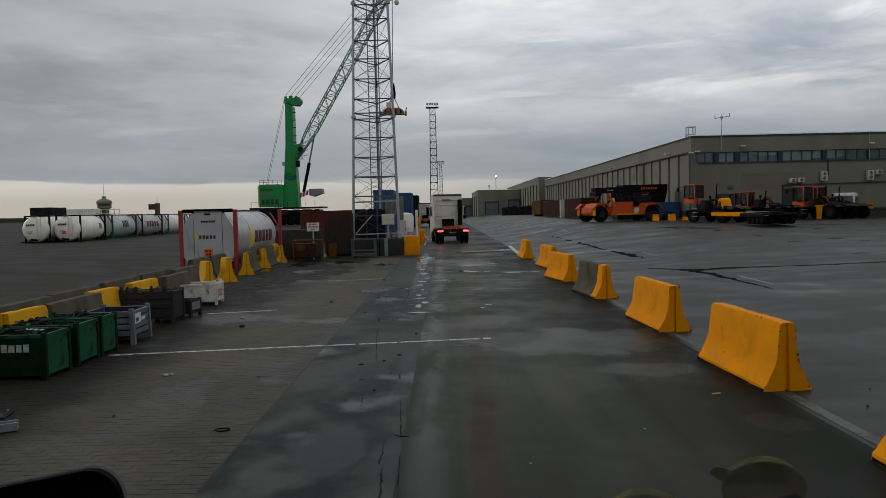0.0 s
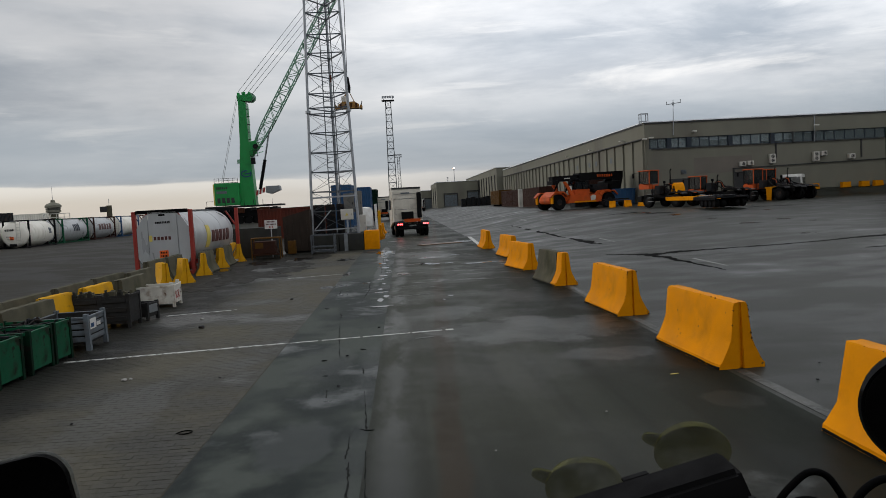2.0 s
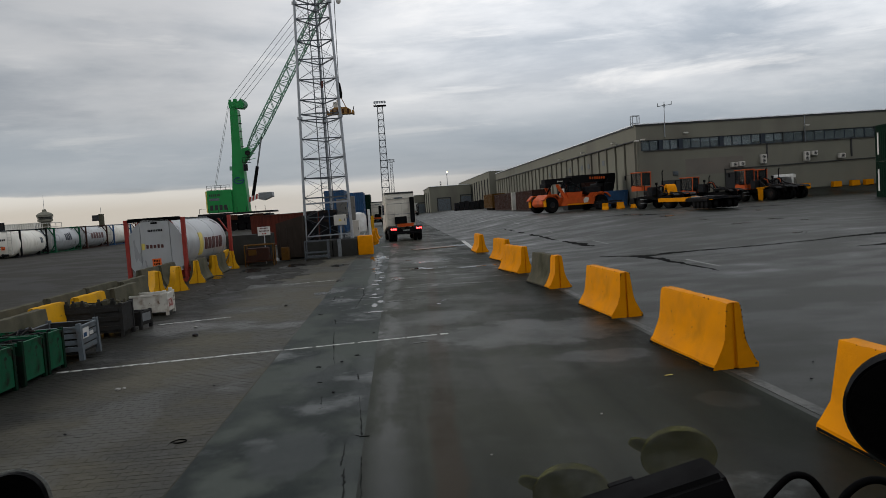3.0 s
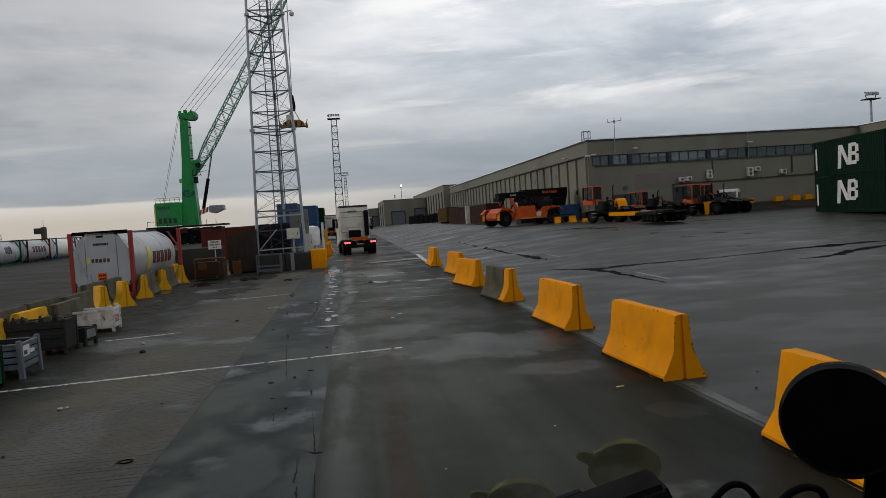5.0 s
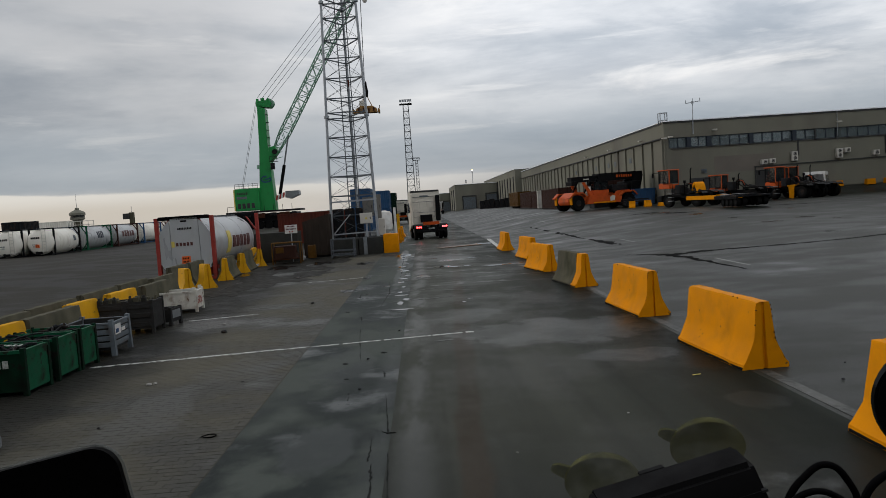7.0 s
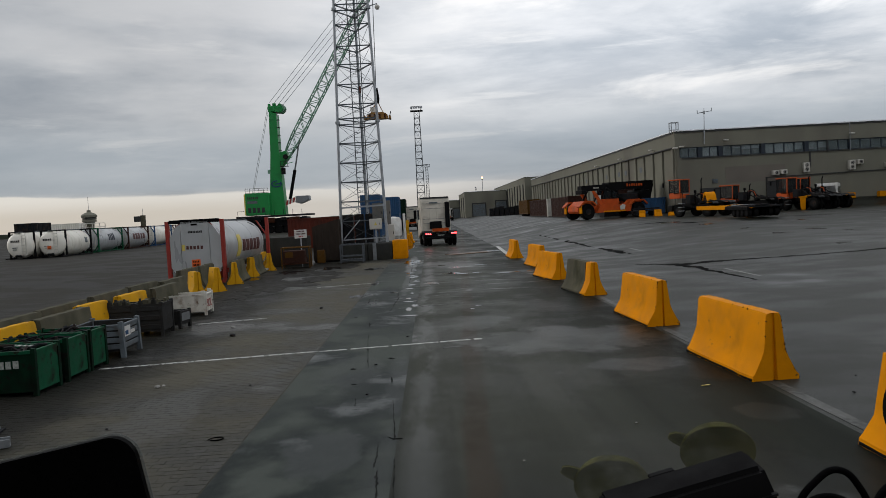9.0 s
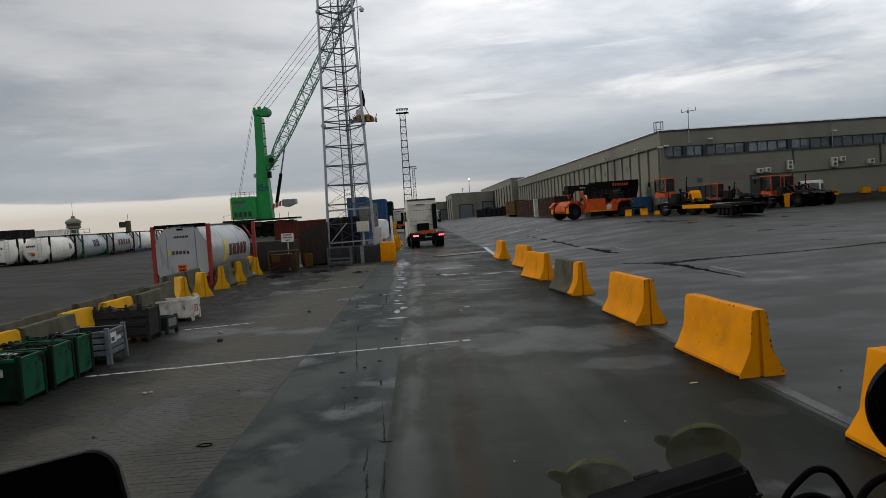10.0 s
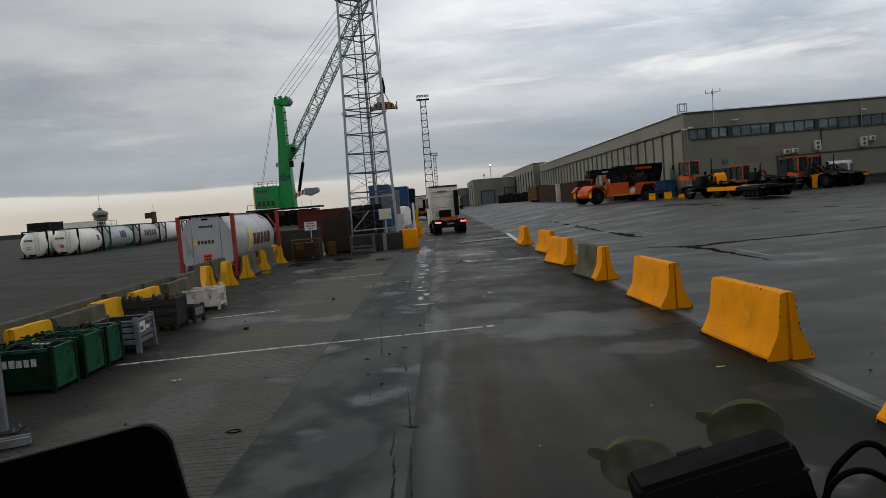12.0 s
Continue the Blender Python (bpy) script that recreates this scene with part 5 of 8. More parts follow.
# ---- containers ----
def container(name, m, length, mat, label, category="container", group="", h=2.591, doors=True, open_side=None):
    """A corrugated shipping container: along x, its middle on the ground."""
    W = 2.438
    t = thing(name, m, label, category, group)
    for s in (-1, 1):
        bm = B()
        n = int(length / 0.28)
        step = (length - 0.3) / n
        pts = []
        for k in range(n):
            x = -length / 2 + 0.15 + k * step
            pts += [(x, 0.0), (x + step * 0.35, 0.0), (x + step * 0.5, 0.036), (x + step * 0.85, 0.036)]
        pts.append((length / 2 - 0.15, 0.0))
        lo = [bm.verts.new((x, s * (W / 2 - 0.02 - dy), 0.16)) for x, dy in pts]
        hi = [bm.verts.new((x, s * (W / 2 - 0.02 - dy), h - 0.1)) for x, dy in pts]
        for i in range(len(pts) - 1):
            bm.faces.new((lo[i], lo[i + 1], hi[i + 1], hi[i]))
        bmesh.ops.recalc_face_normals(bm, faces=bm.faces)
        part("side_panel", bm, mat, t)
    bm = B()
    box(bm, (0, 0, h - 0.05), (length - 0.1, W - 0.1, 0.04))
    part("roof", bm, mat, t)
    bm = B()
    box(bm, (0, 0, 0.14), (length - 0.1, W - 0.1, 0.05))
    part("floor", bm, M["dark_crate"], t)
    for sx in (-1, 1):
        for sy in (-1, 1):
            bm = B()
            box(bm, (sx * (length / 2 - 0.08), sy * (W / 2 - 0.08), h / 2), (0.16, 0.16, h - 0.002), bevel=0.01)
            part("corner_post", bm, mat, t)
            for z in (0.06, h - 0.06):
                bm = B()
                box(bm, (sx * (length / 2 - 0.088), sy * (W / 2 - 0.08), z), (0.182, 0.166, 0.122), bevel=0.012)
                part("corner_casting", bm, mat, t)
    for sy in (-1, 1):
        for z in (0.08, h - 0.06):
            bm = B()
            box(bm, (0, sy * (W / 2 - 0.05), z), (length - 0.34, 0.1, 0.14 if z < 1 else 0.1))
            part("rail", bm, mat, t)
    for sx in (-1, 1):
        bm = B()
        if sx == 1 and doors:
            box(bm, (length / 2 - 0.06, 0, h / 2), (0.05, W - 0.3, h - 0.26))
        else:
            pts = []
            for k in range(7):
                y = -1.05 + k * 0.3
                pts += [(y, 0.0), (y + 0.1, 0.0), (y + 0.14, 0.035), (y + 0.26, 0.035)]
            pts += [(1.05, 0.0), (1.05, 0.09), (-1.05, 0.09)]
            prism(bm, [(sx * (length / 2 - 0.02 - d), y) for y, d in pts], 0.13, h - 0.13, "z")
        e = part("door" if sx == 1 and doors else "end_wall", bm, mat, t)
        if sx == 1 and doors:
            for yy in (-0.85, -0.35, 0.35, 0.85):
                bm = B()
                cyl(bm, (length / 2 - 0.02, yy, 0.2), (length / 2 - 0.02, yy, h - 0.2), 0.022, 6)
                box(bm, (length / 2 - 0.01, yy + 0.12, 1.05), (0.03, 0.26, 0.05))
                part("lock_bar", bm, M["grey_steel"], e)
        for z in (0.1, h - 0.06):
            bm = B()
            box(bm, (sx * (length / 2 - 0.06), 0, z), (0.1, W - 0.34, 0.14))
            part("sill", bm, mat, t)
    return t


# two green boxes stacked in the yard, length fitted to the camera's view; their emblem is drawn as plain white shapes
def emblem(t, x, z, s, y):
    """Plain strokes, half again as wide as they are high."""
    bm = B()
    for dx, top, bot, w in ((0.0, 1.0, 0.0, 0.2), (0.62, 1.0, 0.12, 0.2)):
        prism(bm, [(x + dx * s, z + bot * s), (x + (dx + w) * s, z + bot * s), (x + (dx + w + 0.08) * s, z + top * s), (x + (dx + 0.08) * s, z + top * s)], y - 0.012, y + 0.012)
    prism(bm, [(x + 0.1 * s, z + 1.0 * s), (x + 0.32 * s, z + 1.0 * s), (x + 0.78 * s, z + 0.12 * s), (x + 0.56 * s, z + 0.12 * s)], y - 0.02, y - 0.0125)
    for zz in (0.12, 0.5, 0.86):
        prism(bm, [(x + 0.84 * s, z + zz * s), (x + 1.12 * s, z + zz * s), (x + 1.14 * s, z + (zz + 0.15) * s), (x + 0.84 * s, z + (zz + 0.15) * s)], y - 0.019, y - 0.0125)
    for z0, z1 in ((0.2, 0.55), (0.6, 0.95)):
        prism(bm, [(x + 1.08 * s, z + z0 * s), (x + 1.26 * s, z + (z0 + 0.03) * s), (x + 1.26 * s, z + (z1 - 0.03) * s), (x + 1.08 * s, z + z1 * s)], y - 0.018, y + 0.012)
    for v in bm.verts:
        v.co.x = x + (v.co.x - x) * 1.35
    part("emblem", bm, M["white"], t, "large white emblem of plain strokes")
    bm = B()
    bars_text(bm, -4.3, 0.5, 0.3, 1.6, 1, y, 0.1)
    part("marking", bm, M["white"], t)


NB = Vector((34.85, 50.0))
ND = Vector((-1.5, -8.95)).normalized()
NTURN = math.degrees(math.atan2(ND.y, ND.x))
for level in (0, 1):
    c = NB + ND * 4.56 + Vector((-ND.y, ND.x)) * 1.22
    t = container("shipping_container", pose(c.x, c.y, 0.96 + level * 2.6, 0, 0, NTURN), 9.125, M["green_cont"], "dark green corrugated container with a white emblem, stacked two high", group="green container stack")
    emblem(t, -1.35 + 0.25 * level, 0.45 if level else 0.62, 1.62, -1.222)
for level in (0, 1):
    container("shipping_container", pose(28.9, 29.4, ground_z(28.9, 29.4) + level * 2.6, 0, 0, -37), 6.058, M["blue" if level else "dark_crate"], "blue corrugated container stacked on a dark one" if level else "dark corrugated container under a blue one", group="mixed container stack")


# ---- tank containers ----
def tank_container(m, frame_mat, shell_mat, label, panel=False, band=None, marks=None, walkway=True, hazard=False, bulge=False, rail=False):
    """A 20-foot tank in a frame. It lies along y; the near end stands at y = 0."""
    L_, W, H_ = 6.058, 2.438, 2.591
    t = thing("tank_container", m, label, "tank container", "tank containers")
    for y in (0.95 if bulge else 0.08, L_ - 0.08):
        for sx in (-1, 1):
            bm = B()
            box(bm, (sx * (W / 2 - 0.075), y, H_ / 2), (0.15, 0.15, H_), bevel=0.012)
            part("corner_post", bm, frame_mat, t)
            for sz in () if bulge and y < 1 else (1, -1):
                bm = B()
                z0, z1 = (H_ - 0.1, H_ - 0.85) if sz > 0 else (0.12, 0.8)
                bar(bm, (sx * 0.62, y, z0), (sx * (W / 2 - 0.12), y, z1), 0.06 if panel else 0.09)
                part("gusset", bm, shell_mat if panel and sz < 0 else frame_mat, t)
        for z in (0.08, H_ - 0.05):
            bm = B()
            box(bm, (0, y, z), (W - 0.3, 0.12, 0.12))
            part("end_rail", bm, M["black"] if panel and z > 1 else frame_mat, t)
    for sx in (-1, 1):
        for z in (0.1,) if not walkway else (0.1, H_ - 0.05):
            bm = B()
            box(bm, (sx * (W / 2 - 0.06), L_ / 2, z), (0.1, L_ - 0.3, 0.1))
            part("side_rail", bm, shell_mat if panel else frame_mat, t)
    bm = B()
    R, CZ = (1.07, 1.47) if panel else (1.2, 1.30)
    prof = [(0.02, 0.0), (0.55, 0.04), (0.77 * R, 0.14), (0.93 * R, 0.28), (R, 0.4)]
    prof = [(r, z + 0.12) for r, z in prof] + [(R, L_ - 0.52)] + [(r, L_ - 0.12 - (z - 0.12)) for r, z in prof[::-1][1:]]
    lathe(bm, prof, 40, pose(0, 0, CZ, -90, 0, 0))
    shell = part("tank_shell", bm, shell_mat, t, "", True)
    for y in (0.75, 2.1, 3.95, 5.3):
        bm = B()
        lathe(bm, [(R + 0.004, -0.03), (R + 0.012, -0.025), (R + 0.012, 0.025), (R + 0.004, 0.03)], 40, pose(0, y, CZ, -90, 0, 0))
        part("band", bm, shell_mat if not band else band, shell, "", True)
    for y in (1.0, L_ - 1.0):
        bm = B()
        prism(bm, [(-0.9, 0.12), (0.9, 0.12), (0.8, 0.52), (0.45, 0.3), (-0.45, 0.3), (-0.8, 0.52)], y - 0.06, y + 0.06)
        part("saddle", bm, frame_mat, t)
    bm = B()
    box(bm, (0, L_ / 2, H_ - 0.06), (0.5, L_ - 0.6, 0.03))
    for k in range(12):
        box(bm, (0, 0.5 + k * 0.46, H_ - 0.008), (0.48, 0.05, 0.02))
    part("walkway", bm, M["grey_steel"], t)
    bm = B()
    cyl(bm, (0, L_ * 0.5, H_ - 0.2), (0, L_ * 0.5, H_ - 0.005), 0.28, 16)
    part("manhole", bm, M["grey_steel"], t)
    if panel:
        bm = B()
        box(bm, (0, 0.06, H_ + 0.015), (W - 0.4, 0.16, 0.05))
        part("top_rail_cover", bm, M["black"], t)
        bm = B()
        prism(bm, [(-0.60, 0.16), (0.60, 0.16), (0.58, H_ - 0.04), (-0.56, H_ - 0.04)], 0.02, 0.10)
        pan = part("end_panel", bm, shell_mat, t, "flat dull white end panel")
        for sx in (-1, 1):
            bm = B()
            prism(bm, [(sx * 0.61, 0.3), (sx * 0.8, 0.36), (sx * 1.06, 0.8), (sx * 1.06, 1.9), (sx * 0.8, 2.3), (sx * 0.61, H_ - 0.12)], 0.045, 0.11)
            part("end_cheek", bm, shell_mat, pan)
        bm = B()
        bars_text(bm, -0.40, 1.42, 0.74, 0.15, 5, 0.012, 0.22, 3)
        part("lettering", bm, M["ink"], pan, "dark red name drawn as bars")
        bm = B()
        box(bm, (-0.5, 0.013, 1.5), (0.13, 0.012, 0.24))
        part("yellow_mark", bm, M["sand"], pan)
        bm = B()
        bars_text(bm, -0.28, 2.08, 0.6, 0.09, 9, 0.012, 0.25, 7)
        part("code", bm, M["black"], pan, "dark code drawn as bars")
        bm = B()
        box(bm, (0, 0.012, 2.42), (0.26, 0.02, 0.07))
        part("placard_holder", bm, M["black"], pan)
        bm = B()
        bars_text(bm, 2.55, 1.15, 2.4, 0.55, 5, 0, 0.25, 11)
        bmesh.ops.subdivide_edges(bm, edges=[e for e in bm.edges if abs(e.verts[0].co.z - e.verts[1].co.z) > 0.2], cuts=4)
        for v in bm.verts:
            x, y, z = v.co
            off = 0.02 if y > 0 else 0.0
            v.co = (math.sqrt(max(0.01, (R + 0.003 + off) ** 2 - (z - CZ) ** 2)), x, z)
        part("side_lettering", bm, M["ink"], shell, "large dark red name drawn as bars")
        bm = B()
        box(bm, (2.2, 0, 1.42), (0.42, 0.012, 0.95))
        bmesh.ops.subdivide_edges(bm, edges=[e for e in bm.edges if abs(e.verts[0].co.z - e.verts[1].co.z) > 0.2], cuts=7)
        for v in bm.verts:
            x, y, z = v.co
            off = 0.02 if y > 0 else 0.0
            v.co = (math.sqrt(max(0.01, (R + 0.003 + off) ** 2 - (z - CZ) ** 2)), x, z)
        part("side_mark", bm, M["sand"], shell)
        bm = B()
        box(bm, (0, 0.008, 0.62), (0.62, 0.02, 0.05))
        part("label_rail", bm, M["black"], pan)
    if hazard:
        bm = B()
        z = 0.85 if panel else 0.95
        box(bm, (0.0, 0.006 if panel else 0.05, z), (0.36, 0.014, 0.3), bevel=0.004)
        hz = part("hazard_plate", bm, M["signal"], t, "orange hazard plate with black edge")
        for k in (-1, 1):
            bm = B()
            bars_text(bm, -0.13, z - 0.04 + k * 0.065, 0.26, 0.08, 4, -0.005 if panel else 0.04, 0.3, 5 + k)
            part("plate_digits", bm, M["black"], hz)
    if not panel:
        lad = B()
        for x in (0.42, 0.78):
            bar(lad, (x, 0.12, 0.3), (x, 0.12, H_ - 0.1), 0.04)
        for k in range(7):
            bar(lad, (0.42, 0.12, 0.45 + k * 0.3), (0.78, 0.12, 0.45 + k * 0.3), 0.03)
        part("ladder", lad, M["offwhite"], t)
        bm = B()
        cyl(bm, (-0.1, 0.15, 0.32), (-0.1, 0.02, 0.32), 0.13, 10)
        box(bm, (0.15, 0.1, 0.3), (0.5, 0.2, 0.22), bevel=0.03)
        part("outlet_valve", bm, M["black"], t)
    if marks:
        bm = B()
        col, x, z, w, h, n = marks
        bars_text(bm, x, z, w, h, n, 0, 0.25, n)
        bmesh.ops.subdivide_edges(bm, edges=[e for e in bm.edges if abs(e.verts[0].co.z - e.verts[1].co.z) > 0.2], cuts=4)
        for v in bm.verts:
            xx, y, zz = v.co
            off = 0.02 if y > 0 else 0.0
            v.co = (math.sqrt(max(0.01, (R + 0.003 + off) ** 2 - (zz - CZ) ** 2)), xx, zz)
        part("lettering", bm, M[col], shell, "large name drawn as bars")
    if bulge:
        bm = B()
        bars_text(bm, -0.62, 1.62, 0.85, 0.2, 5, 0.1, 0.22, 9)
        part("end_lettering", bm, M["black"], shell, "dark name drawn as bars")
        bm = B()
        bars_text(bm, -0.5, 1.05, 0.5, 0.1, 5, 0.1, 0.3, 4)
        bars_text(bm, -0.45, 0.88, 0.4, 0.08, 5, 0.1, 0.3, 4)
        part("end_label", bm, M["crate"], shell)
    if rail:
        bm = B()
        for z in (0.45, 0.85):
            for sx in (-0.7, 0.7):
                bar(bm, (sx, 0.4, H_ + z - 0.3), (sx, 2.9, H_ + z - 0.3), 0.05)
            for y in (0.4, 2.9):
                bar(bm, (-0.7, y, H_ + z - 0.3), (0.7, y, H_ + z - 0.3), 0.05)
        for sx in (-0.7, 0.7):
            for y in (0.4, 1.6, 2.9):
                bar(bm, (sx, y, H_ - 0.1), (sx, y, H_ + 0.55), 0.05)
        part("top_rail", bm, M["offwhite"], t, "pale handrail on top")
    return t


# the near tank is scaled past 20-foot size to fit the camera's view
tank_container(pose(-10.23, 31.1, 0.0, 0, 0, -4.5) @ Matrix.Diagonal((1.065, 1.065, 1.065, 1)), M["red"], M["tank"], "dull white tank container in a red frame behind barriers", True, hazard=True, walkway=False)
tank_container(pose(-38.5, 67.1, 0.3, 0, 0, 0), M["black"], M["cream"], "cream tank container with a domed end and black frame", walkway=False, bulge=True)
tank_container(pose(-36.02, 68.0, 0.3, 0, 0, 0), M["black"], M["cream"], "cream tank container with a hazard plate on its domed end", hazard=True, walkway=False, bulge=True, marks=("crate", 4.6, 1.2, 0.5, 0.6, 3))
tank_container(pose(-36.5, 76.6, 0.3, 0, 0, 0), M["green"], M["tank"], "pale grey tank container in a green frame", marks=("frame", 2.4, 1.2, 1.5, 0.8, 4), walkway=False, rail=True)
tank_container(pose(-36.5, 84.2, 0.3, 0, 0, 0), M["maroon"], M["tank"], "grey tank container with dark red lettering bars", marks=("ink", 1.2, 1.1, 3.6, 0.7, 5), walkway=False)
tank_container(pose(-36.5, 92.2, 0.3, 0, 0, 0), M["blue"], M["cream"], "white tank container in a blue frame", walkway=False)
tank_container(pose(-36.5, 100.0, 0.3, 0, 0, 0), M["darkred"], M["cream"], "white tank container in a red frame", walkway=False)
tank_container(pose(-39.1, 78.4, 0.3, 0, 0, 0), M["black"], M["tank"], "grey tank container in the rear row", walkway=False)
container("shipping_container", pose(-43.4, 79.0, 0.3, 0, 0, 90), 2.9, M["dark_crate"], "dark grey container standing behind the tanks", group="grey containers", h=3.5)
container("shipping_container", pose(-48.9, 96.5, 0.3, 0, 0, 8), 4.6, M["cream"], "pale white long box standing behind the tanks", group="grey containers", h=3.5)

# ---- lattice tower with the site equipment at its foot ----
def tri_legs(cx, cy, z, half):
    return [Vector((cx - half, cy - 0.35 * half, z)), Vector((cx + half, cy - 0.35 * half, z)), Vector((cx + 0.05 * half, cy + 1.38 * half, z))]


def lattice_tower():
    t = thing("lattice_mast", pose(0, 0, 0), "galvanised three-legged lattice mast with inner ladder", "mast")
    CX, CY = -3.98, 42.9
    levels = [0.95, 2.3, 3.45, 4.6, 5.74, 6.88, 7.98, 8.32, 9.15, 10.31, 11.47, 12.53, 13.78, 14.6, 14.95, 16.1, 17.3, 18.5, 19.7]

    def half(z):
        return 1.36 - (z - 0.95) * 0.0262

    lower = tri_legs(CX, CY, levels[0], half(levels[0]))
    upper = tri_legs(CX, CY, levels[-1], half(levels[-1]))
    for a, b in zip(lower, upper):
        bm = B()
        cyl(bm, a, b, 0.085, 12, 0.07)
        for z in (8.1, 14.7):
            u = (z - levels[0]) / (levels[-1] - levels[0])
            p = a.lerp(b, u)
            cyl(bm, p - Vector((0, 0, 0.07)), p + Vector((0, 0, 0.07)), 0.15, 12)
        part("leg", bm, M["steel"], t, "", True)
    for i, z in enumerate(levels):
        pts = tri_legs(CX, CY, z, half(z))
        bm = B()
        for k in range(3):
            bar(bm, pts[k], pts[(k + 1) % 3], 0.06)
        part("ring", bm, M["dull_steel"], t, "dull dark horizontal bars")
        if i + 1 < len(levels) and levels[i + 1] - z > 0.5:
            nxt = tri_legs(CX, CY, levels[i + 1], half(levels[i + 1]))
            for k in range(3):
                bm = B()
                cyl(bm, pts[k], nxt[(k + 1) % 3], 0.011, 6)
                cyl(bm, pts[(k + 1) % 3], nxt[k], 0.011, 6)
                part("brace", bm, M["dull_steel"], t)
    bm = B()
    for x in (-0.22, 0.2):
        cyl(bm, (CX - 0.1 + x, CY + 0.5, 0.9), (CX - 0.1 + x, CY + 0.42, 19.5), 0.03, 6)
    for k in range(62):
        z = 1.0 + k * 0.3
        cyl(bm, (CX - 0.32, CY + 0.5, z), (CX + 0.1, CY + 0.5, z), 0.014, 5)
    part("ladder", bm, M["dull_steel"], t)
    bm = B()
    cyl(bm, (CX + 0.3, CY + 0.62, 0.9), (CX + 0.3, CY + 0.55, 19.5), 0.028, 8)
    part("cable_run", bm, M["dull_steel"], t, "dark cable bundle")
    bm = B()
    bar(bm, (CX + half(14.6), CY - 0.4, 14.75), (CX + half(14.6) + 0.55, CY - 0.5, 14.85), 0.05)
    arm = part("camera_arm", bm, M["steel"], t)
    bm = B()
    lathe(bm, [(0.02, -0.2), (0.1, -0.17), (0.14, -0.08), (0.14, 0.0), (0.09, 0.06), (0.03, 0.1)], 14, pose(CX + half(14.6) + 0.55, CY - 0.5, 14.7))
    part("dome_camera", bm, M["offwhite"], arm, "white dome camera", True)
    bm = B()
    box(bm, (CX + 0.25, CY - 0.3, 10.0), (0.1, 0.1, 0.4), bevel=0.02)
    part("warning_lamp", bm, M["darkred"], t, "small dark red lamp")
    bm = B()
    for x in (CX - 1.3, CX + 1.3):
        box(bm, (x, CY - 0.55, 2.0), (0.06, 0.06, 2.3))
    bar(bm, (CX - 1.35, CY - 0.55, 3.1), (CX + 1.4, CY - 0.55, 3.15), 0.09)
    bar(bm, (CX - 1.3, CY - 0.55, 1.2), (CX + 1.3, CY - 0.55, 1.25), 0.07)
    bar(bm, (CX - 1.2, CY - 0.55, 1.25), (CX - 0.2, CY - 0.55, 2.35), 0.06)
    part("guard_rail", bm, M["steel"], t)
    return t


lattice_tower()


def block(x0, x1, y0, y1, h, mat, label, group="blocks at the mast"):
    bm = B()
    box(bm, ((x0 + x1) / 2, (y0 + y1) / 2, h / 2), (x1 - x0, y1 - y0, h), bevel=0.03)
    return tagged(part("concrete_block", bm, M[mat], None, "", True), label, "concrete block", group)


block(-5.2, -3.72, 41.0, 42.2, 0.95, "block", "dark stained concrete block at the foot of the mast")
block(-3.68, -2.3, 41.0, 42.2, 0.95, "block", "dark stained concrete block at the foot of the mast")
block(-2.27, -1.42, 41.0, 42.3, 1.08, "yellow", "yellow painted concrete block at the end of the row")
block(-5.2, -3.7, 43.6, 44.8, 0.95, "block", "dark stained concrete block behind the mast")
block(-3.66, -2.3, 43.6, 44.8, 0.95, "block", "dark stained concrete block behind the mast")
bm = B()
box(bm, (-3.75, 42.9, 0.92), (3.1, 1.3, 0.06))
tagged(part("steel_platform", bm, M["dark_crate"]), "dark steel platform carrying the mast", "platform")


def cabinet(x, y, z, w, d, h, mat, label):
    t = thing("equipment_cabinet", pose(x, y, z), label, "cabinet", "cabinets at the mast")
    bm = B()
    box(bm, (0, 0, h / 2), (w, d, h), bevel=0.02)
    part("body", bm, M[mat], t)
    bm = B()
    box(bm, (0, -d / 2 - 0.012, h / 2), (w - 0.08, 0.02, h - 0.08), bevel=0.005)
    dr = part("door", bm, M[mat], t)
    bm = B()
    box(bm, (w * 0.35, -d / 2 - 0.035, h / 2), (0.03, 0.03, 0.14))
    part("handle", bm, M["black"], dr)
    return t


for x, w in ((-4.98, 0.62), (-4.3, 0.55), (-3.72, 0.42)):
    cabinet(x, 43.4, 0.95, w, 0.5, 1.75, "dark_crate", "dark cylinder-shaped storage cabinet behind the rail")
for x, y, z, w, h in ((-3.2, 43.75, 2.15, 0.64, 1.15), (-2.62, 43.8, 1.98, 0.4, 1.45)):
    c = cabinet(x, y, z, w, 0.3, h, "cabinet_grey", "grey equipment cabinet on a steel post beside the mast")
    bm = B()
    box(bm, (0, 0.05, -(z - 0.95) / 2), (0.09, 0.09, z - 0.95))
    part("post", bm, M["dull_steel"], c)
cabinet(-2.46, 43.6, 0.95, 0.46, 0.3, 1.02, "offwhite", "pale low equipment cabinet beside the mast")
c = cabinet(-3.25, 42.25, 1.75, 0.72, 0.28, 0.62, "offwhite", "white control box with a warning triangle on a post")
bm = B()
prism(bm, [(-0.1, 0.24), (0.1, 0.24), (0, 0.42)], -0.17, -0.163)
part("warning_sign", bm, M["sand"], c, "yellow warning triangle")
bm = B()
box(bm, (0, 0, -0.4), (0.1, 0.1, 0.8))
part("post", bm, M["steel"], c)
bm = B()
box(bm, (-3.3, 40.96, 0.5), (0.2, 0.06, 1.0))
tagged(part("cable_duct", bm, M["grey_steel"]), "galvanised cable duct fixed to the block", "duct")


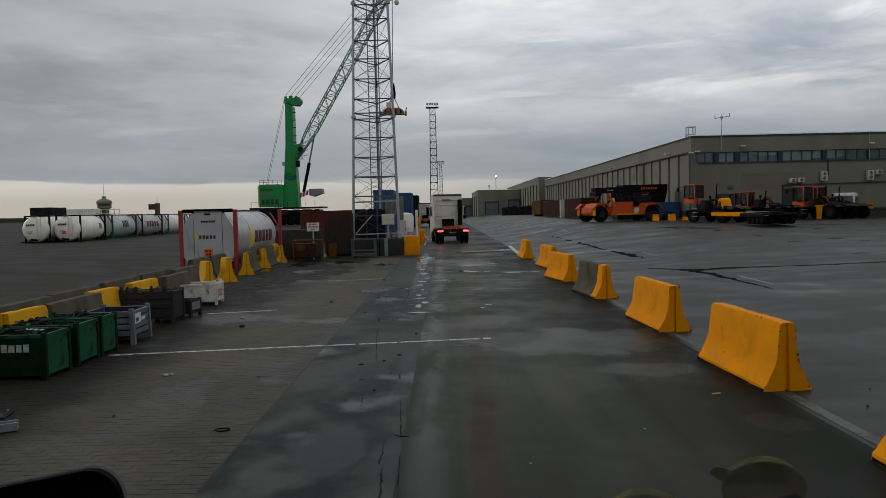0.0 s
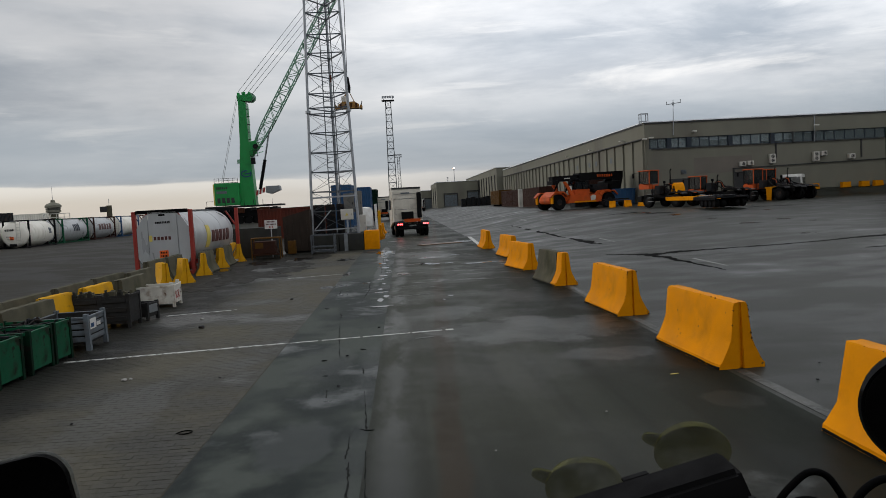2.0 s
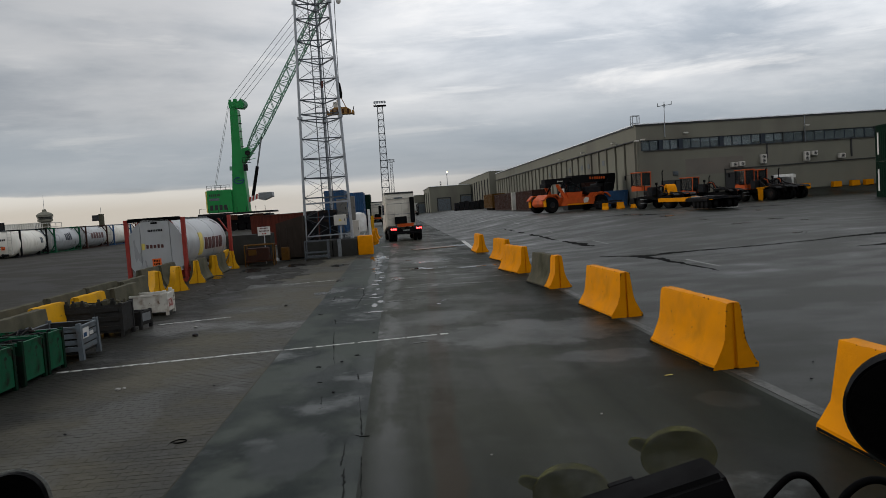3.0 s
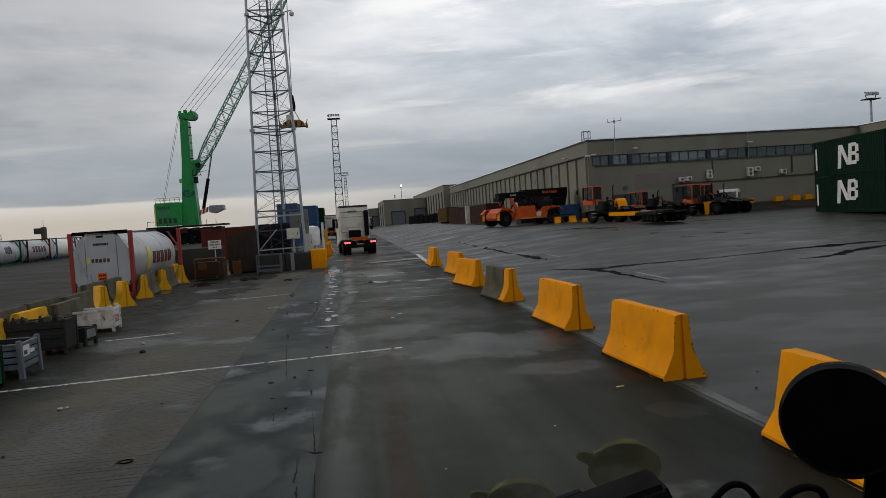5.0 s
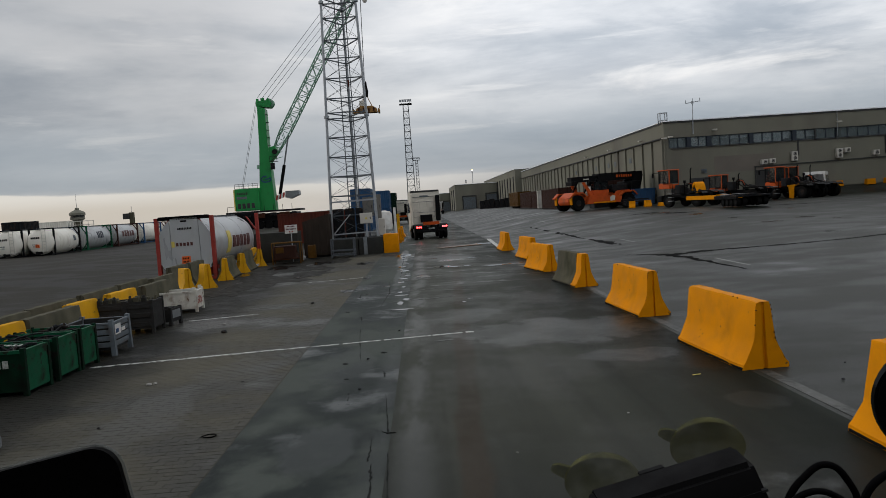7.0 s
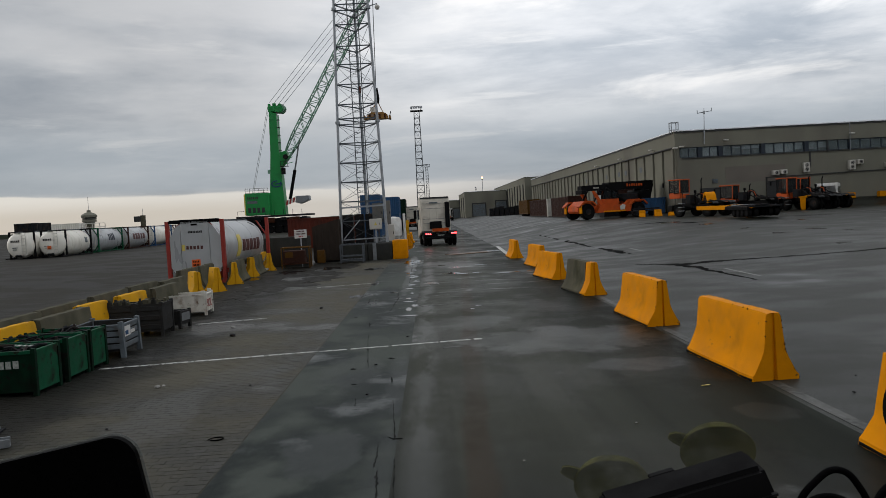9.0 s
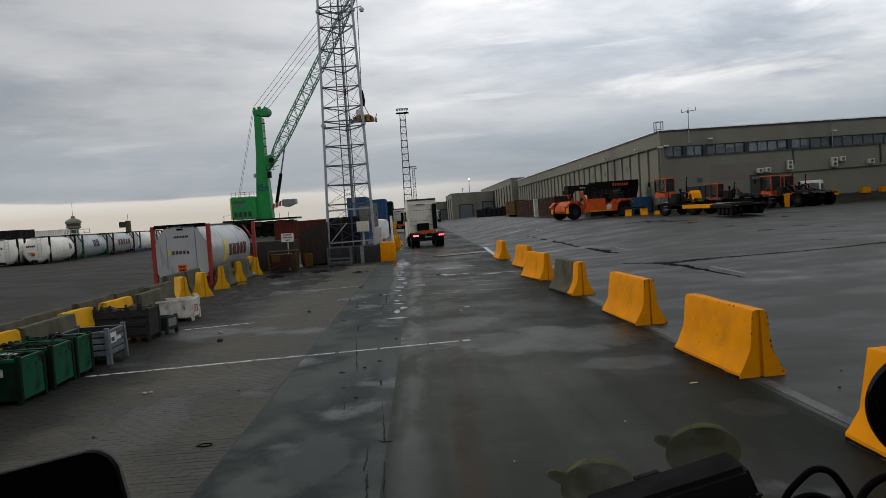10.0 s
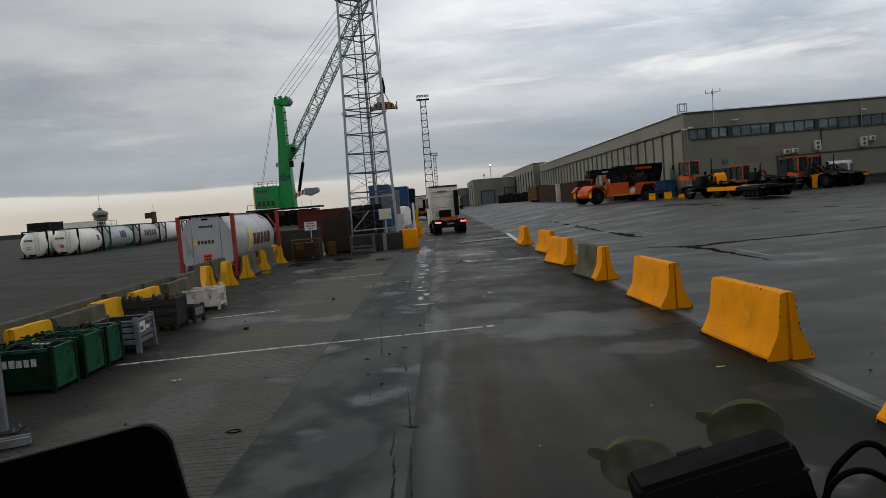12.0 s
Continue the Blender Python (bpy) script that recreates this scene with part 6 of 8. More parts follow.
def steel_frame(x, y):
    t = thing("pallet_frame", pose(x, y, 0), "empty galvanised pallet frame standing before the blocks", "frame")
    for sx in (-0.62, 0.62):
        for sy in (-0.4, 0.4):
            bm = B()
            box(bm, (sx, sy, 0.52), (0.07, 0.07, 1.04), bevel=0.006)
            part("post", bm, M["dull_steel"], t)
    for z in (0.14, 0.4, 1.02):
        bm = B()
        for sy in (-0.4, 0.4):
            bar(bm, (-0.62, sy, z), (0.62, sy, z), 0.05)
        for sx in (-0.62, 0.62):
            bar(bm, (sx, -0.4, z), (sx, 0.4, z), 0.05)
        part("rail", bm, M["dull_steel"], t)
    bm = B()
    for k in range(6):
        box(bm, (-0.5 + k * 0.2, 0, 0.2), (0.13, 0.78, 0.03))
    part("deck", bm, M["dull_steel"], t)
    return t


steel_frame(-4.45, 39.9)


def cage(x, y, turn):
    """The rusty orange cage pallet."""
    t = thing("cage_pallet", pose(x, y, 0, 0, 0, turn), "rusty orange tube cage pallet holding scrap", "cage")
    for sx in (-0.72, 0.72):
        for sy in (-0.45, 0.45):
            bm = B()
            cyl(bm, (sx, sy, 0), (sx, sy, 1.12), 0.032, 8)
            part("post", bm, M["ochre"], t)
    bm = B()
    for z in (1.1,):
        for sy in (-0.45, 0.45):
            cyl(bm, (-0.72, sy, z), (0.72, sy, z), 0.032, 8)
        for sx in (-0.72, 0.72):
            cyl(bm, (sx, -0.45, z), (sx, 0.45, z), 0.032, 8)
    part("tube_frame", bm, M["ochre"], t, "worn ochre tube frame")
    bm = B()
    for k in range(4):
        bar(bm, (-0.72 + k * 0.48, -0.46, 0.3), (-0.24 + k * 0.48 if k < 3 else 0.5, -0.46, 0.3 + 0.4 * (k % 2)), 0.03)
    box(bm, (0, 0, 0.24), (1.4, 0.86, 0.04))
    part("bottom", bm, M["rust"], t)
    bm = B()
    box(bm, (-0.1, 0.05, 0.6), (1.15, 0.7, 0.68), bevel=0.05)
    part("load", bm, M["maroon"], t, "rust-brown scrap load")
    bm = B()
    box(bm, (-0.35, -0.31, 0.72), (0.42, 0.03, 0.3), bevel=0.01)
    part("orange_plate", bm, M["ochre"], t)
    return t


cage(-7.2, 38.0, 3)
bm = B()
box(bm, (-6.25, 40.3, 0.42), (0.42, 0.4, 0.72), bevel=0.03)
tagged(part("grit_box", bm, M["ochre"]), "small yellow box standing beside the cage", "box")


def scrap_skip():
    t = thing("steel_skip", pose(-6.12, 42.6, 0, 0, 0, -2) @ Matrix.Diagonal((0.8, 1, 0.97, 1)), "tall dark rusty steel skip with a slanting top edge", "skip")
    bm = B()
    prism(bm, [(-0.95, 0.1), (1.0, 0.1), (1.0, 2.55), (-0.95, 2.15)], -0.9, -0.84)
    part("front_wall", bm, M["skip_brown"], t)
    bm = B()
    prism(bm, [(-0.95, 0.1), (1.0, 0.1), (1.0, 2.55), (-0.95, 2.15)], 0.84, 0.9)
    part("back_wall", bm, M["skip_brown"], t)
    for x, h in ((-0.92, 2.15), (0.97, 2.53)):
        bm = B()
        box(bm, (x, 0, h / 2 + 0.05), (0.06, 1.66, h - 0.1))
        part("side_wall", bm, M["skip_brown"], t)
    bm = B()
    for k in range(4):
        box(bm, (-0.75 + k * 0.5, -0.93, 1.05), (0.08, 0.06, 1.8))
    part("stiffener", bm, M["skip_brown"], t)
    bm = B()
    box(bm, (0, 0, 0.08), (1.8, 1.6, 0.16))
    part("base", bm, M["black"], t)


scrap_skip()
# stand-in block for a dark rounded object, not a concrete block
block(-9.3, -6.9, 39.6, 41.0, 1.62, "block", "tall dark block standing in for the rounded dark object behind the cage pallet")


def notice_sign():
    t = thing("notice_sign", pose(-7.05, 38.75, 0), "small white notice sign with red lines on a thin post", "sign")
    bm = B()
    cyl(bm, (0, 0, 0), (0, 0, 2.0), 0.03, 8)
    part("post", bm, M["steel"], t)
    bm = B()
    box(bm, (0, -0.03, 1.78), (0.66, 0.02, 0.46), bevel=0.004)
    p = part("panel", bm, M["white"], t)
    for k, (n, col) in enumerate(((6, "ink"), (8, "ink"), (3, "red"))):
        bm = B()
        w = (0.42, 0.54, 0.24)[k]
        bars_text(bm, -w / 2, 1.89 - k * 0.14, w, 0.075, n, -0.046, 0.25, k)
        part("line_of_writing", bm, M[col], p)


notice_sign()
container("shipping_container", pose(-9.2, 62.5, 0.1, 0, 0, 2), 6.058, M["darkred"], "red-brown container seen over the skip", group="yard containers")
for x, y, z, mat, lab in ((-7.3, 91.0, 0.0, "blue", "blue container, the lower of two"), (-7.3, 91.0, 2.6, "blue", "blue container stacked on another"), (-5.75, 107.0, 0.0, "blue", "blue container beside the road"), (-5.75, 107.0, 2.6, "blue", "blue container stacked beside the road"),
                          (-5.1, 116.0, 0.0, "dark_crate", "dark container beside the road"), (-5.1, 116.0, 2.4, "green_cont", "dark green container stacked farther along")):
    container("shipping_container", pose(x, y, z, 0, 0, 90), 6.058, M[mat], lab, group="roadside containers")


def gas_tank():
    t = thing("storage_tank", pose(-2.6, 50.0, 0), "white upright storage tank with red hazard marks", "tank")
    bm = B()
    lathe(bm, [(0.1, 0.9), (0.42, 0.95), (0.55, 1.1), (0.55, 2.15), (0.42, 2.35), (0.1, 2.42)], 20)
    part("shell", bm, M["white"], t, "", True)
    bm = B()
    for k in range(4):
        a = math.pi / 4 + k * math.pi / 2
        cyl(bm, (0.42 * math.cos(a), 0.42 * math.sin(a), 0), (0.42 * math.cos(a), 0.42 * math.sin(a), 1.1), 0.05, 8)
    part("leg", bm, M["white"], t)
    bm = B()
    box(bm, (-0.12, -0.55, 1.35), (0.3, 0.03, 0.3), pose(0, 0, 0), 0.01)
    part("hazard_label", bm, M["red"], t)
    bm = B()
    cyl(bm, (0.75, -0.2, 0), (0.75, -0.2, 2.6), 0.09, 10)
    part("vent_pipe", bm, M["white"], t)


gas_tank()
for i, y in enumerate((57.0, 62.5)):
    barrier(-1.85, y, 0, 2.0, M["yellow"], "yellow concrete safety barrier beside the road", 80 + i, group="roadside barriers")
for y, h in ((67.0, 2.0),):
    bm = B()
    box(bm, (-2.2, y, h / 2), (0.26, 0.26, h), bevel=0.04)
    tagged(part("yellow_bollard", bm, M["yellow_faded"]), "tall yellow guard post beside the road", "bollard", "guard posts")


# ---- light masts ----
def light_mast(x, y, h, w, lamps, label, lit=False, lattice=True):
    z0 = ground_z(x, y)
    t = thing("light_mast", pose(x, y, z0), label, "light mast", "light masts")
    if lattice:
        n = int(h / (w * 0.8))
        for sx in (-1, 1):
            for sy in (-1, 1):
                bm = B()
                bar(bm, (sx * w / 2, sy * w / 2, 0), (sx * w * 0.3, sy * w * 0.3, h), 0.11)
                part("leg", bm, M["dull_steel"], t)
        for k in range(n):
            bm = B()
            za, zb = h * k / n, h * (k + 1) / n
            wa, wb = (w / 2) * (1 - 0.4 * k / n), (w / 2) * (1 - 0.4 * (k + 1) / n)
            for s in (-1, 1):
                bar(bm, (-wb, s * wb, zb), (wb, s * wb, zb), 0.09)
                bar(bm, (s * wb, -wb, zb), (s * wb, wb, zb), 0.09)
                bar(bm, (-wa, s * wa, za), (wb, s * wb, zb), 0.025)
                bar(bm, (wa, s * wa, za), (-wb, s * wb, zb), 0.025)
            part("bracing", bm, M["dull_steel"], t)
    else:
        bm = B()
        cyl(bm, (0, 0, 0), (0, 0, h), w, 10, w * 0.6)
        part("pole", bm, M["steel"], t, "", True)
    bm = B()
    span = lamps * 0.52
    box(bm, (0, 0, h + 0.05), (span, span * 0.7, 0.12))
    box(bm, (0, 0, h + 1.0), (span * 0.9, 0.1, 0.1))
    for sx in (-1, 1):
        bar(bm, (sx * span * 0.3, 0, h), (sx * span * 0.42, 0, h + 1.0), 0.08)
    head = part("platform", bm, M["dark_crate"], t)
    for k in range(lamps):
        bm = B()
        box(bm, ((k + 0.5 - lamps / 2) * 0.52, -0.25, h + 0.75), (0.42, 0.3, 0.42), pose(0, 0, 0), 0.05)
        part("flood_lamp", bm, M["steel"], head)
    if lit:
        bm = B()
        bmesh.ops.create_uvsphere(bm, u_segments=12, v_segments=8, radius=0.3, matrix=Matrix.Translation((0, -0.55, h + 0.72)))
        part("lit_lamp", bm, M["lamp_warm"], head, "warm glowing flood lamp", True)
    return t


light_mast(-1.75, 150, 23.8, 1.75, 5, "galvanised lattice light mast with a lamp platform")
light_mast(-0.5, 260, 19.3, 1.3, 5, "distant lattice light mast")
light_mast(18.54, 250, 12.1, 0.16, 1, "slim pole with a lit warm flood lamp", True, False)
light_mast(16.5, 255, 8.9, 0.12, 1, "slim pole standing behind the far hall", False, False)
light_mast(73, 92, 12.9, 0.25, 4, "light mast rising behind the warehouse wing", False, False)


# ---- the green harbour crane ----
def harbour_crane():
    t = thing("harbour_crane", pose(-31, 145, 0.3), "bright green mobile harbour crane with a raised lattice boom", "crane")
    bm = B()
    prism(bm, [(-1.0, 3.6), (2.2, 3.6), (2.0, 8.0), (1.75, 13.0), (1.6, 17.0), (1.55, 23.6), (0.1, 24.2), (-0.1, 16)], -1.3, 1.3)
    part("column", bm, M["green_crane"], t)
    bm = B()
    box(bm, (0.6, 0, 24.6), (1.4, 2.6, 1.2), bevel=0.2)
    prism(bm, [(0.6, 24.0), (2.6, 23.8), (3.0, 24.6), (2.5, 25.3), (0.8, 25.1)], -1.2, 1.2)
    part("column_head", bm, M["green_crane"], t)
    for y in (-0.8, 0.0, 0.8):
        bm = B()
        cyl(bm, (2.4, y - 0.15, 24.7), (2.4, y + 0.15, 24.7), 0.85, 18)
        part("head_sheave", bm, M["lattice_green"], t)
    for x, z, w in ((0.2, 25.35, 0.5), (1.2, 25.45, 0.7), (2.3, 25.35, 0.4)):
        bm = B()
        box(bm, (x, -0.9, z), (w, 0.5, 0.5), bevel=0.08)
        part("rope_guide", bm, M["green_crane"], t)
    bm = B()
    for y in (-0.35, 0.35):
        bar(bm, (1.55, y - 0.8, 16.0), (1.35, y - 0.8, 23.4), 0.09)
    for k in range(18):
        bar(bm, (1.56 - k * 0.011, -1.15, 16.2 + k * 0.4), (1.56 - k * 0.011, -0.45, 16.2 + k * 0.4), 0.06)
    for k in range(5):
        box(bm, (1.75, -0.8, 16.4 + k * 1.5), (0.55, 0.9, 0.07))
    part("column_ladder", bm, M["dark_crate"], t, "dark caged ladder up the column")
    bm = B()
    box(bm, (-0.6, -1.33, 12.2), (0.5, 0.06, 0.8))
    part("column_hatch", bm, M["lattice_green"], t)
    bm = B()
    box(bm, (-3.1, 0, 5.9), (4.8, 4.4, 4.4), bevel=0.15)
    house = part("machine_house", bm, M["green_crane"], t)
    bm = B()
    for z in (8.15, 8.6, 9.0):
        bar(bm, (-5.4, -2.1, z), (-0.9, -2.1, z), 0.06)
    for k in range(6):
        bar(bm, (-5.4 + k * 0.9, -2.1, 8.0), (-5.4 + k * 0.9, -2.1, 9.0), 0.06)
    part("roof_rail", bm, M["dark_crate"], house)
    bm = B()
    box(bm, (-4.1, -2.22, 6.3), (2.0, 0.04, 0.5))
    part("side_sign", bm, M["crate"], house)
    bm = B()
    for k in range(4):
        box(bm, (-4.7 + k * 0.9, -2.22, 4.7), (0.6, 0.05, 1.0))
    part("grille", bm, M["wall_dark"], house)
    bm = B()
    bars_text(bm, -5.1, 6.9, 2.2, 0.5, 6, -2.24)
    part("lettering", bm, M["wall_dark"], house)
    bm = B()
    box(bm, (-5.6, 0, 5.9), (0.3, 4.2, 4.2), bevel=0.08)
    part("counterweight", bm, M["sand"], house, "pale yellow end plate")
    bm = B()
    box(bm, (0.0, 0, 3.4), (14.5, 6.0, 0.35))
    for k in range(8):
        bar(bm, (-6.9 + k * 1.8, -3, 3.6), (-6.9 + k * 1.8, -3, 4.6), 0.07)
    bar(bm, (-6.9, -3, 4.6), (-5.6, -3, 4.6), 0.07)
    deck = part("deck", bm, M["dark_crate"], t)
    bm = B()
    box(bm, (0.2, 0, 2.2), (12.5, 5.0, 1.6), bevel=0.1)
    part("undercarriage", bm, M["black"], t)
    for k, (x, w, h) in enumerate(((-5.6, 1.6, 0.9), (-3.2, 1.2, 0.7), (-0.6, 1.8, 1.0), (2.0, 1.1, 0.6), (4.2, 1.9, 0.9), (6.2, 0.9, 1.1))):
        bm = B()
        box(bm, (x, -3.1, 2.9 - h / 2 + 0.2), (w, 0.8, h), bevel=0.06)
        part("deck_gear", bm, M["dark_crate" if k % 2 else "rust"], t)
    for k in range(8):
        for sy in (-2.7, 2.7):
            bm = B()
            cyl(bm, (-5.6 + k * 1.65, sy - 0.35, 0.75), (-5.6 + k * 1.65, sy + 0.35, 0.75), 0.75, 16)
            part("wheel", bm, M["rubber"], t)
    bm = B()
    prism(bm, [(1.7, 13.0), (3.5, 15.1), (2.9, 16.2), (1.7, 15.9)], -1.4, 1.4)
    for k in range(3):
        bar(bm, (2.0, -1.6, 13.4 + k), (4.4, -1.6, 13.9 + k), 0.1)
    part("boom_foot", bm, M["green_crane"], t)
    bm = B()
    box(bm, (2.6, -1.7, 13.1), (1.6, 0.8, 0.1))
    for x in (1.9, 2.6, 3.3):
        bar(bm, (x, -2.05, 13.1), (x, -2.05, 14.1), 0.07)
    bar(bm, (1.9, -2.05, 14.1), (3.3, -2.05, 14.1), 0.07)
    part("service_platform", bm, M["dark_crate"], t)
    bm = B()
    box(bm, (2.3, -1.5, 12.2), (0.8, 0.5, 1.3), bevel=0.05)
    part("control_cabinet", bm, M["dark_crate"], t)
    bm = B()
    cyl(bm, (2.9, -1.7, 15.0), (2.9, -1.4, 15.0), 0.5, 14)
    part("winch", bm, M["dark_crate"], t)
    bm = B()
    for k in range(18):
        if k in (2, 3):
            continue
        a0, a1 = 2 * math.pi * k / 18, 2 * math.pi * (k + 1) / 18
        bar(bm, (0.75 + 0.95 * math.cos(a0), -1.33, 9.75 + 0.6 * math.sin(a0)), (0.75 + 0.95 * math.cos(a1), -1.33, 9.75 + 0.6 * math.sin(a1)), 0.2)
    bar(bm, (0.5, -1.33, 9.72), (1.6, -1.33, 9.8), 0.2)
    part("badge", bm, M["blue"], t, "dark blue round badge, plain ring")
    # lattice boom
    foot, tip = Vector((2.4, 0, 14.4)), Vector((22.0, 0, 47.6))
    d = (tip - foot).normalized()
    up = Vector((-d.z, 0, d.x))
    side = Vector((0, 1, 0))
    n = 22

    def wide(u):
        return 0.95 * min(1.0, 0.45 + u * 4.5, 0.35 + (1 - u) * 3.0)

    def pt(u, a, b):
        return foot.lerp(tip, u) + up * a * wide(u) + side * b * wide(u)

    boom = B()
    for a in (-1, 1):
        for b in (-1, 1):
            for k in range(n):
                bar(boom, pt(k / n, a, b), pt((k + 1) / n, a, b), 0.2)
    bp = part("boom", boom, M["lattice_green"], t, "pale green lattice boom")
    bm = B()
    for k in range(n):
        u, v = k / n, (k + 1) / n
        s = 1 if k % 2 else -1
        for b in (-1, 1):
            bar(bm, pt(u, s, b), pt(v, -s, b), 0.11)
        for a in (-1, 1):
            bar(bm, pt(u, a, s), pt(v, a, -s), 0.11)
            bar(bm, pt(v, a, -1), pt(v, a, 1), 0.1)
        for b in (-1, 1):
            bar(bm, pt(v, -1, b), pt(v, 1, b), 0.1)
    tagged(part("lacing", bm, M["lattice_green"], bp), kind="stuff")
    bm = B()
    cyl(bm, tip + Vector((0.3, -0.8, 0)), tip + Vector((0.3, 0.8, 0)), 0.8, 16)
    part("tip_sheave", bm, M["green_crane"], bp)
    bm = B()
    cyl(bm, (3.0, 0, 6.6), (4.3, 0, 12.4), 0.33, 12)
    part("luffing_cylinder", bm, M["black"], t)
    bm = B()
    cyl(bm, (4.3, 0, 12.4), (5.6, 0, 18.4), 0.16, 10)
    part("cylinder_rod", bm, M["grey_steel"], t)
    # hazard-striped jack and cab
    for k in range(5):
        bm = B()
        prism(bm, [(2.4 + k * 0.34, 5.4 + k * 0.12), (2.75 + k * 0.34, 5.4 + k * 0.12), (2.95 + k * 0.34, 6.4 + k * 0.12), (2.6 + k * 0.34, 6.4 + k * 0.12)], -1.75, -1.6)
        part("hazard_stripe", bm, M["white" if k % 2 else "red"], t)
    bm = B()
    prism(bm, [(4.2, 5.9), (5.2, 5.6), (7.0, 6.3), (6.9, 7.15), (4.3, 7.15)], -1.2, 1.2)
    part("operator_cab", bm, M["grey_steel"], t, "grey operator cab")
    bm = B()
    for k, b in enumerate((-0.9, -0.3, 0.3, 0.9)):
        cyl(bm, (0.2 + k * 0.75, b, 25.8 - k * 0.12), tip + Vector((-1.2 + k * 0.5, b, 1.8 - k * 0.7)), 0.05, 5)
    for b in (-0.5, 0.5):
        cyl(bm, (-4.4, b, 8.1), (-0.2, b, 25.2), 0.045, 5)
    part("stay_rope", bm, M["steel"], t)
    bm = B()
    for b in (-0.35, 0.35):
        cyl(bm, (21.9, b, 47.4), (21.45, b, 26.6), 0.05, 5)
    part("hoist_rope", bm, M["dull_steel"], t)
    return t


harbour_crane()


def spreader():
    t = thing("container_spreader", pose(-9.5, 145, 21.7), "golden-brown container spreader hanging from the crane ropes", "spreader")
    bm = B()
    prism(bm, [(-2.2, 0.2), (2.2, 0.2), (2.0, 1.0), (1.2, 1.5), (-1.2, 1.5), (-2.0, 1.0)], -0.9, 0.9)
    part("beam", bm, M["gold"], t, "golden-brown main beam")
    for x in (-1.5, -0.5, 0.5, 1.5):
        bm = B()
        box(bm, (x, -0.93, 0.75), (0.3, 0.08, 0.8))
        part("stiffener", bm, M["rust"], t)
    for s in (-1, 1):
        bm = B()
        box(bm, (s * 2.45, 0, 0.45), (0.4, 2.4, 0.7), bevel=0.05)
        part("end_beam", bm, M["gold"], t)
        bm = B()
        bar(bm, (s * 2.5, -1.1, 0.7), (s * 2.7, -1.1, 1.5), 0.14)
        part("corner_flipper", bm, M["black"], t)
    bm = B()
    for sx in (-1, 1):
        for sy in (-1, 1):
            cyl(bm, (sx * 1.2, sy * 0.6, 1.4), (sx * 0.2, 0, 3.6), 0.09, 6)
    part("sling", bm, M["gold"], t)
    bm = B()
    box(bm, (-0.9, 0, 2.1), (0.9, 1.2, 1.1), bevel=0.1)
    part("hydraulic_unit", bm, M["offwhite"], t)
    bm = B()
    prism(bm, [(-0.45, 3.4), (0.45, 3.4), (0.55, 4.4), (0.3, 6.4), (-0.3, 6.4), (-0.5, 4.4)], -0.4, 0.4)
    part("hook_block", bm, M["black"], t)


spreader()


# ---- far shore ----
def far_shore():
    bm = B()
    rnd = random.Random(12)
    n = 60
    xs = [-1400 + 1370 * k / n for k in range(n + 1)]
    top = [4.6 + rnd.uniform(-0.5, 0.7) for _ in xs]
    prism(bm, [(xs[0], 0.0)] + list(zip(xs, top)) + [(xs[-1], 0.0)], 640, 700)
    tagged(part("dike", bm, M["earth"]), "low dark green dike along the far shore", "dike", kind="structure")
    t = thing("control_tower", pose(-170.6, 362, 0.3), "pale round port control tower with a wide cabin and mast", "tower")
    bm = B()
    lathe(bm, [(2.0, 0), (1.9, 7)], 16)
    part("shaft", bm, M["concrete"], t, "", True)
    bm = B()
    lathe(bm, [(1.9, 6.2), (2.8, 7.3), (3.4, 7.4), (3.4, 8.3), (2.9, 8.4), (2.9, 9.4), (3.7, 9.6), (3.7, 10.6), (3.0, 11.3), (1.0, 12.2), (0.9, 13.2), (0.3, 13.3)], 24)
    part("cabin", bm, M["wall"], t, "", True)
    bm = B()
    lathe(bm, [(2.92, 8.45), (3.45, 8.5), (3.45, 9.35), (2.92, 9.45)], 24)
    part("window_ring", bm, M["cab_glass"], t, "", True)
    bm = B()
    cyl(bm, (0, 0, 13), (0, 0, 20), 0.12, 6, 0.05)
    part("mast", bm, M["steel"], t)
    t = thing("signal_tower", pose(-145.2, 362, 0.3), "dark square lookout tower on a concrete shaft", "tower")
    bm = B()
    box(bm, (1.3, 0, 4.6), (1.8, 2.2, 9.2))
    part("shaft", bm, M["concrete"], t)
    bm = B()
    box(bm, (-1.0, 0, 7.4), (3.2, 3.2, 2.8), bevel=0.1)
    part("cabin", bm, M["wall_dark"], t)
    bm = B()
    cyl(bm, (1.3, 0, 9), (1.3, 0, 12.5), 0.1, 6)
    part("mast", bm, M["steel"], t)


far_shore()

# ---- vehicles ----
def wheel(parent, c, r, w, axis="y", rim_mat="offwhite", rim=0.55):
    bm = B()
    d = Vector((0, w / 2, 0)) if axis == "y" else Vector((w / 2, 0, 0))
    turn = pose(*c, -90, 0, 0) if axis == "y" else pose(*c, 0, 90, 0)
    lathe(bm, [(r * rim, -w * 0.42), (r * 0.9, -w / 2), (r * 0.985, -w * 0.4), (r, -w * 0.2), (r, w * 0.2), (r * 0.985, w * 0.4), (r * 0.9, w / 2), (r * rim, w * 0.42)], 22, turn)
    t = part("wheel", bm, M["rubber"], parent, "", True)
    bm = B()
    lathe(bm, [(r * rim * 0.97, -w * 0.44), (r * rim * 0.8, -w * 0.36), (r * 0.2, -w * 0.3), (r * 0.2, w * 0.3), (r * rim * 0.8, w * 0.36), (r * rim * 0.97, w * 0.44)], 16, turn)
    part("rim", bm, M[rim_mat], t, "", True)
    return t


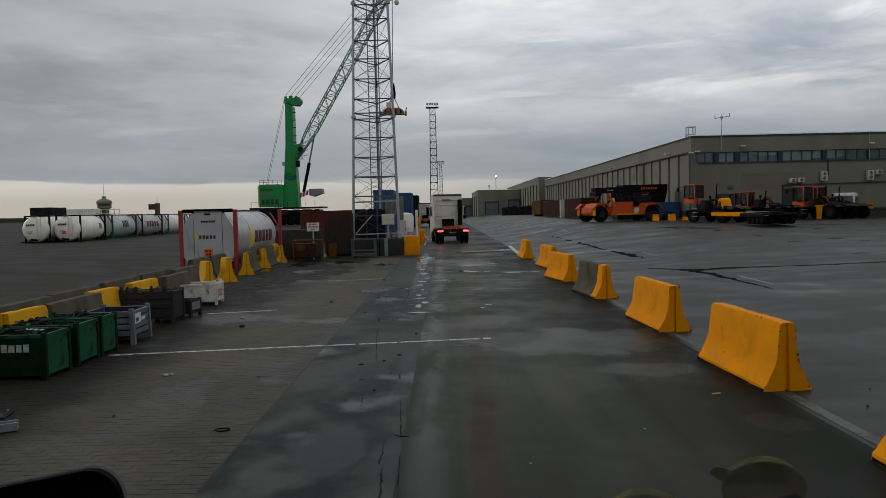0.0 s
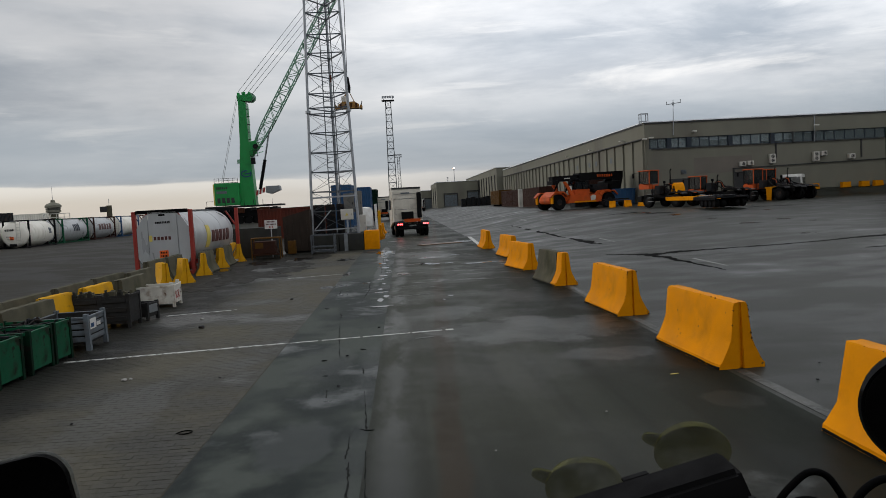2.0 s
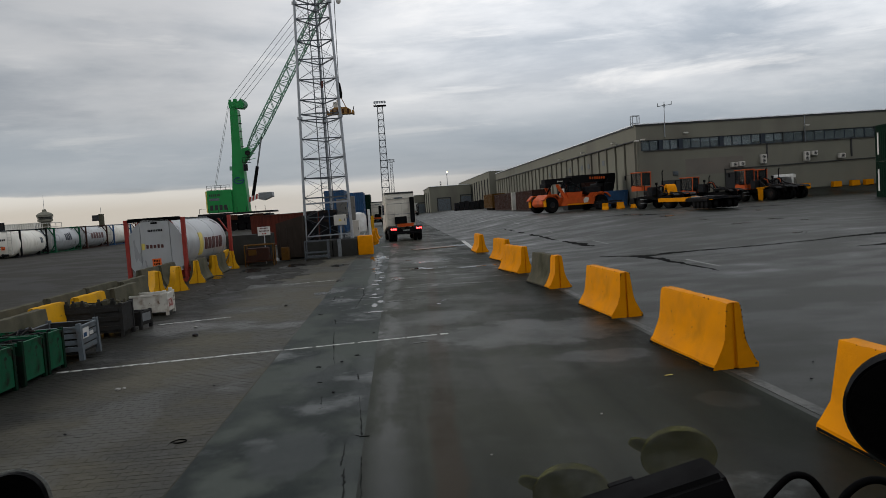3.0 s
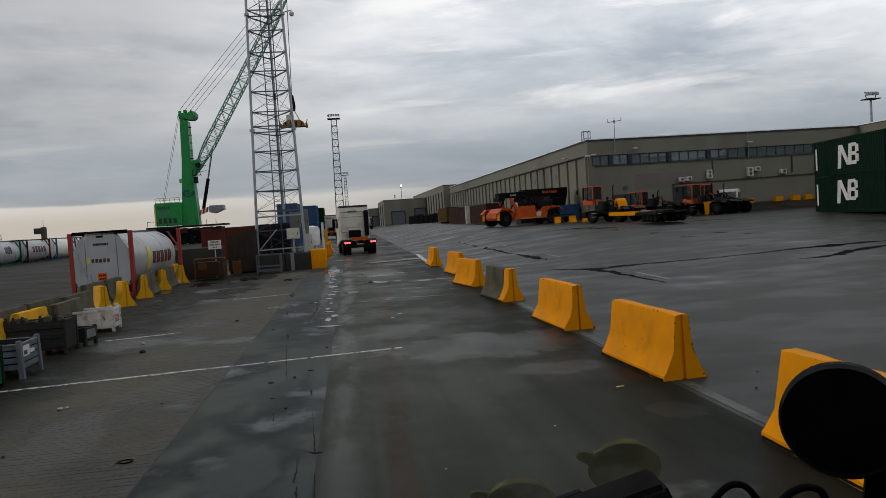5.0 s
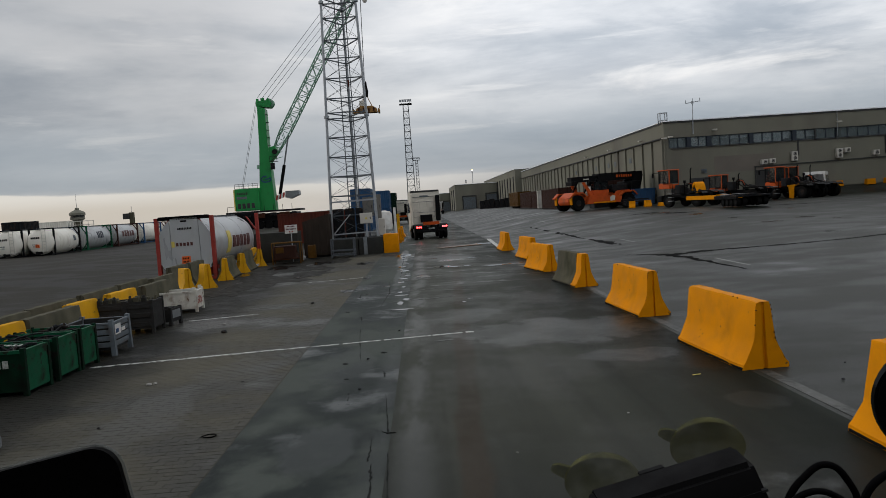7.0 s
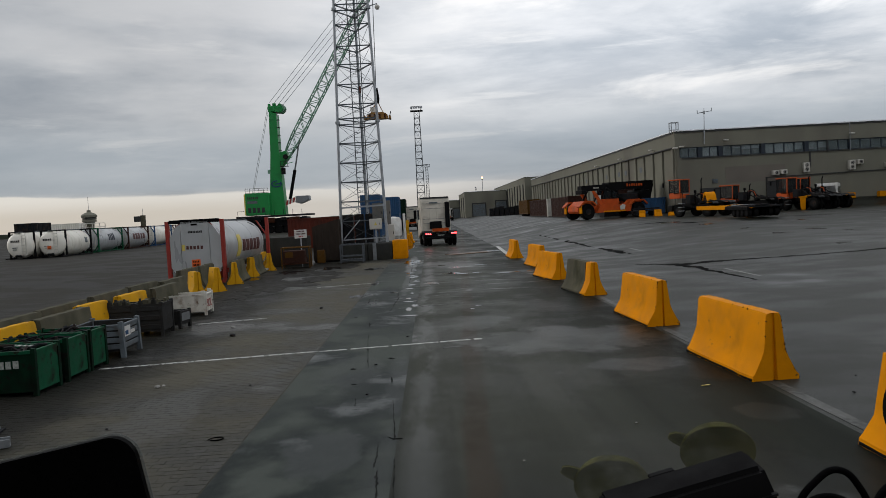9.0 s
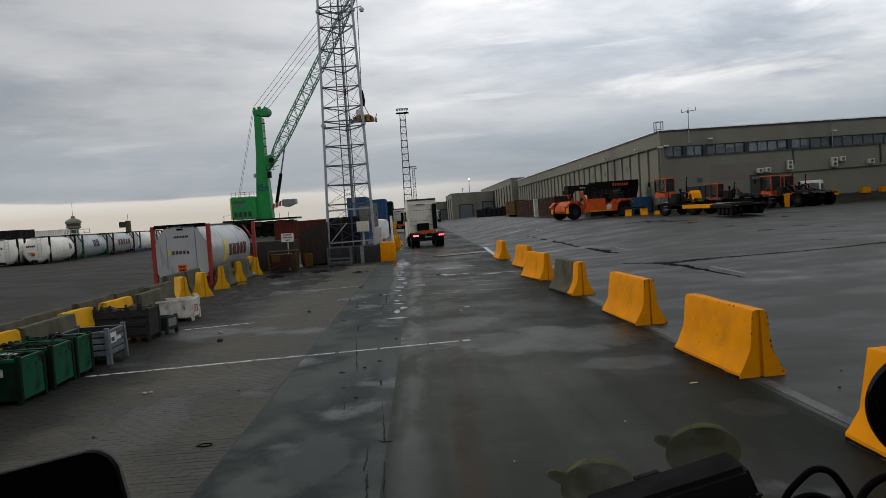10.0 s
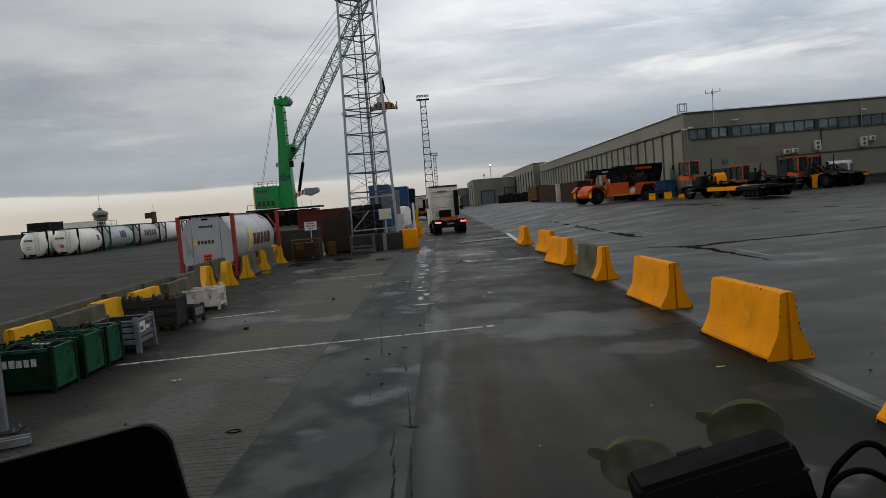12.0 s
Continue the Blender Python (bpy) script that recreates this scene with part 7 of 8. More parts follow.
def tractor_unit(m, label, lit=True, paint="cream_cab"):
    """A two-axle road tractor without trailer, heading +y; the rear end of its frame at y = 0."""
    t = thing("truck_tractor", m, label, "truck", "road tractors")
    for sx in (-0.42, 0.42):
        bm = B()
        box(bm, (sx, 2.9, 0.92), (0.09, 5.7, 0.26))
        part("frame_rail", bm, M["black"], t)
    bm = B()
    prism(bm, [(3.55, 1.0), (5.85, 0.5), (5.95, 1.3), (5.85, 2.1), (5.6, 3.0), (3.55, 3.0)], -1.22, 1.22, "x")
    cab = part("cab", bm, M[paint], t, "cream sleeper cab")
    bm = B()
    prism(bm, [(3.55, 3.0), (5.6, 3.0), (5.1, 3.62), (4.6, 3.78), (3.6, 3.78)], -1.18, 1.18, "x")
    part("roof_fairing", bm, M[paint], cab)
    bm = B()
    box(bm, (0, 3.6, 3.74), (2.3, 0.1, 0.14), bevel=0.02)
    part("roof_edge", bm, M["wall_dark"], cab)
    for x, w in ((-0.78, 0.5), (-0.2, 0.5), (0.38, 0.5)):
        bm = B()
        box(bm, (x, 3.545, 2.2), (w, 0.03, 1.5), bevel=0.01)
        part("rear_panel", bm, M[paint], cab)
    for z in (1.7, 2.05, 2.9, 3.3):
        bm = B()
        box(bm, (-0.1, 3.53, z), (1.8, 0.02, 0.025))
        part("seam", bm, M["crate"], cab)
    bm = B()
    box(bm, (-0.1, 3.44, 3.35), (0.7, 0.02, 0.1))
    part("rear_badge", bm, M["crate"], cab)
    bm = B()
    box(bm, (0.98, 3.35, 2.35), (0.34, 0.42, 2.05), bevel=0.08)
    part("side_fairing", bm, M["black"], t, "black air intake stack")
    bm = B()
    box(bm, (-1.12, 3.35, 2.3), (0.1, 0.42, 2.5), bevel=0.04)
    part("side_fairing", bm, M[paint], t)
    bm = B()
    box(bm, (0.0, 3.3, 1.55), (0.95, 0.36, 0.6), bevel=0.05)
    part("battery_box", bm, M["black"], t)
    for sx in (-1, 1):
        bm = B()
        prism(bm, [(4.0, 2.05), (5.72, 2.05), (5.5, 2.85), (4.2, 2.85)], sx * 1.227 - 0.005, sx * 1.227 + 0.005, "x")
        part("side_window", bm, M["cab_glass"], cab)
    bm = B()
    prism(bm, [(-1.08, 2.1), (1.08, 2.1), (1.0, 2.95), (-1.0, 2.95)], 5.86, 5.9)
    part("windscreen", bm, M["cab_glass"], cab)
    for sx in (-1, 1):
        bm = B()
        box(bm, (sx * 1.42, 5.75, 2.45), (0.22, 0.14, 0.75), bevel=0.04)
        bar(bm, (sx * 1.2, 5.75, 2.7), (sx * 1.4, 5.75, 2.7), 0.05)
        part("mirror", bm, M["black"], cab)
        for k, y in enumerate((1.05, 4.95)):
            if k == 0:
                for dx in (0.78, 1.12):
                    wheel(t, (sx * dx, y, 0.5), 0.5, 0.28, "x", "dark_crate")
            else:
                wheel(t, (sx * 1.02, y, 0.5), 0.5, 0.3, "x", "dark_crate")
        bm = B()
        prism(bm, [(0.35, 0.85), (0.5, 1.0), (0.7, 1.1), (1.4, 1.1), (1.65, 0.98), (1.8, 0.8), (1.85, 0.86), (1.7, 1.05), (1.42, 1.16), (0.68, 1.16), (0.45, 1.06), (0.3, 0.88)], sx * 0.62, sx * 1.28, "x")
        part("mudguard", bm, M["black"], t)
        bm = B()
        box(bm, (sx * 0.98, -0.03, 0.95), (0.5, 0.1, 0.2), bevel=0.02)
        lamp = part("tail_lamp", bm, M["black"], t, "rear lamp cluster")
        bm = B()
        for k in range(3):
            cyl(bm, (sx * (0.82 + k * 0.15), -0.085, 0.95), (sx * (0.82 + k * 0.15), -0.1, 0.95), 0.062, 12)
        part("lamp_lens", bm, M["lamp_red" if lit else "darkred"], lamp, "glowing red lens" if lit else "")
    bm = B()
    prism(bm, [(-0.62, 1.1), (0.62, 1.1), (0.62, 1.34), (-0.62, 1.34)], 0.15, 0.24)
    part("ramp_plate", bm, M["orange"], t, "orange plate at the rear of the frame")
    bm = B()
    cyl(bm, (0, 1.1, 1.12), (0, 1.1, 1.22), 0.48, 20)
    part("fifth_wheel", bm, M["black"], t)
    bm = B()
    box(bm, (0, 0.02, 0.62), (2.2, 0.1, 0.16), bevel=0.02)
    box(bm, (0, 0.1, 0.8), (2.3, 0.08, 0.3))
    part("rear_beam", bm, M["black"], t)
    bm = B()
    bars_text(bm, -0.26, 0.78, 0.52, 0.11, 7, 0.03)
    part("number_plate_bars", bm, M["stencil"], t)
    for sx in (-0.85, 0.85):
        bm = B()
        box(bm, (sx, 2.5, 0.75), (0.6, 1.1, 0.6), bevel=0.08)
        part("fuel_tank", bm, M["grey_steel"], t)
    return t


tractor_unit(pose(0.72, 54.3, 0, 0, 0, 6.0), "cream road tractor with lit tail lamps and orange rear plate")
tractor_unit(pose(-2.9, 112, 0, 0, 0, 0), "road tractor parked farther down the road", False)
tractor_unit(pose(5.2, 205, 0, 0, 0, 0), "white road tractor far down the road", False, "white")


def terminal_tractor(m, label, zb=1.5, zt=3.1):
    """A yard tractor with a half-width cab, heading +x; the front axle at x = 0, the cab from zb to zt."""
    t = thing("terminal_tractor", m, label, "terminal tractor", "yard tractors")
    zs = zb + 0.31 * (zt - zb)
    for sy in (-0.42, 0.42):
        bm = B()
        box(bm, (-1.4, sy, 0.86), (4.8, 0.14, 0.32), bevel=0.02)
        part("chassis_rail", bm, M["black"], t)
    bm = B()
    box(bm, (0.85, 0, 0.72), (0.5, 2.3, 0.5), bevel=0.06)
    part("bumper", bm, M["black"], t)
    bm = B()
    prism(bm, [(-0.22, zb), (0.9, zb), (0.96, zs), (0.5, zs), (0.4, zs - 0.12), (-0.22, zs - 0.12)], 0.0, 1.12)
    bmesh.ops.bevel(bm, geom=[e for e in bm.edges], offset=0.03, segments=2, affect="EDGES")
    cab = part("cab", bm, M["orange"], t, "orange cab with large windows")
    for x, y, wd in ((-0.19, 0.03, 0.06), (-0.19, 1.08, 0.06), (0.88, 0.03, 0.09), (0.88, 1.08, 0.09), (0.38, 1.08, 0.05)):
        bm = B()
        bar(bm, (x, y, zs - 0.1), (x - 0.03, y, zt - 0.08), wd)
        part("pillar", bm, M["orange" if x < 0.3 else "black"], cab)
    bm = B()
    box(bm, (0.34, 0.56, zt - 0.05), (1.26, 1.2, 0.09), bevel=0.035)
    part("cab_roof", bm, M["orange"], cab)
    zm, zh = (zs + zt) / 2 - 0.06, zt - zs - 0.06
    for c, s in (((0.34, 0.03, zm), (1.0, 0.012, zh)), ((0.34, 1.09, zm), (1.0, 0.012, zh)), ((0.88, 0.56, zm), (0.012, 0.98, zh)), ((-0.2, 0.56, zm), (0.012, 0.98, zh))):
        bm = B()
        box(bm, c, s)
        part("cab_window", bm, M["cab_glass"], cab)
    bm = B()
    box(bm, (0.3, 0.56, zs + 0.02), (0.45, 0.5, 0.12), bevel=0.04)
    box(bm, (0.08, 0.56, zs + 0.3), (0.12, 0.46, 0.56), bevel=0.05)
    part("driver_seat", bm, M["black"], cab)
    bm = B()
    cyl(bm, (0.66, 0.56, zs), (0.6, 0.56, zs + 0.25), 0.03, 6)
    cyl(bm, (0.6, 0.56, zs + 0.25), (0.58, 0.56, zs + 0.28), 0.2, 14)
    part("steering_wheel", bm, M["black"], cab)
    bm = B()
    box(bm, (0.3, -0.7, 1.22), (1.3, 0.8, 0.5), bevel=0.06)
    for k in range(4):
        box(bm, (0.3, -1.11, 1.08 + k * 0.1), (0.9, 0.03, 0.03))
    part("engine_cover", bm, M["dark_crate"], t)
    bm = B()
    cyl(bm, (-0.75, -0.75, 1.1), (-0.75, -0.75, zt - 0.15), 0.045, 10)
    cyl(bm, (-0.75, -0.75, 1.4), (-0.75, -0.75, 1.95), 0.09, 12)
    cyl(bm, (-0.75, -0.75, zt - 0.15), (-0.86, -0.75, zt + 0.02), 0.045, 10)
    part("exhaust", bm, M["black"], t)
    bm = B()
    cyl(bm, (-0.6, -0.2, 1.1), (-0.6, -0.2, 1.95), 0.06, 10)
    cyl(bm, (-0.6, -0.2, 1.9), (-0.6, -0.2, 2.1), 0.11, 12)
    part("air_intake", bm, M["black"], t)
    bm = B()
    box(bm, (-0.85, 0.45, 1.4), (0.5, 0.95, 0.7), bevel=0.04)
    part("hydraulic_tank", bm, M["dark_crate"], t)
    bm = B()
    for y in (-0.55, 0.55):
        bar(bm, (-1.25, y, 1.0), (-1.25, y, 1.8), 0.06)
        bar(bm, (-1.25, y, 1.65), (-2.0, y, 1.15), 0.06)
    bar(bm, (-1.25, -0.55, 1.8), (-1.25, 0.55, 1.8), 0.06)
    part("hose_frame", bm, M["black"], t)
    for k in range(4):
        bm = B()
        pts = [Vector((-0.85, -0.3 + k * 0.2, 1.7)), Vector((-1.2, -0.28 + k * 0.2, 1.95 - k * 0.1)), Vector((-1.5, -0.2 + k * 0.14, 1.75)), Vector((-1.75, 0.0, 1.2))]
        for a, b in zip(pts, pts[1:]):
            cyl(bm, a, b, 0.028, 6)
        part("air_hose", bm, M["orange" if k == 1 else "black"], t)
    bm = B()
    prism(bm, [(-3.9, 1.08), (-1.8, 1.08), (-1.9, 1.25), (-3.6, 1.22)], -0.45, 0.45)
    part("fifth_wheel", bm, M["black"], t)
    bm = B()
    bar(bm, (-3.4, -0.3, 1.0), (-1.9, -0.3, 1.4), 0.12)
    bar(bm, (-3.4, 0.3, 1.0), (-1.9, 0.3, 1.4), 0.12)
    part("lift_arm", bm, M["dark_crate"], t)
    bm = B()
    bar(bm, (0.9, 1.1, zt - 0.25), (1.2, 1.4, zt - 0.2), 0.03)
    box(bm, (1.2, 1.43, zt - 0.42), (0.06, 0.18, 0.36), bevel=0.02)
    part("mirror", bm, M["black"], cab)
    for sy in (-1, 1):
        wheel(t, (0, sy * 0.98, 0.52), 0.52, 0.32, "y", "dark_crate")
        for dy in (0.75, 1.08):
            wheel(t, (-2.9, sy * dy, 0.52), 0.52, 0.28, "y", "dark_crate")
        bm = B()
        prism(bm, [(-3.6, 0.95), (-3.4, 1.1), (-2.4, 1.1), (-2.2, 0.95), (-2.2, 1.02), (-2.38, 1.16), (-3.42, 1.16), (-3.6, 1.02)], sy * 0.6, sy * 1.25)
        part("mudguard", bm, M["black"], t)
    for k in range(3):
        bm = B()
        box(bm, (-0.4, 1.2, 0.5 + k * 0.3), (0.45, 0.25, 0.04))
        part("step", bm, M["grey_steel"], t)
    bm = B()
    bar(bm, (-0.66, 1.28, 0.9), (-0.66, 1.28, zs + 0.3), 0.035)
    part("grab_rail", bm, M["black"], t)
    return t


def roll_trailer(m, label, length=6.2, paint="yellow"):
    """A low roll trailer behind a yard tractor, running along -x from its neck."""
    t = thing("roll_trailer", m, label, "trailer", "roll trailers")
    d0, d1 = -0.8 - length * 0.56, -0.8 - length
    bm = B()
    box(bm, ((d0 + d1) / 2, 0, 0.68), (d0 - d1, 2.4, 0.12), bevel=0.02)
    part("deck", bm, M["dark_crate"], t)
    for k in range(5):
        bm = B()
        box(bm, (d0 + (d1 - d0) * (k + 0.5) / 5, 0, 0.752), (0.1, 2.36, 0.03))
        part("deck_bearer", bm, M["dark_crate"], t)
    for sy in (-0.95, 0.95):
        bm = B()
        box(bm, ((d0 + 0.35) / 2, sy, 0.66), (0.35 - d0, 0.16, 0.30), bevel=0.02)
        part("neck_beam", bm, M[paint], t)
    for k in range(3):
        bm = B()
        box(bm, (d0 * (k + 0.6) / 3, 0, 0.62), (0.12, 1.8, 0.16), bevel=0.015)
        part("cross_member", bm, M[paint], t)
    for sy in (-1.14, 1.14):
        bm = B()
        box(bm, ((d0 + d1) / 2, sy, 0.58), (d0 - d1, 0.13, 0.16))
        part("rear_beam", bm, M["black"], t)
    bm = B()
    n = 14
    outer = [(0.56 * math.cos(math.pi * k / n) + 0.25, 0.78 + 1.12 * math.sin(math.pi * k / n)) for k in range(n + 1)]
    inner = [(0.36 * math.cos(math.pi * k / n) + 0.25, 0.78 + 0.90 * math.sin(math.pi * k / n)) for k in range(n + 1)]
    prism(bm, outer + inner[::-1], -0.36, 0.36)
    part("gooseneck", bm, M[paint], t, "arched yellow gooseneck", True)
    for k in range(4):
        for sy in (-0.95, -0.5, 0.5, 0.95):
            wheel(t, (d1 + 0.4 + k * 0.62, sy, 0.29), 0.29, 0.3, "y", "black")
    for k in range(3):
        bm = B()
        box(bm, (d0 - 0.6 - k * 1.2, 0.2, 0.79), (0.8, 1.3 - 0.2 * k, 0.08), bevel=0.02)
        part("timber", bm, M["grey_steel" if k == 0 else "dark_crate"], t)
    return t


def at(x, y, dz=0.0, turn=180.0):
    return pose(x, y, ground_z(x, y) + dz, 0, 0, turn)


terminal_tractor(at(20.9, 57.9, 0, 118), "orange yard tractor coupled to a yellow roll trailer", 1.5, 3.05)
roll_trailer(at(21.95, 55.8, 0, 92), "yellow roll trailer with an arched gooseneck and black wheels", 7.6)
terminal_tractor(at(26.2, 60.9, 0, 128), "orange yard tractor parked behind a roll trailer", 0.85, 2.42)
terminal_tractor(at(31.2, 60.9, 0, 110), "orange yard tractor parked by the warehouse", 0.98, 2.78)
terminal_tractor(at(32.9, 61.9, 0, 108), "orange yard tractor with black exhaust parked by the warehouse", 0.98, 2.72)
bm = B()
prism(bm, [(-0.33, 0.05), (0.22, 0.0), (0.3, 1.02), (-0.38, 1.08)], -0.06, 0.0)
prism(bm, [(-0.38, 1.02), (0.3, 0.98), (0.9, 1.12), (0.9, 1.17), (-0.38, 1.1)], -0.06, 0.7)
tagged(part("tow_frame", bm, M["yellow"]), "yellow steel tow frame standing between the tractors", "tow frame").matrix_basis = at(30.6, 58.4, 0.02, -20) @ Matrix.Diagonal((0.65, 1, 1, 1))


def delivery_van(m):
    t = thing("delivery_van", m, "white high-roof delivery van parked at the warehouse", "van")
    bm = B()
    prism(bm, [(-2.6, 0.45), (2.5, 0.45), (2.7, 0.7), (2.65, 1.15), (1.95, 1.35), (1.35, 2.3), (1.0, 2.5), (-2.5, 2.5), (-2.65, 2.2), (-2.65, 0.6)], -0.98, 0.98)
    bmesh.ops.bevel(bm, geom=[e for e in bm.edges], offset=0.06, segments=2, affect="EDGES")
    body = part("body", bm, M["white"], t, "", True)
    for sy in (-0.99, 0.99):
        bm = B()
        prism(bm, [(0.3, 1.4), (1.75, 1.4), (1.25, 2.15), (0.3, 2.15)], sy - 0.008, sy + 0.008)
        part("side_window", bm, M["cab_glass"], body)
        for x0, x1 in ((-2.35, -1.15), (-1.05, 0.2)):
            bm = B()
            prism(bm, [(x0, 1.4), (x1, 1.4), (x1, 2.12), (x0, 2.12)], sy - 0.008, sy + 0.008)
            part("side_window", bm, M["cab_glass"], body)
    bm = B()
    prism(bm, [(-0.85, 1.45), (0.85, 1.45), (0.8, 2.2), (-0.8, 2.2)], -2.665, -2.64, "x")
    part("rear_window", bm, M["cab_glass"], body)
    bm = B()
    prism(bm, [(1.98, 1.36), (1.4, 2.28), (1.44, 2.3), (2.02, 1.38)], -0.8, 0.8)
    part("windscreen", bm, M["cab_glass"], body)
    bm = B()
    box(bm, (2.62, 0, 0.55), (0.2, 1.9, 0.28), bevel=0.05)
    part("bumper", bm, M["black"], t)
    for x in (-1.6, 1.75):
        for sy in (-0.86, 0.86):
            wheel(t, (x, sy, 0.34), 0.34, 0.22, "y", "grey_steel")
    for sy in (-0.95, 0.95):
        bm = B()
        box(bm, (-2.64, sy * 0.96, 1.3), (0.06, 0.1, 0.5), bevel=0.01)
        part("tail_lamp", bm, M["darkred"], t)


delivery_van(at(35.5, 63.4, 0, 56) @ Matrix.Diagonal((0.8, 0.88, 0.86, 1)))


def reach_stacker():
    t = thing("reach_stacker", pose(16.8, 69.0, ground_z(16.6, 69.0) + 0.01, 0, 0, 16) @ Matrix.Diagonal((0.9, 1, 1, 1)), "orange reach stacker with its black boom lowered", "reach stacker")
    bm = B()
    prism(bm, [(-3.8, 0.85), (-3.65, 1.3), (-3.0, 1.75), (-2.0, 1.75), (-1.5, 1.35), (1.6, 1.3), (2.2, 1.7), (4.4, 1.75), (4.7, 1.5), (4.6, 0.8), (-1.8, 0.55), (-3.6, 0.6)], -1.1, 1.1)
    bmesh.ops.bevel(bm, geom=[e for e in bm.edges], offset=0.05, segments=2, affect="EDGES")
    part("chassis", bm, M["orange"], t, "orange chassis")
    bm = B()
    prism(bm, [(-1.9, 0.6), (2.1, 0.6), (2.3, 1.28), (-1.5, 1.32)], -1.62, -1.26)
    part("side_skirt", bm, M["orange"], t)
    bm = B()
    prism(bm, [(-1.2, 0.62), (1.4, 0.62), (1.5, 0.74), (-1.1, 0.74)], -1.66, -1.63)
    part("skirt_edge", bm, M["yellow"], t)
    bm = B()
    prism(bm, [(0.85, 0.75), (1.35, 0.8), (1.45, 1.2), (1.1, 1.3), (0.8, 1.1)], -1.65, -1.625)
    part("side_mark", bm, M["offwhite"], t, "pale animal-like mark as a plain patch")
    for sy in (-1, 1):
        wheel(t, (-2.95, sy * 1.42, 0.74), 0.74, 0.7, "y", "dark_crate", 0.42)
        wheel(t, (3.1, sy * 1.4, 0.72), 0.72, 0.6, "y", "dark_crate", 0.42)
        bm = B()
        prism(bm, [(-4.05, 1.25), (-3.5, 1.72), (-2.4, 1.72), (-1.95, 1.3), (-2.05, 1.24), (-2.45, 1.6), (-3.45, 1.6), (-3.95, 1.18)], sy * 1.27, sy * 1.8)
        part("mudguard", bm, M["orange"], t)
        bm = B()
        prism(bm, [(2.05, 1.25), (2.5, 1.66), (3.7, 1.66), (4.15, 1.25), (4.05, 1.18), (3.65, 1.54), (2.55, 1.54), (2.15, 1.18)], sy * 1.27, sy * 1.72)
        part("mudguard", bm, M["orange"], t)
        bm = B()
        box(bm, (-3.75, sy * 1.55, 1.0), (0.12, 0.4, 0.8), bevel=0.02)
        part("yellow_guard", bm, M["yellow"], t)
    # cab
    bm = B()
    prism(bm, [(-0.6, 1.3), (1.05, 1.3), (1.15, 1.85), (-0.72, 1.85)], -1.0, 0.3)
    cab = part("cab", bm, M["orange"], t)
    for c, s in (((0.2, -0.99, 2.25), (1.5, 0.012, 0.72)), ((0.2, 0.29, 2.25), (1.5, 0.012, 0.72)), ((-0.6, -0.35, 2.25), (0.012, 1.2, 0.72)), ((1.0, -0.35, 2.25), (0.012, 1.2, 0.72))):
        bm = B()
        box(bm, c, s)
        part("cab_glazing", bm, M["cab_glass"], cab)
    bm = B()
    box(bm, (0.35, -0.5, 1.95), (0.5, 0.5, 0.15), bevel=0.04)
    box(bm, (0.62, -0.5, 2.2), (0.12, 0.5, 0.5), bevel=0.04)
    part("driver_seat", bm, M["black"], cab)
    for a, b in (((-0.72, 1.85), (-0.55, 2.6)), ((1.15, 1.85), (0.95, 2.6)), ((0.3, 1.85), (0.3, 2.6))):
        for y in (-1.0, 0.3):
            bm = B()
            bar(bm, (a[0], y, a[1]), (b[0], y, b[1]), 0.09)
            part("pillar", bm, M["black"], cab)
    bm = B()
    box(bm, (0.2, -0.75, 2.63), (1.7, 0.6, 0.06), bevel=0.02)
    part("cab_roof", bm, M["black"], cab)
    bm = B()
    box(bm, (-1.45, -1.15, 1.95), (0.55, 0.2, 0.55), bevel=0.03)
    part("white_panel", bm, M["offwhite"], t)
    # boom
    bm = B()
    prism(bm, [(-2.9, 2.68), (0.9, 2.72), (0.9, 3.28), (-2.9, 3.2)], -0.4, 0.4)
    part("inner_boom", bm, M["black"], t)
    bm = B()
    prism(bm, [(0.2, 2.66), (5.4, 2.75), (5.6, 2.95), (5.6, 3.48), (0.2, 3.42)], -0.62, 0.62)
    boom = part("outer_boom", bm, M["black"], t, "black outer boom")
    bm = B()
    bars_text(bm, 2.3, 2.98, 2.0, 0.26, 7, -0.632, 0.3, 2)
    part("boom_lettering", bm, M["orange"], boom, "orange name drawn as bars")
    bm = B()
    bars_text(bm, -1.5, 2.9, 0.7, 0.12, 6, -0.41, 0.3, 6)
    part("boom_mark", bm, M["offwhite"], boom)
    bm = B()
    box(bm, (-2.7, 0, 2.6), (0.6, 1.2, 0.4), bevel=0.05)
    part("spreader_head", bm, M["black"], t)
    for y in (-0.85, 0.85):
        bm = B()
        cyl(bm, (1.9, y, 1.6), (-0.3, y, 2.85), 0.15, 10)
        part("lift_cylinder", bm, M["black"], t)
        bm = B()
        prism(bm, [(-2.2, 2.65), (-1.9, 2.65), (-0.9, 1.3), (-1.35, 1.3)], y * 1.5 - 0.09, y * 1.5 + 0.09)
        part("strut", bm, M["orange"], t)
        bm = B()
        bar(bm, (-2.0, y * 1.4, 1.6), (-1.2, y * 1.4, 2.8), 0.14)
        part("brace", bm, M["black"], t)
        bm = B()
        prism(bm, [(3.6, 1.7), (5.0, 1.7), (5.4, 3.1), (4.5, 3.1)], y * 0.95 - 0.15, y * 0.95 + 0.15)
        part("boom_tower", bm, M["black"], t)
    bm = B()
    box(bm, (4.2, 0, 2.05), (1.1, 2.6, 1.0), bevel=0.1)
    part("counterweight", bm, M["black"], t)
    bm = B()
    box(bm, (2.6, 0, 1.95), (2.0, 1.7, 0.7), bevel=0.1)
    part("engine_cover", bm, M["dark_crate"], t)


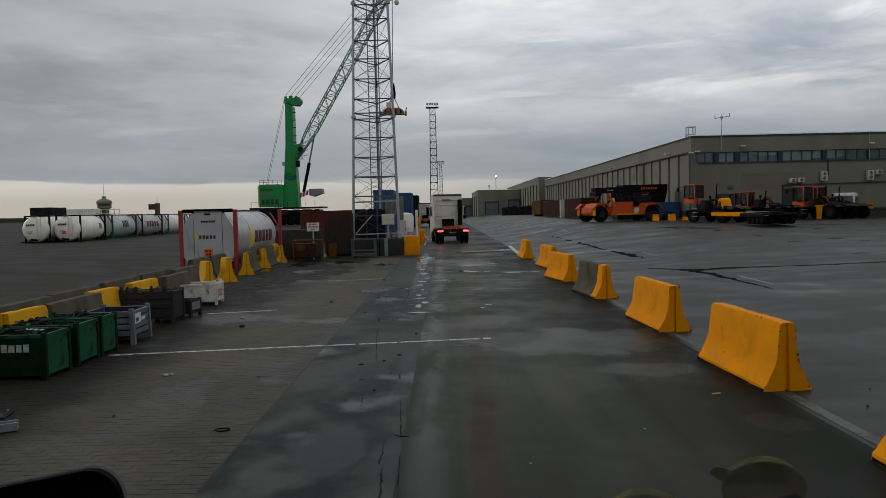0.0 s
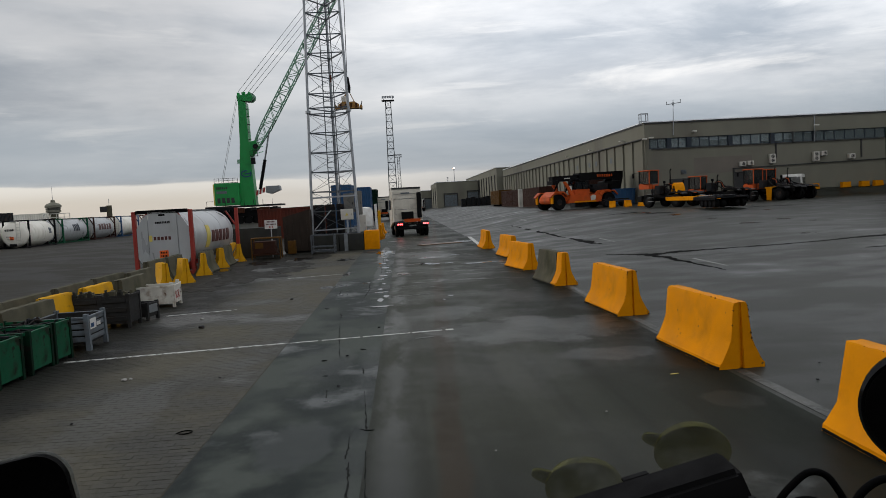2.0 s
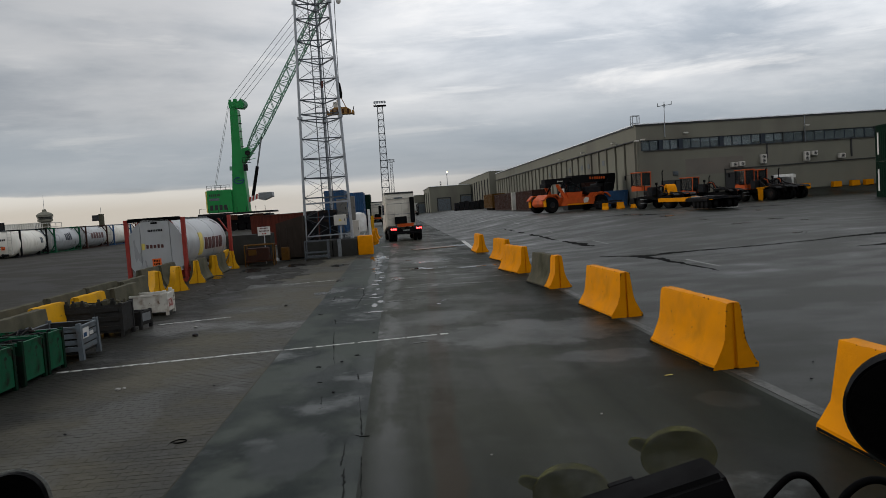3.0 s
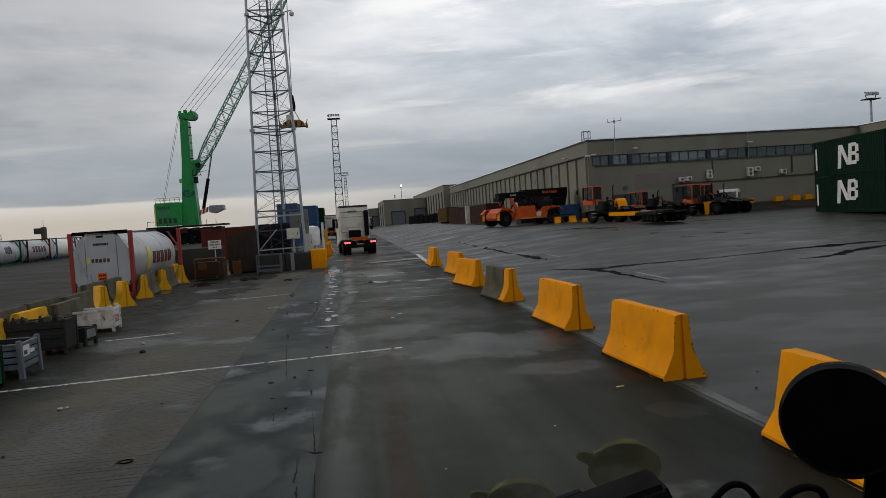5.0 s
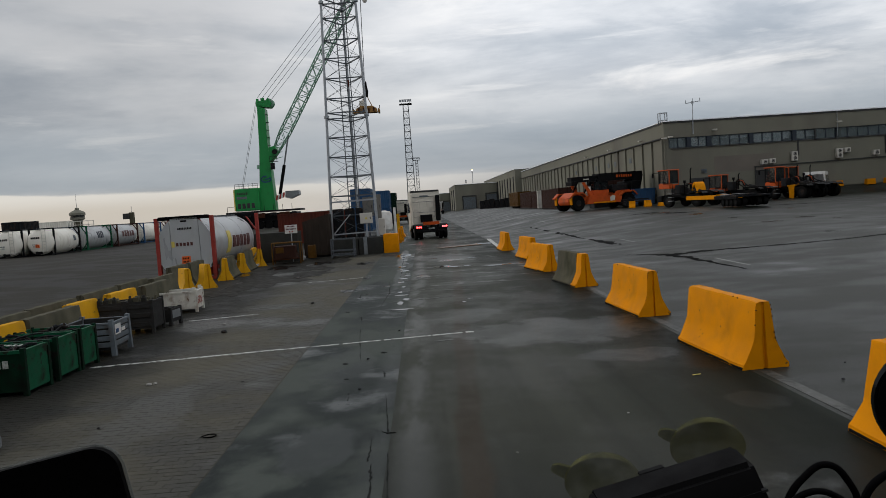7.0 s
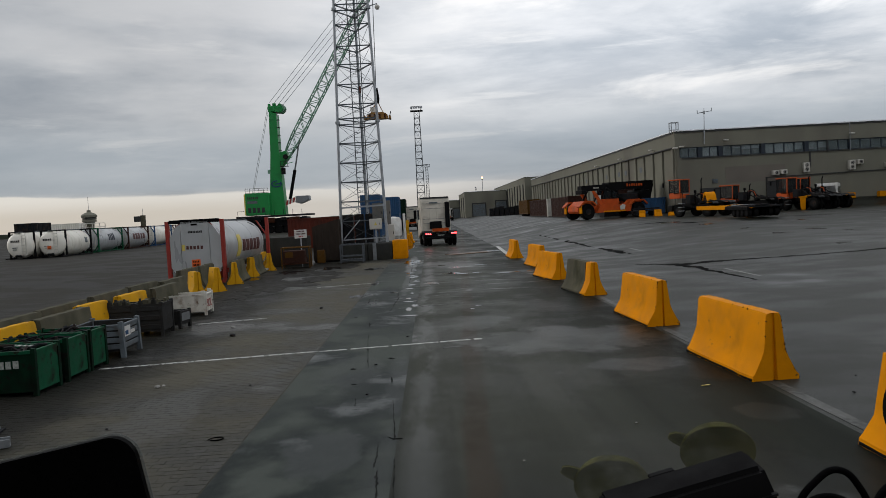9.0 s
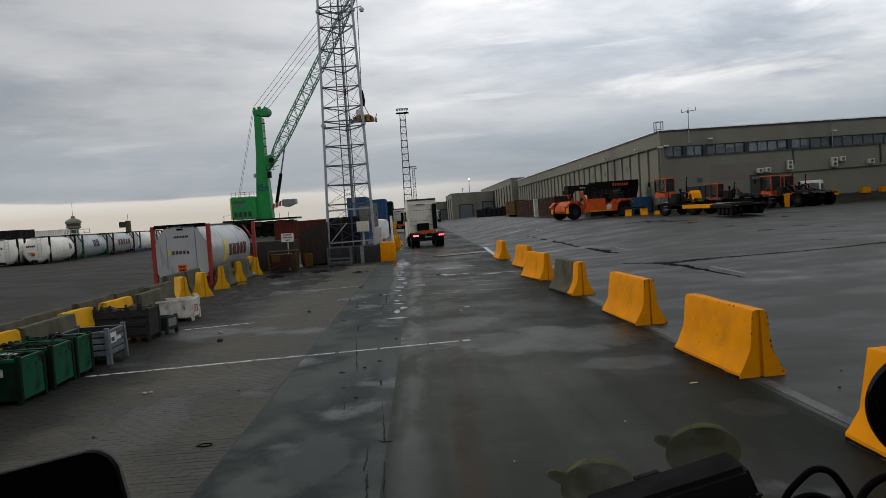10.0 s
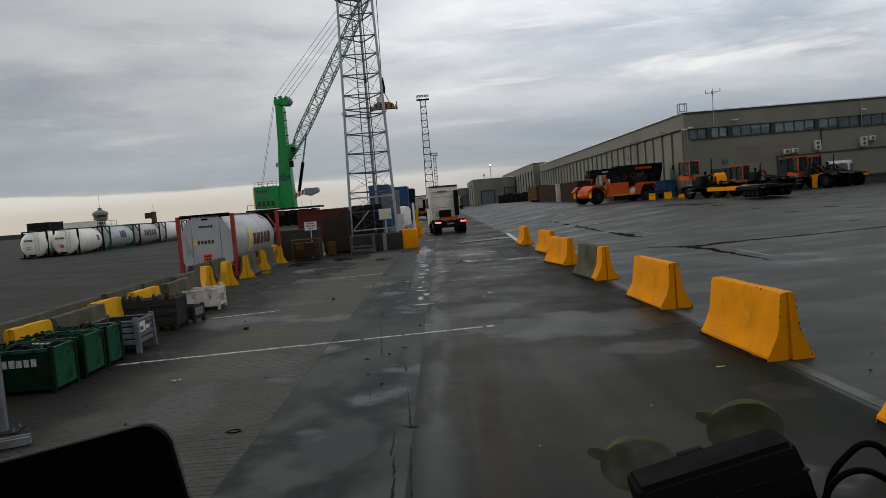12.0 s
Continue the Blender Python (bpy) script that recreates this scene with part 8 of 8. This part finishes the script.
reach_stacker()
container("shipping_container", pose(20.5, 77.4, 1.75, 0, 0, 3), 4.2, M["maroon"], "dark maroon box standing behind the reach stacker", group="boxes at the warehouse wall", doors=False)
bm = B()
box(bm, (20.5, 77.4, 1.42), (4.0, 2.2, 0.7), bevel=0.05)
tagged(part("loading_plinth", bm, M["dark_crate"]), "dark plinth carrying a maroon box", "plinth")
for x, y, ln, mat, lab, z in ((18.3, 95.0, 12.19, "maroon", "dark maroon corrugated container by the warehouse", 0), (18.4, 108.4, 6.058, "maroon", "maroon corrugated container by the warehouse", 0),
                               (18.2, 104.2, 0.8, "offwhite", "white narrow container end by the warehouse", 0), (18.4, 117.8, 12.19, "maroon", "maroon corrugated container by the warehouse", 0),
                               (18.6, 134.5, 12.19, "ochre", "ochre yellow trailer box by the warehouse", 0.3)):
    container("shipping_container", pose(x, y, ground_z(x, y) + z, 0, 0, 90), ln, M[mat], lab, group="boxes at the warehouse wall")
bm = B()
for k in range(4):
    cyl(bm, (17.4, 130 + k * 2.2, 1.25), (19.8, 130 + k * 2.2, 1.25), 0.24, 12)
tagged(part("axle", bm, M["rubber"]), "black wheels under the ochre trailer box", "wheels", kind="stuff")
for x0, y in ((14.0, 165.0),):
    bm = B()
    for k in range(6):
        box(bm, (x0 + k * 1.15, y, 2.0), (1.0, 2.0, 1.8 + 0.35 * (k % 3)), bevel=0.05)
    tagged(part("dark_stack", bm, M["dark_crate"]), "row of low dark boxes before the far hall", "boxes", kind="stuff")


def skip_box(x, y, w, d, h, mat, label):
    z = ground_z(x, y)
    t = thing("skip", pose(x, y, z), label, "skip", "skips at the wall")
    bm = B()
    prism(bm, [(-w / 2 + 0.15, 0.1), (w / 2 - 0.15, 0.1), (w / 2, h), (-w / 2, h)], -d / 2, d / 2)
    part("tub", bm, M[mat], t)
    for s in (-1, 1):
        bm = B()
        box(bm, (0, s * (d / 2 + 0.02), h - 0.06), (w + 0.06, 0.08, 0.12))
        part("rim", bm, M[mat], t)
    for k in range(4):
        bm = B()
        box(bm, (-w / 2 + 0.3 + k * (w - 0.6) / 3, -d / 2 - 0.03, h / 2), (0.08, 0.06, h - 0.2))
        part("stiffener", bm, M[mat], t)


skip_box(21.45, 69.4, 2.3, 1.8, 1.6, "blue", "low blue steel skip beside the warehouse corner")
for i, (x, y) in enumerate(((19.25, 65.0), (20.55, 64.6), (21.75, 64.2))):
    bm = B()
    prism(bm, [(-0.32, 0), (0.32, 0), (0.3, 0.1), (0.17, 0.36), (0.15, 0.6), (-0.15, 0.6), (-0.17, 0.36), (-0.3, 0.1)], -0.28, 0.28)
    ob = tagged(part("yellow_block", bm, M["yellow"]), "short yellow concrete guard block near the warehouse corner", "guard block", "guard blocks")
    ob.matrix_basis = at(x, y, 0, 70 + 25 * i)
bm = B()
for k in range(3):
    bar(bm, (-1.2, -0.4 + 0.4 * k, 0.7), (1.2, -0.4 + 0.4 * k, 0.7), 0.12)
box(bm, (0, 0, 0.5), (2.4, 1.0, 0.12))
for sx in (-0.8, 0.8):
    cyl(bm, (sx, -0.55, 0.3), (sx, 0.55, 0.3), 0.3, 14)
tagged(part("yellow_dolly", bm, M["dark_crate"]), "small dark trolley beside the guard blocks", "trolley").matrix_basis = at(20.0, 66.6, 0, 5)
for i, x in enumerate((38.6, 41.65, 43.45, 44.8, 46.7)):
    bm = B()
    prism(bm, [(-0.42, 0), (0.42, 0), (0.38, 0.52), (-0.38, 0.52)], -0.22, 0.22)
    ob = tagged(part("wall_guard_block", bm, M["yellow"]), "yellow concrete block protecting the warehouse wall", "guard block", "wall guard blocks")
    ob.matrix_basis = at(x, 65.4, 0, 0)

# ---- near things: the post by the bins, litter, and what stands behind the windscreen ----
def leaning_post():
    t = thing("steel_post", pose(-5.84, 9.02, 0, 0, 0, 12), "grey steel post on a bolted base plate", "post")
    bm = B()
    box(bm, (0, 0, 0.62), (0.14, 0.1, 1.2), bevel=0.01)
    part("upright", bm, M["grey_steel"], t)
    bm = B()
    box(bm, (0.02, 0, 0.012), (0.42, 0.34, 0.024))
    part("base_plate", bm, M["dark_crate"], t)
    for sx in (-0.13, 0.17):
        for sy in (-0.11, 0.11):
            bm = B()
            cyl(bm, (sx, sy, 0.02), (sx, sy, 0.06), 0.018, 6)
            part("bolt", bm, M["grey_steel"], t)


leaning_post()
bm = B()
for y in (-0.07, 0.07):
    box(bm, (0, y, 0.05), (1.5, 0.022, 0.1), bevel=0.006)
box(bm, (0, 0, 0.012), (1.5, 0.12, 0.018))
tagged(part("steel_channel", bm, M["grey_steel"]), "pale steel channel lying on the paving", "channel").matrix_basis = pose(-5.8, 8.1, 0.012, 0, 0, 27)


def stone(x, y, r, mat, label, seed):
    rnd = random.Random(seed)
    bm = B()
    bmesh.ops.create_icosphere(bm, subdivisions=2, radius=r)
    for v in bm.verts:
        v.co *= rnd.uniform(0.7, 1.2)
        v.co.z = max(v.co.z * 0.6, -r * 0.2)
    ob = tagged(part("loose_stone", bm, M[mat]), label, "stone", "loose stones")
    ob.location = (x, y, ground_z(x, y) + r * 0.2 + 0.01)


for i, (x, y, r, mat) in enumerate(((-4.42, 11.15, 0.045, "stone"), (-4.34, 11.2, 0.03, "stone"), (-4.55, 15.9, 0.07, "dark_crate"), (-4.2, 8.9, 0.02, "dark_crate"), (2.2, 7.9, 0.015, "stone"), (5.1, 8.6, 0.02, "dark_crate"), (5.6, 9.4, 0.015, "dark_crate"),
                                    (-1.05, 11.9, 0.03, "dark_crate"), (-1.02, 9.9, 0.025, "dark_crate"), (-0.6, 14.5, 0.03, "dark_crate"), (-2.9, 10.9, 0.02, "dark_crate"), (0.8, 6.9, 0.012, "stone"), (-4.9, 17.2, 0.05, "stone"), (-3.2, 20.0, 0.05, "dark_crate"))):
    stone(x, y, r, mat, "broken pale stone lying on the ground" if mat == "stone" else "small dark clod lying on the ground", i)
bm = B()
box(bm, (0, 0, 0.008), (0.12, 0.022, 0.008), bevel=0.002)
tagged(part("wood_splinter", bm, M["sand"]), "yellow splinter of wood lying on the asphalt", "splinter").matrix_basis = pose(3.55, 9.35, 0.004, 0, 0, 12)


bm = B()
box(bm, (0, 0, 0.02), (2.6, 0.85, 0.04), bevel=0.01)
tagged(part("plank", bm, M["board"]), "broad wet brown board lying across the lane", "plank").matrix_basis = pose(2.1, 42.5, 0.004, 0, 0, 22)


def bend(points, radius, seg=8):
    """A round cable through points, smoothed."""
    cu = bpy.data.curves.new("cable", "CURVE")
    cu.dimensions, cu.bevel_depth, cu.bevel_resolution, cu.resolution_u = "3D", radius, 3, 10
    sp = cu.splines.new("BEZIER")
    sp.bezier_points.add(len(points) - 1)
    for p, co in zip(sp.bezier_points, points):
        p.co = co
        p.handle_left_type = p.handle_right_type = "AUTO"
    cu.materials.append(M["plastic"])
    return new("charging_cable", cu)


def dashboard():
    bm = B()
    prism(bm, [(0.16, 0.0), (0.78, 0.0), (0.78, 2.07), (0.70, 2.10), (0.26, 2.10), (0.16, 2.06)], -1.1, 1.1, "x")
    tagged(part("dashboard", bm, M["plastic"]), "matt black lorry dashboard below the windscreen", "dashboard", kind="structure")


dashboard()


def rounded(w, h, r, n=14):
    pts = []
    for cx, cz, a0 in ((w - r, h - r, 0), (r, h - r, 90), (r, r, 180), (w - r, r, 270)):
        for k in range(n + 1):
            a = radians(a0 + 90 * k / n)
            pts.append((cx + r * math.cos(a), cz + r * math.sin(a)))
    return pts


def tablet():
    t = thing("tablet", pose(-0.158, 0.338, 2.3715, 0, -10.3, 0), "black tablet with rounded corners standing on the dashboard", "tablet")
    bm = B()
    prism(bm, [(x - 0.24, z - 0.29) for x, z in rounded(0.241, 0.302, 0.0145)], -0.005, -0.001)
    part("case", bm, M["plastic"], t, "", True)
    bm = B()
    prism(bm, [(x - 0.232, z - 0.282) for x, z in rounded(0.226, 0.286, 0.010)], -0.0008, 0.0004)
    part("back_plate", bm, M["device"], t)
    bm = B()
    prism(bm, [(x - 0.2412, z - 0.29) for x, z in rounded(0.2428, 0.3026, 0.0155)], 0.0008, 0.0014)
    part("halo_edge", bm, M["halo_edge"], t, "thin see-through rim added to paint the pale halo round the tablet")


tablet()


def toll_box():
    """The dark grey unit on the dashboard: a wedge with a chamfered top and a seam round it."""
    a = math.degrees(math.atan2(0.0284, 0.1214))
    t = thing("toll_unit", pose(0.198, 0.512, 2.268, 0, -a, 0), "dark grey plastic toll unit standing on the dashboard", "toll unit")
    bm = B()
    prism(bm, [(-0.034, -0.026), (-0.02, -0.001), (0.016, 0.002), (0.024, -0.01), (0.024, -0.15), (-0.045, -0.15)], -0.062, 0.066, "x")
    bmesh.ops.bevel(bm, geom=list(bm.edges), offset=0.004, segments=2, affect="EDGES")
    part("housing", bm, M["device"], t, "", True)
    bm = B()
    prism(bm, [(-0.0355, -0.034), (-0.0475, -0.148), (-0.0455, -0.148), (-0.0335, -0.034)], -0.056, 0.060, "x")
    part("front_panel", bm, M["plastic"], t, "black front panel")
    bm = B()
    box(bm, (0.002, -0.0285, -0.0205), (0.13, 0.004, 0.002))
    part("seam", bm, M["hole"], t)
    bm = B()
    box(bm, (-0.006, 0.016, 0.0006), (0.022, 0.008, 0.003), bevel=0.0012)
    part("ridge", bm, M["device"], t)
    return t


def suction_cup(parent, x, y, z, r, turn):
    """A soft cup of the unit's holder."""
    m = parent.matrix_basis.inverted() @ pose(x, y, z, -62, 0, turn)
    bm = B()
    lathe(bm, [(r, 0), (r * 0.99, r * 0.07), (r * 0.9, r * 0.28), (r * 0.66, r * 0.5), (r * 0.34, r * 0.62), (r * 0.05, r * 0.66)], 32)
    cup = part("suction_cup", bm, M["cup"], parent, "olive clear rubber suction cup", True)
    cup.matrix_basis = m
    bm = B()
    prism(bm, [(-r * 0.80, -r * 0.62), (-r * 0.985, -r * 0.2), (-r * 1.2, -r * 0.36), (-r * 1.32, -r * 0.5), (-r * 1.26, -r * 0.68), (-r * 1.1, -r * 0.72)], 0.0, r * 0.07, "z")
    part("pull_tab", bm, M["cup"], cup)


unit = toll_box()
suction_cup(unit, 0.268, 0.60, 2.256, 0.034, -13)
suction_cup(unit, 0.168, 0.60, 2.229, 0.036, -13)

tagged(bend([(0.278, 0.47, 2.11), (0.285, 0.488, 2.247), (0.3005, 0.49, 2.2676), (0.3187, 0.49, 2.2766), (0.337, 0.49, 2.2599), (0.345, 0.49, 2.235), (0.349, 0.5, 2.11)], 0.0028), "thin black charging cable looping over the dashboard", "cable", "cables")
tagged(bend([(0.266, 0.46, 2.11), (0.275, 0.478, 2.236), (0.2945, 0.48, 2.2585), (0.3228, 0.48, 2.2532), (0.342, 0.475, 2.22), (0.357, 0.48, 2.11)], 0.0026), "thin black cable lying in a loop on the dashboard", "cable", "cables")
tagged(bend([(0.345, 0.49, 2.11), (0.352, 0.5, 2.235), (0.368, 0.5, 2.258), (0.39, 0.5, 2.262), (0.41, 0.51, 2.24), (0.42, 0.52, 2.11)], 0.0032), "black cable arching over the dashboard", "cable", "cables")


tagged(bend([(-2.69, 8.2, 0.008), (-2.6, 8.18, 0.01), (-2.55, 8.24, 0.012), (-2.62, 8.3, 0.01), (-2.7, 8.26, 0.008), (-2.72, 8.21, 0.008)], 0.007), "dark loop of strapping lying on the pavers", "strap")


def round_mount():
    t = thing("device_mount", pose(0.492, 0.60, 2.281, 0, 0, -36), "black round holder with a glossy rim on an arm", "holder")
    bm = B()
    lathe(bm, [(0.02, -0.012), (0.05, -0.011), (0.056, -0.006), (0.056, 0.008), (0.05, 0.014), (0.02, 0.016)], 40, pose(0, 0, 0, 90, 0, 0))
    part("disc", bm, M["plastic"], t, "", True)
    bm = B()
    lathe(bm, [(0.0475, -0.0095), (0.050, -0.0135), (0.0535, -0.0145), (0.0565, -0.009), (0.054, -0.006)], 48, pose(0, 0, 0, 90, 0, 0) @ pose(0, 0, 0, 180, 0, 0))
    part("rim", bm, M["gloss"], t, "glossy black rim", True)
    bm = B()
    lathe(bm, [(0.001, -0.0135), (0.02, -0.013), (0.034, -0.0118), (0.0455, -0.0095), (0.0455, -0.004)], 48, pose(0, 0, 0, 90, 0, 0) @ pose(0, 0, 0, 180, 0, 0))
    part("lens_face", bm, M["gloss"], t, "", True)
    bm = B()
    cyl(bm, (0.02, 0.012, -0.01), (0.085, 0.02, -0.03), 0.011, 12)
    part("arm", bm, M["plastic"], t)


round_mount()
bm = B()
prism(bm, [(-0.07, -0.17), (0.14, -0.17), (0.16, 0.04), (0.05, 0.035), (-0.055, -0.055)], -0.03, 0.03)
tagged(part("holder_box", bm, M["plastic"]), "black plastic box standing on the dashboard", "box").matrix_basis = pose(0.585, 0.60, 2.272, 0, 0, -38)

# ---- clay pavers on the strip beside the lane ----
def pavers():
    rnd = random.Random(21)
    px, py, gap = 0.22, 0.11, 0.0035
    x0, x1, y0, y1 = -7.44, -2.29, 3.6, 41.15
    verts, faces, singles = [], [], []
    row = 0
    y = y0
    while y + py < y1:
        x = x0 - (px / 2 if row % 2 else 0) - 0.02
        while x < x1:
            a, b = max(x, x0), min(x + px - gap, x1)
            if b - a > 0.03:
                dz = rnd.uniform(-0.0018, 0.0018)
                tilt = rnd.uniform(-0.0015, 0.0015)
                whole = b - a > px - gap - 0.002
                if whole and 6.2 < y < 8.8 and -5.4 < x < -2.3 and len(singles) < 300:
                    singles.append(((a + b) / 2, y + (py - gap) / 2, dz))
                else:
                    c = 0.003
                    k = len(verts)
                    t = 0.0032 + dz * 0.6
                    verts += [(a, y, -0.001), (b, y, -0.001), (b, y + py - gap, -0.001), (a, y + py - gap, -0.001),
                              (a + c, y + c, t + tilt), (b - c, y + c, t - tilt), (b - c, y + py - gap - c, t - tilt), (a + c, y + py - gap - c, t + tilt)]
                    faces += [(k + 4, k + 5, k + 6, k + 7), (k, k + 1, k + 5, k + 4), (k + 1, k + 2, k + 6, k + 5), (k + 2, k + 3, k + 7, k + 6), (k + 3, k, k + 4, k + 7)]
            x += px
        y += py
        row += 1
    paving = thing("paving", pose(0, 0, 0), "brown-grey clay block paving with sandy joints", "paving", kind="structure")
    me = bpy.data.meshes.new("paver_field")
    me.from_pydata(verts, [], faces)
    me.materials.append(M["paver_field"])
    field = new("paver_field", me)
    field.parent = paving
    tagged(field, "field of worn clay pavers", kind="stuff")
    hx, hy, c = (px - gap) / 2, (py - gap) / 2, 0.003
    one = bpy.data.meshes.new("paver")
    one.from_pydata([(-hx, -hy, -0.001), (hx, -hy, -0.001), (hx, hy, -0.001), (-hx, hy, -0.001), (-hx + c, -hy + c, 0.0032), (hx - c, -hy + c, 0.0032), (hx - c, hy - c, 0.0032), (-hx + c, hy - c, 0.0032)],
                    [], [(4, 5, 6, 7), (0, 1, 5, 4), (1, 2, 6, 5), (2, 3, 7, 6), (3, 0, 4, 7)])
    one.materials.append(M["paver"])
    for x, y, dz in singles:
        ob = new("paver", one)
        ob.parent = paving
        ob.location = (x, y, dz)
        ob.rotation_euler = (rnd.uniform(-0.012, 0.012), rnd.uniform(-0.008, 0.008), rnd.uniform(-0.01, 0.01))


pavers()
